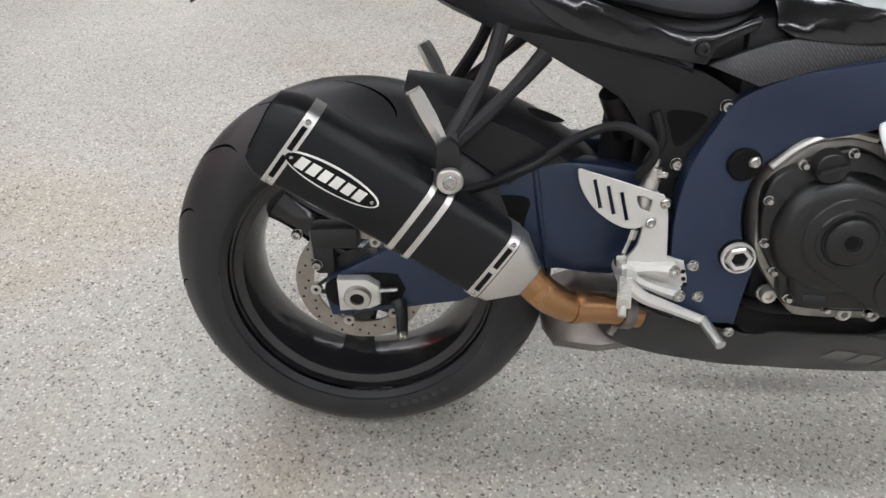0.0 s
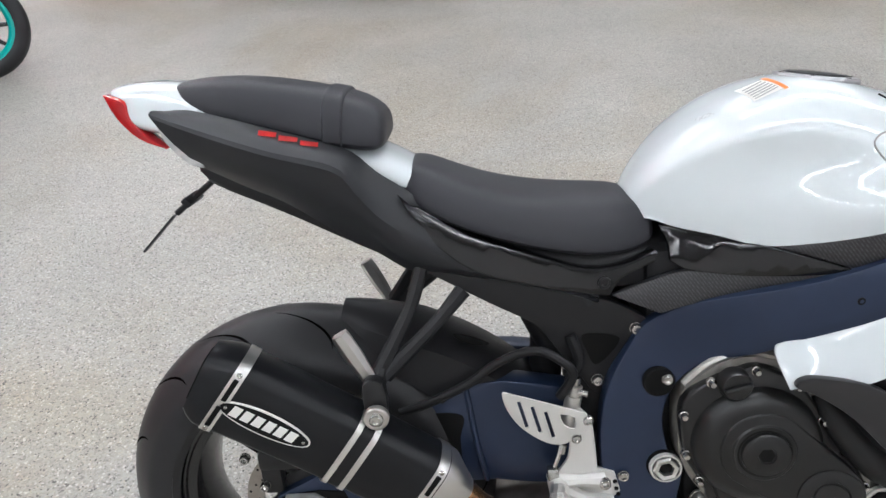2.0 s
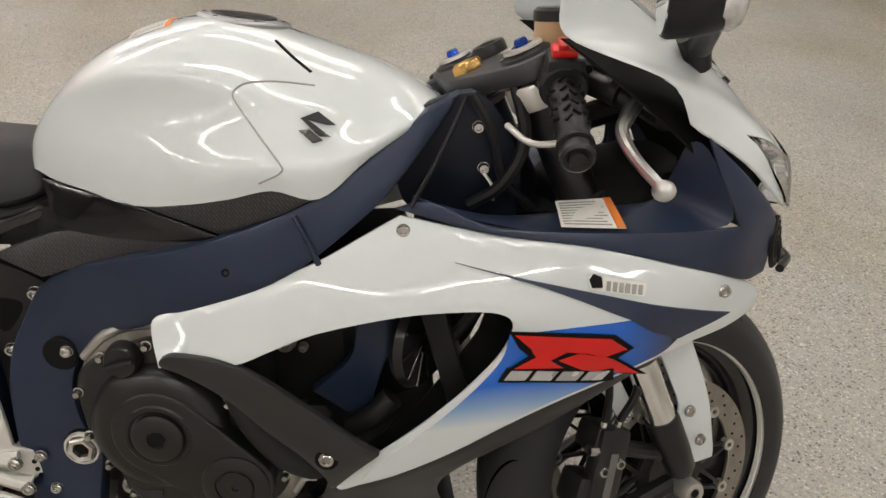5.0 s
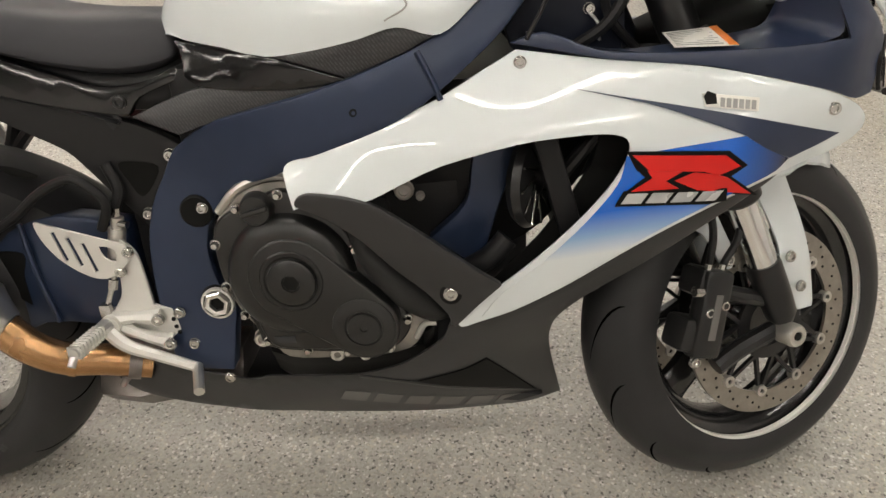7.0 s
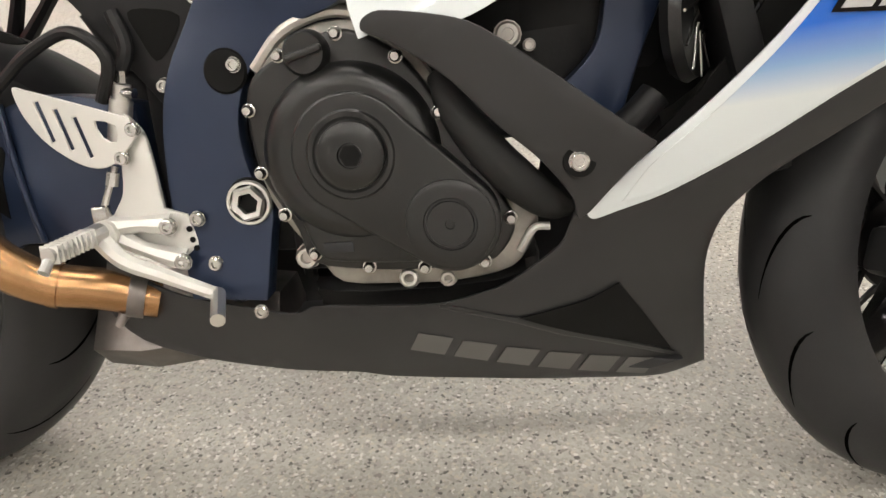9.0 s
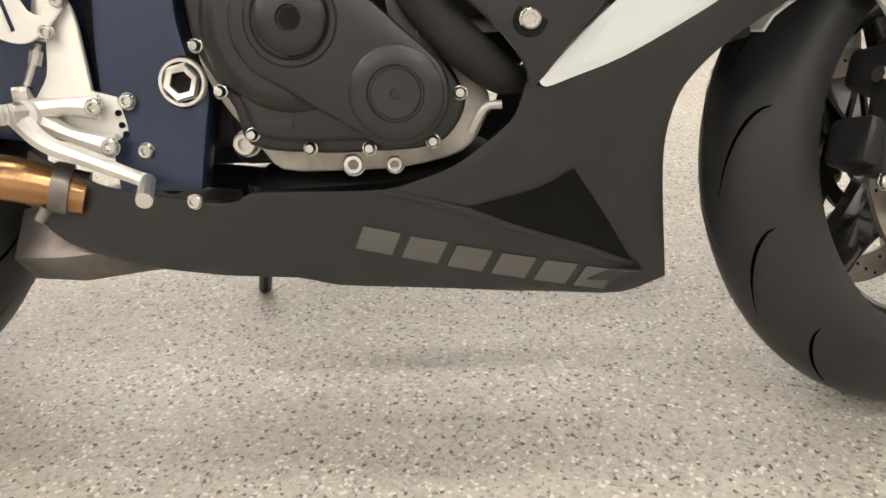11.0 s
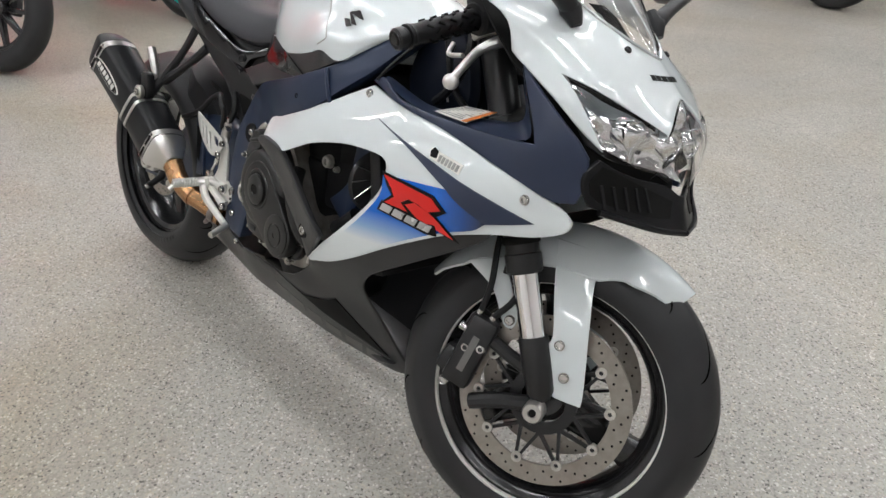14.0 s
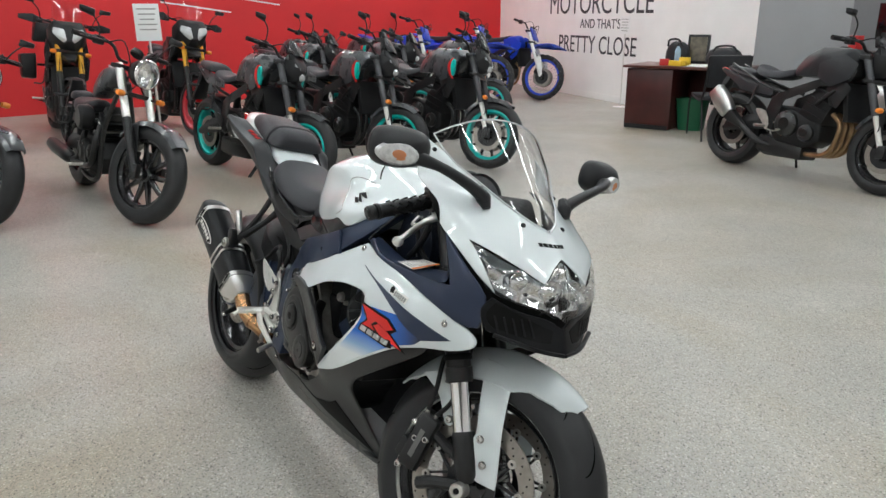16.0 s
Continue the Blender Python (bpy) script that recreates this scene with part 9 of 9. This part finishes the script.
part("body", lathe([(0, 0), (0.034, 0.002), (0.036, 0.02), (0.036, 0.15), (0.030, 0.18), (0.014, 0.205), (0.013, 0.215), (0, 0.216)], 24), BOTTLE, bo, m=Matrix.Rotation(radians(90), 4, "X"))
part("cap", lathe([(0, 0.216), (0.016, 0.216), (0.016, 0.238), (0, 0.239)], 18), MATT, bo, m=Matrix.Rotation(radians(90), 4, "X"))


def carton(m, w, d, h, mat, label):
    t = thing("carton", label, "box", "small boxes on the desk", m)
    part("body", boxes(((0, 0, h / 2), (w, d, h)), bevel=0.003), mat, t)
    part("flap", boxes(((0, -d * 0.25, h + 0.002), (w * 0.96, d * 0.46, 0.003)), bevel=0.001), mat, t)


carton(on_desk(0.40, 0.14, 8), 0.10, 0.08, 0.07, REDB, "small red cardboard box on the desk")
carton(on_desk(0.56, 0.12, -14), 0.17, 0.10, 0.055, YELLOWB, "yellow cardboard box on the desk")
carton(on_desk(0.62, 0.20, 10), 0.12, 0.09, 0.09, YELLOWB, "small yellow cardboard box on the desk")
pt = thing("paper_tray", "loose white papers lying on the desk", "papers", "", on_desk(0.80, 0.16, 5))
for k in range(4):
    part("sheet", boxes(((0.004 * (k % 3), 0.003 * k, 0.002 + 0.003 * k), (0.21, 0.29, 0.002)), bevel=0.0005), PAPER, pt)

# ---- bin, chair, signs ----
bn = thing("waste_bin", "dark green plastic waste bin under the desk", "bin", "", DM @ Matrix.Translation((0.74, 0.26, 0)))
wb = []
for z, k in ((0, 0.76), (0.02, 0.80), (0.34, 1.0), (0.36, 1.05), (0.37, 1.05), (0.36, 0.97), (0.03, 0.76)):
    wb.append([(a * k, b * k, z) for a, b in curve([(-0.15, -0.11), (0.15, -0.11), (0.15, 0.11), (-0.15, 0.11)], 4)])
part("body", loft(wb), GREENB, bn)
part("recycling_mark", boxes(((0, -0.114, 0.20), (0.09, 0.004, 0.07), Matrix.Rotation(radians(-6), 3, "X").to_4x4()), bevel=0.002), PAPER, bn, "pale printed mark")


def office_chair(m):
    t = thing("office_chair", "black stacking chair with dark steel legs", "chair", "", m)
    part("seat", boxes(((0, 0, 0.46), (0.46, 0.44, 0.05)), bevel=0.018), BAGM, t, "black padded seat")
    part("backrest", boxes(((0, 0.23, 0.74), (0.44, 0.05, 0.34), Matrix.Rotation(radians(-8), 3, "X").to_4x4()), bevel=0.020), BAGM, t, "black padded backrest")
    for sx in (-1, 1):
        part("side_frame", pipe([(sx * 0.22, -0.24, 0.012), (sx * 0.23, -0.20, 0.43), (sx * 0.23, 0.16, 0.45), (sx * 0.22, 0.26, 0.90)], 0.011, 8), MATT, t, "dark bent steel tube")
        part("rear_leg", rod((sx * 0.22, 0.14, 0.44), (sx * 0.23, 0.28, 0.0), 0.011, 8), MATT, t)


office_chair(Matrix.Translation((-2.23, 6.171, 0)) @ Matrix.Rotation(radians(235), 4, "Z"))


def paper_sign(m, h0, h1, w, label):
    t = thing("paper_sign", label, "sign", "paper price signs", m)
    part("base", lathe([(0, 0.0), (0.10, 0.002), (0.105, 0.008), (0.02, 0.016), (0, 0.016)], 28), MATT if h1 > 1.3 else PAPER, t, "flat round base", Matrix.Rotation(radians(90), 4, "X"))
    part("pole", rod((0, 0.006, 0.010), (0, 0.006, h1), 0.009, 10), SATIN, t, "thin silver pole")
    part("sheet", boxes(((0, -0.006, (h0 + h1) / 2), (w, 0.003, h1 - h0)), bevel=0.0008), PAPER, t, "white printed paper")
    for k in range(5):
        part("print_line", boxes(((0.0, -0.0085, h1 - 0.04 - 0.04 * k), (w * (0.75 - 0.09 * (k % 3)), 0.001, 0.010))), INKG, t)


paper_sign(Matrix.Translation((-4.762, 7.472, 0)) @ Matrix.Rotation(radians(-14), 4, "Z"), 1.048, 1.294, 0.25, "white paper sign on a thin floor pole")
paper_sign(Matrix.Translation((-3.789, 0.629, 0)) @ Matrix.Rotation(radians(75), 4, "Z"), 1.143, 1.432, 0.196, "white price sheet on a pole beside the cruiser")

# ---- office bay ----
bench = thing("workbench", "dark workbench against the grey bay wall", "bench", "", Matrix.Translation((-0.779, 7.275, 0)) @ Matrix.Rotation(radians(-14), 4, "Z"))
part("top", boxes(((0, 0, 0.90), (1.5, 0.55, 0.04)), bevel=0.004), CHERRYT, bench)
part("cabinet", boxes(((0, 0.03, 0.44), (1.44, 0.46, 0.88)), bevel=0.004), MATT, bench)
BMx = Matrix.Translation((-0.779, 7.275, 0)) @ Matrix.Rotation(radians(-14), 4, "Z")
mon = thing("monitor", "black flat monitor standing on the bench", "monitor", "", BMx @ Matrix.Translation((-0.30, 0.10, 0.92)))
part("stand", join(boxes(((0, 0, 0.008), (0.22, 0.16, 0.014)), ((0, 0.03, 0.09), (0.05, 0.02, 0.16)), bevel=0.003)), MATT, mon)
part("screen", boxes(((0, 0.0, 0.32), (0.52, 0.03, 0.36)), bevel=0.006), GLOSS, mon, "dark glossy screen")
for u, w, h, mt, lb in ((-0.62, 0.10, 0.16, REDB, "small red box on the bench"), (0.10, 0.07, 0.24, YELLOWB, "yellow can on the bench"), (0.22, 0.09, 0.14, REDB, "small red box on the bench")):
    t = thing("parts_box", lb, "box", "boxes on the bench", BMx @ Matrix.Translation((u, -0.10, 0.92)))
    part("body", boxes(((0, 0, h / 2), (w, w, h)), bevel=0.004), mt, t)
    part("lid", boxes(((0, 0, h + 0.004), (w * 1.03, w * 1.03, 0.010)), bevel=0.002), mt, t)
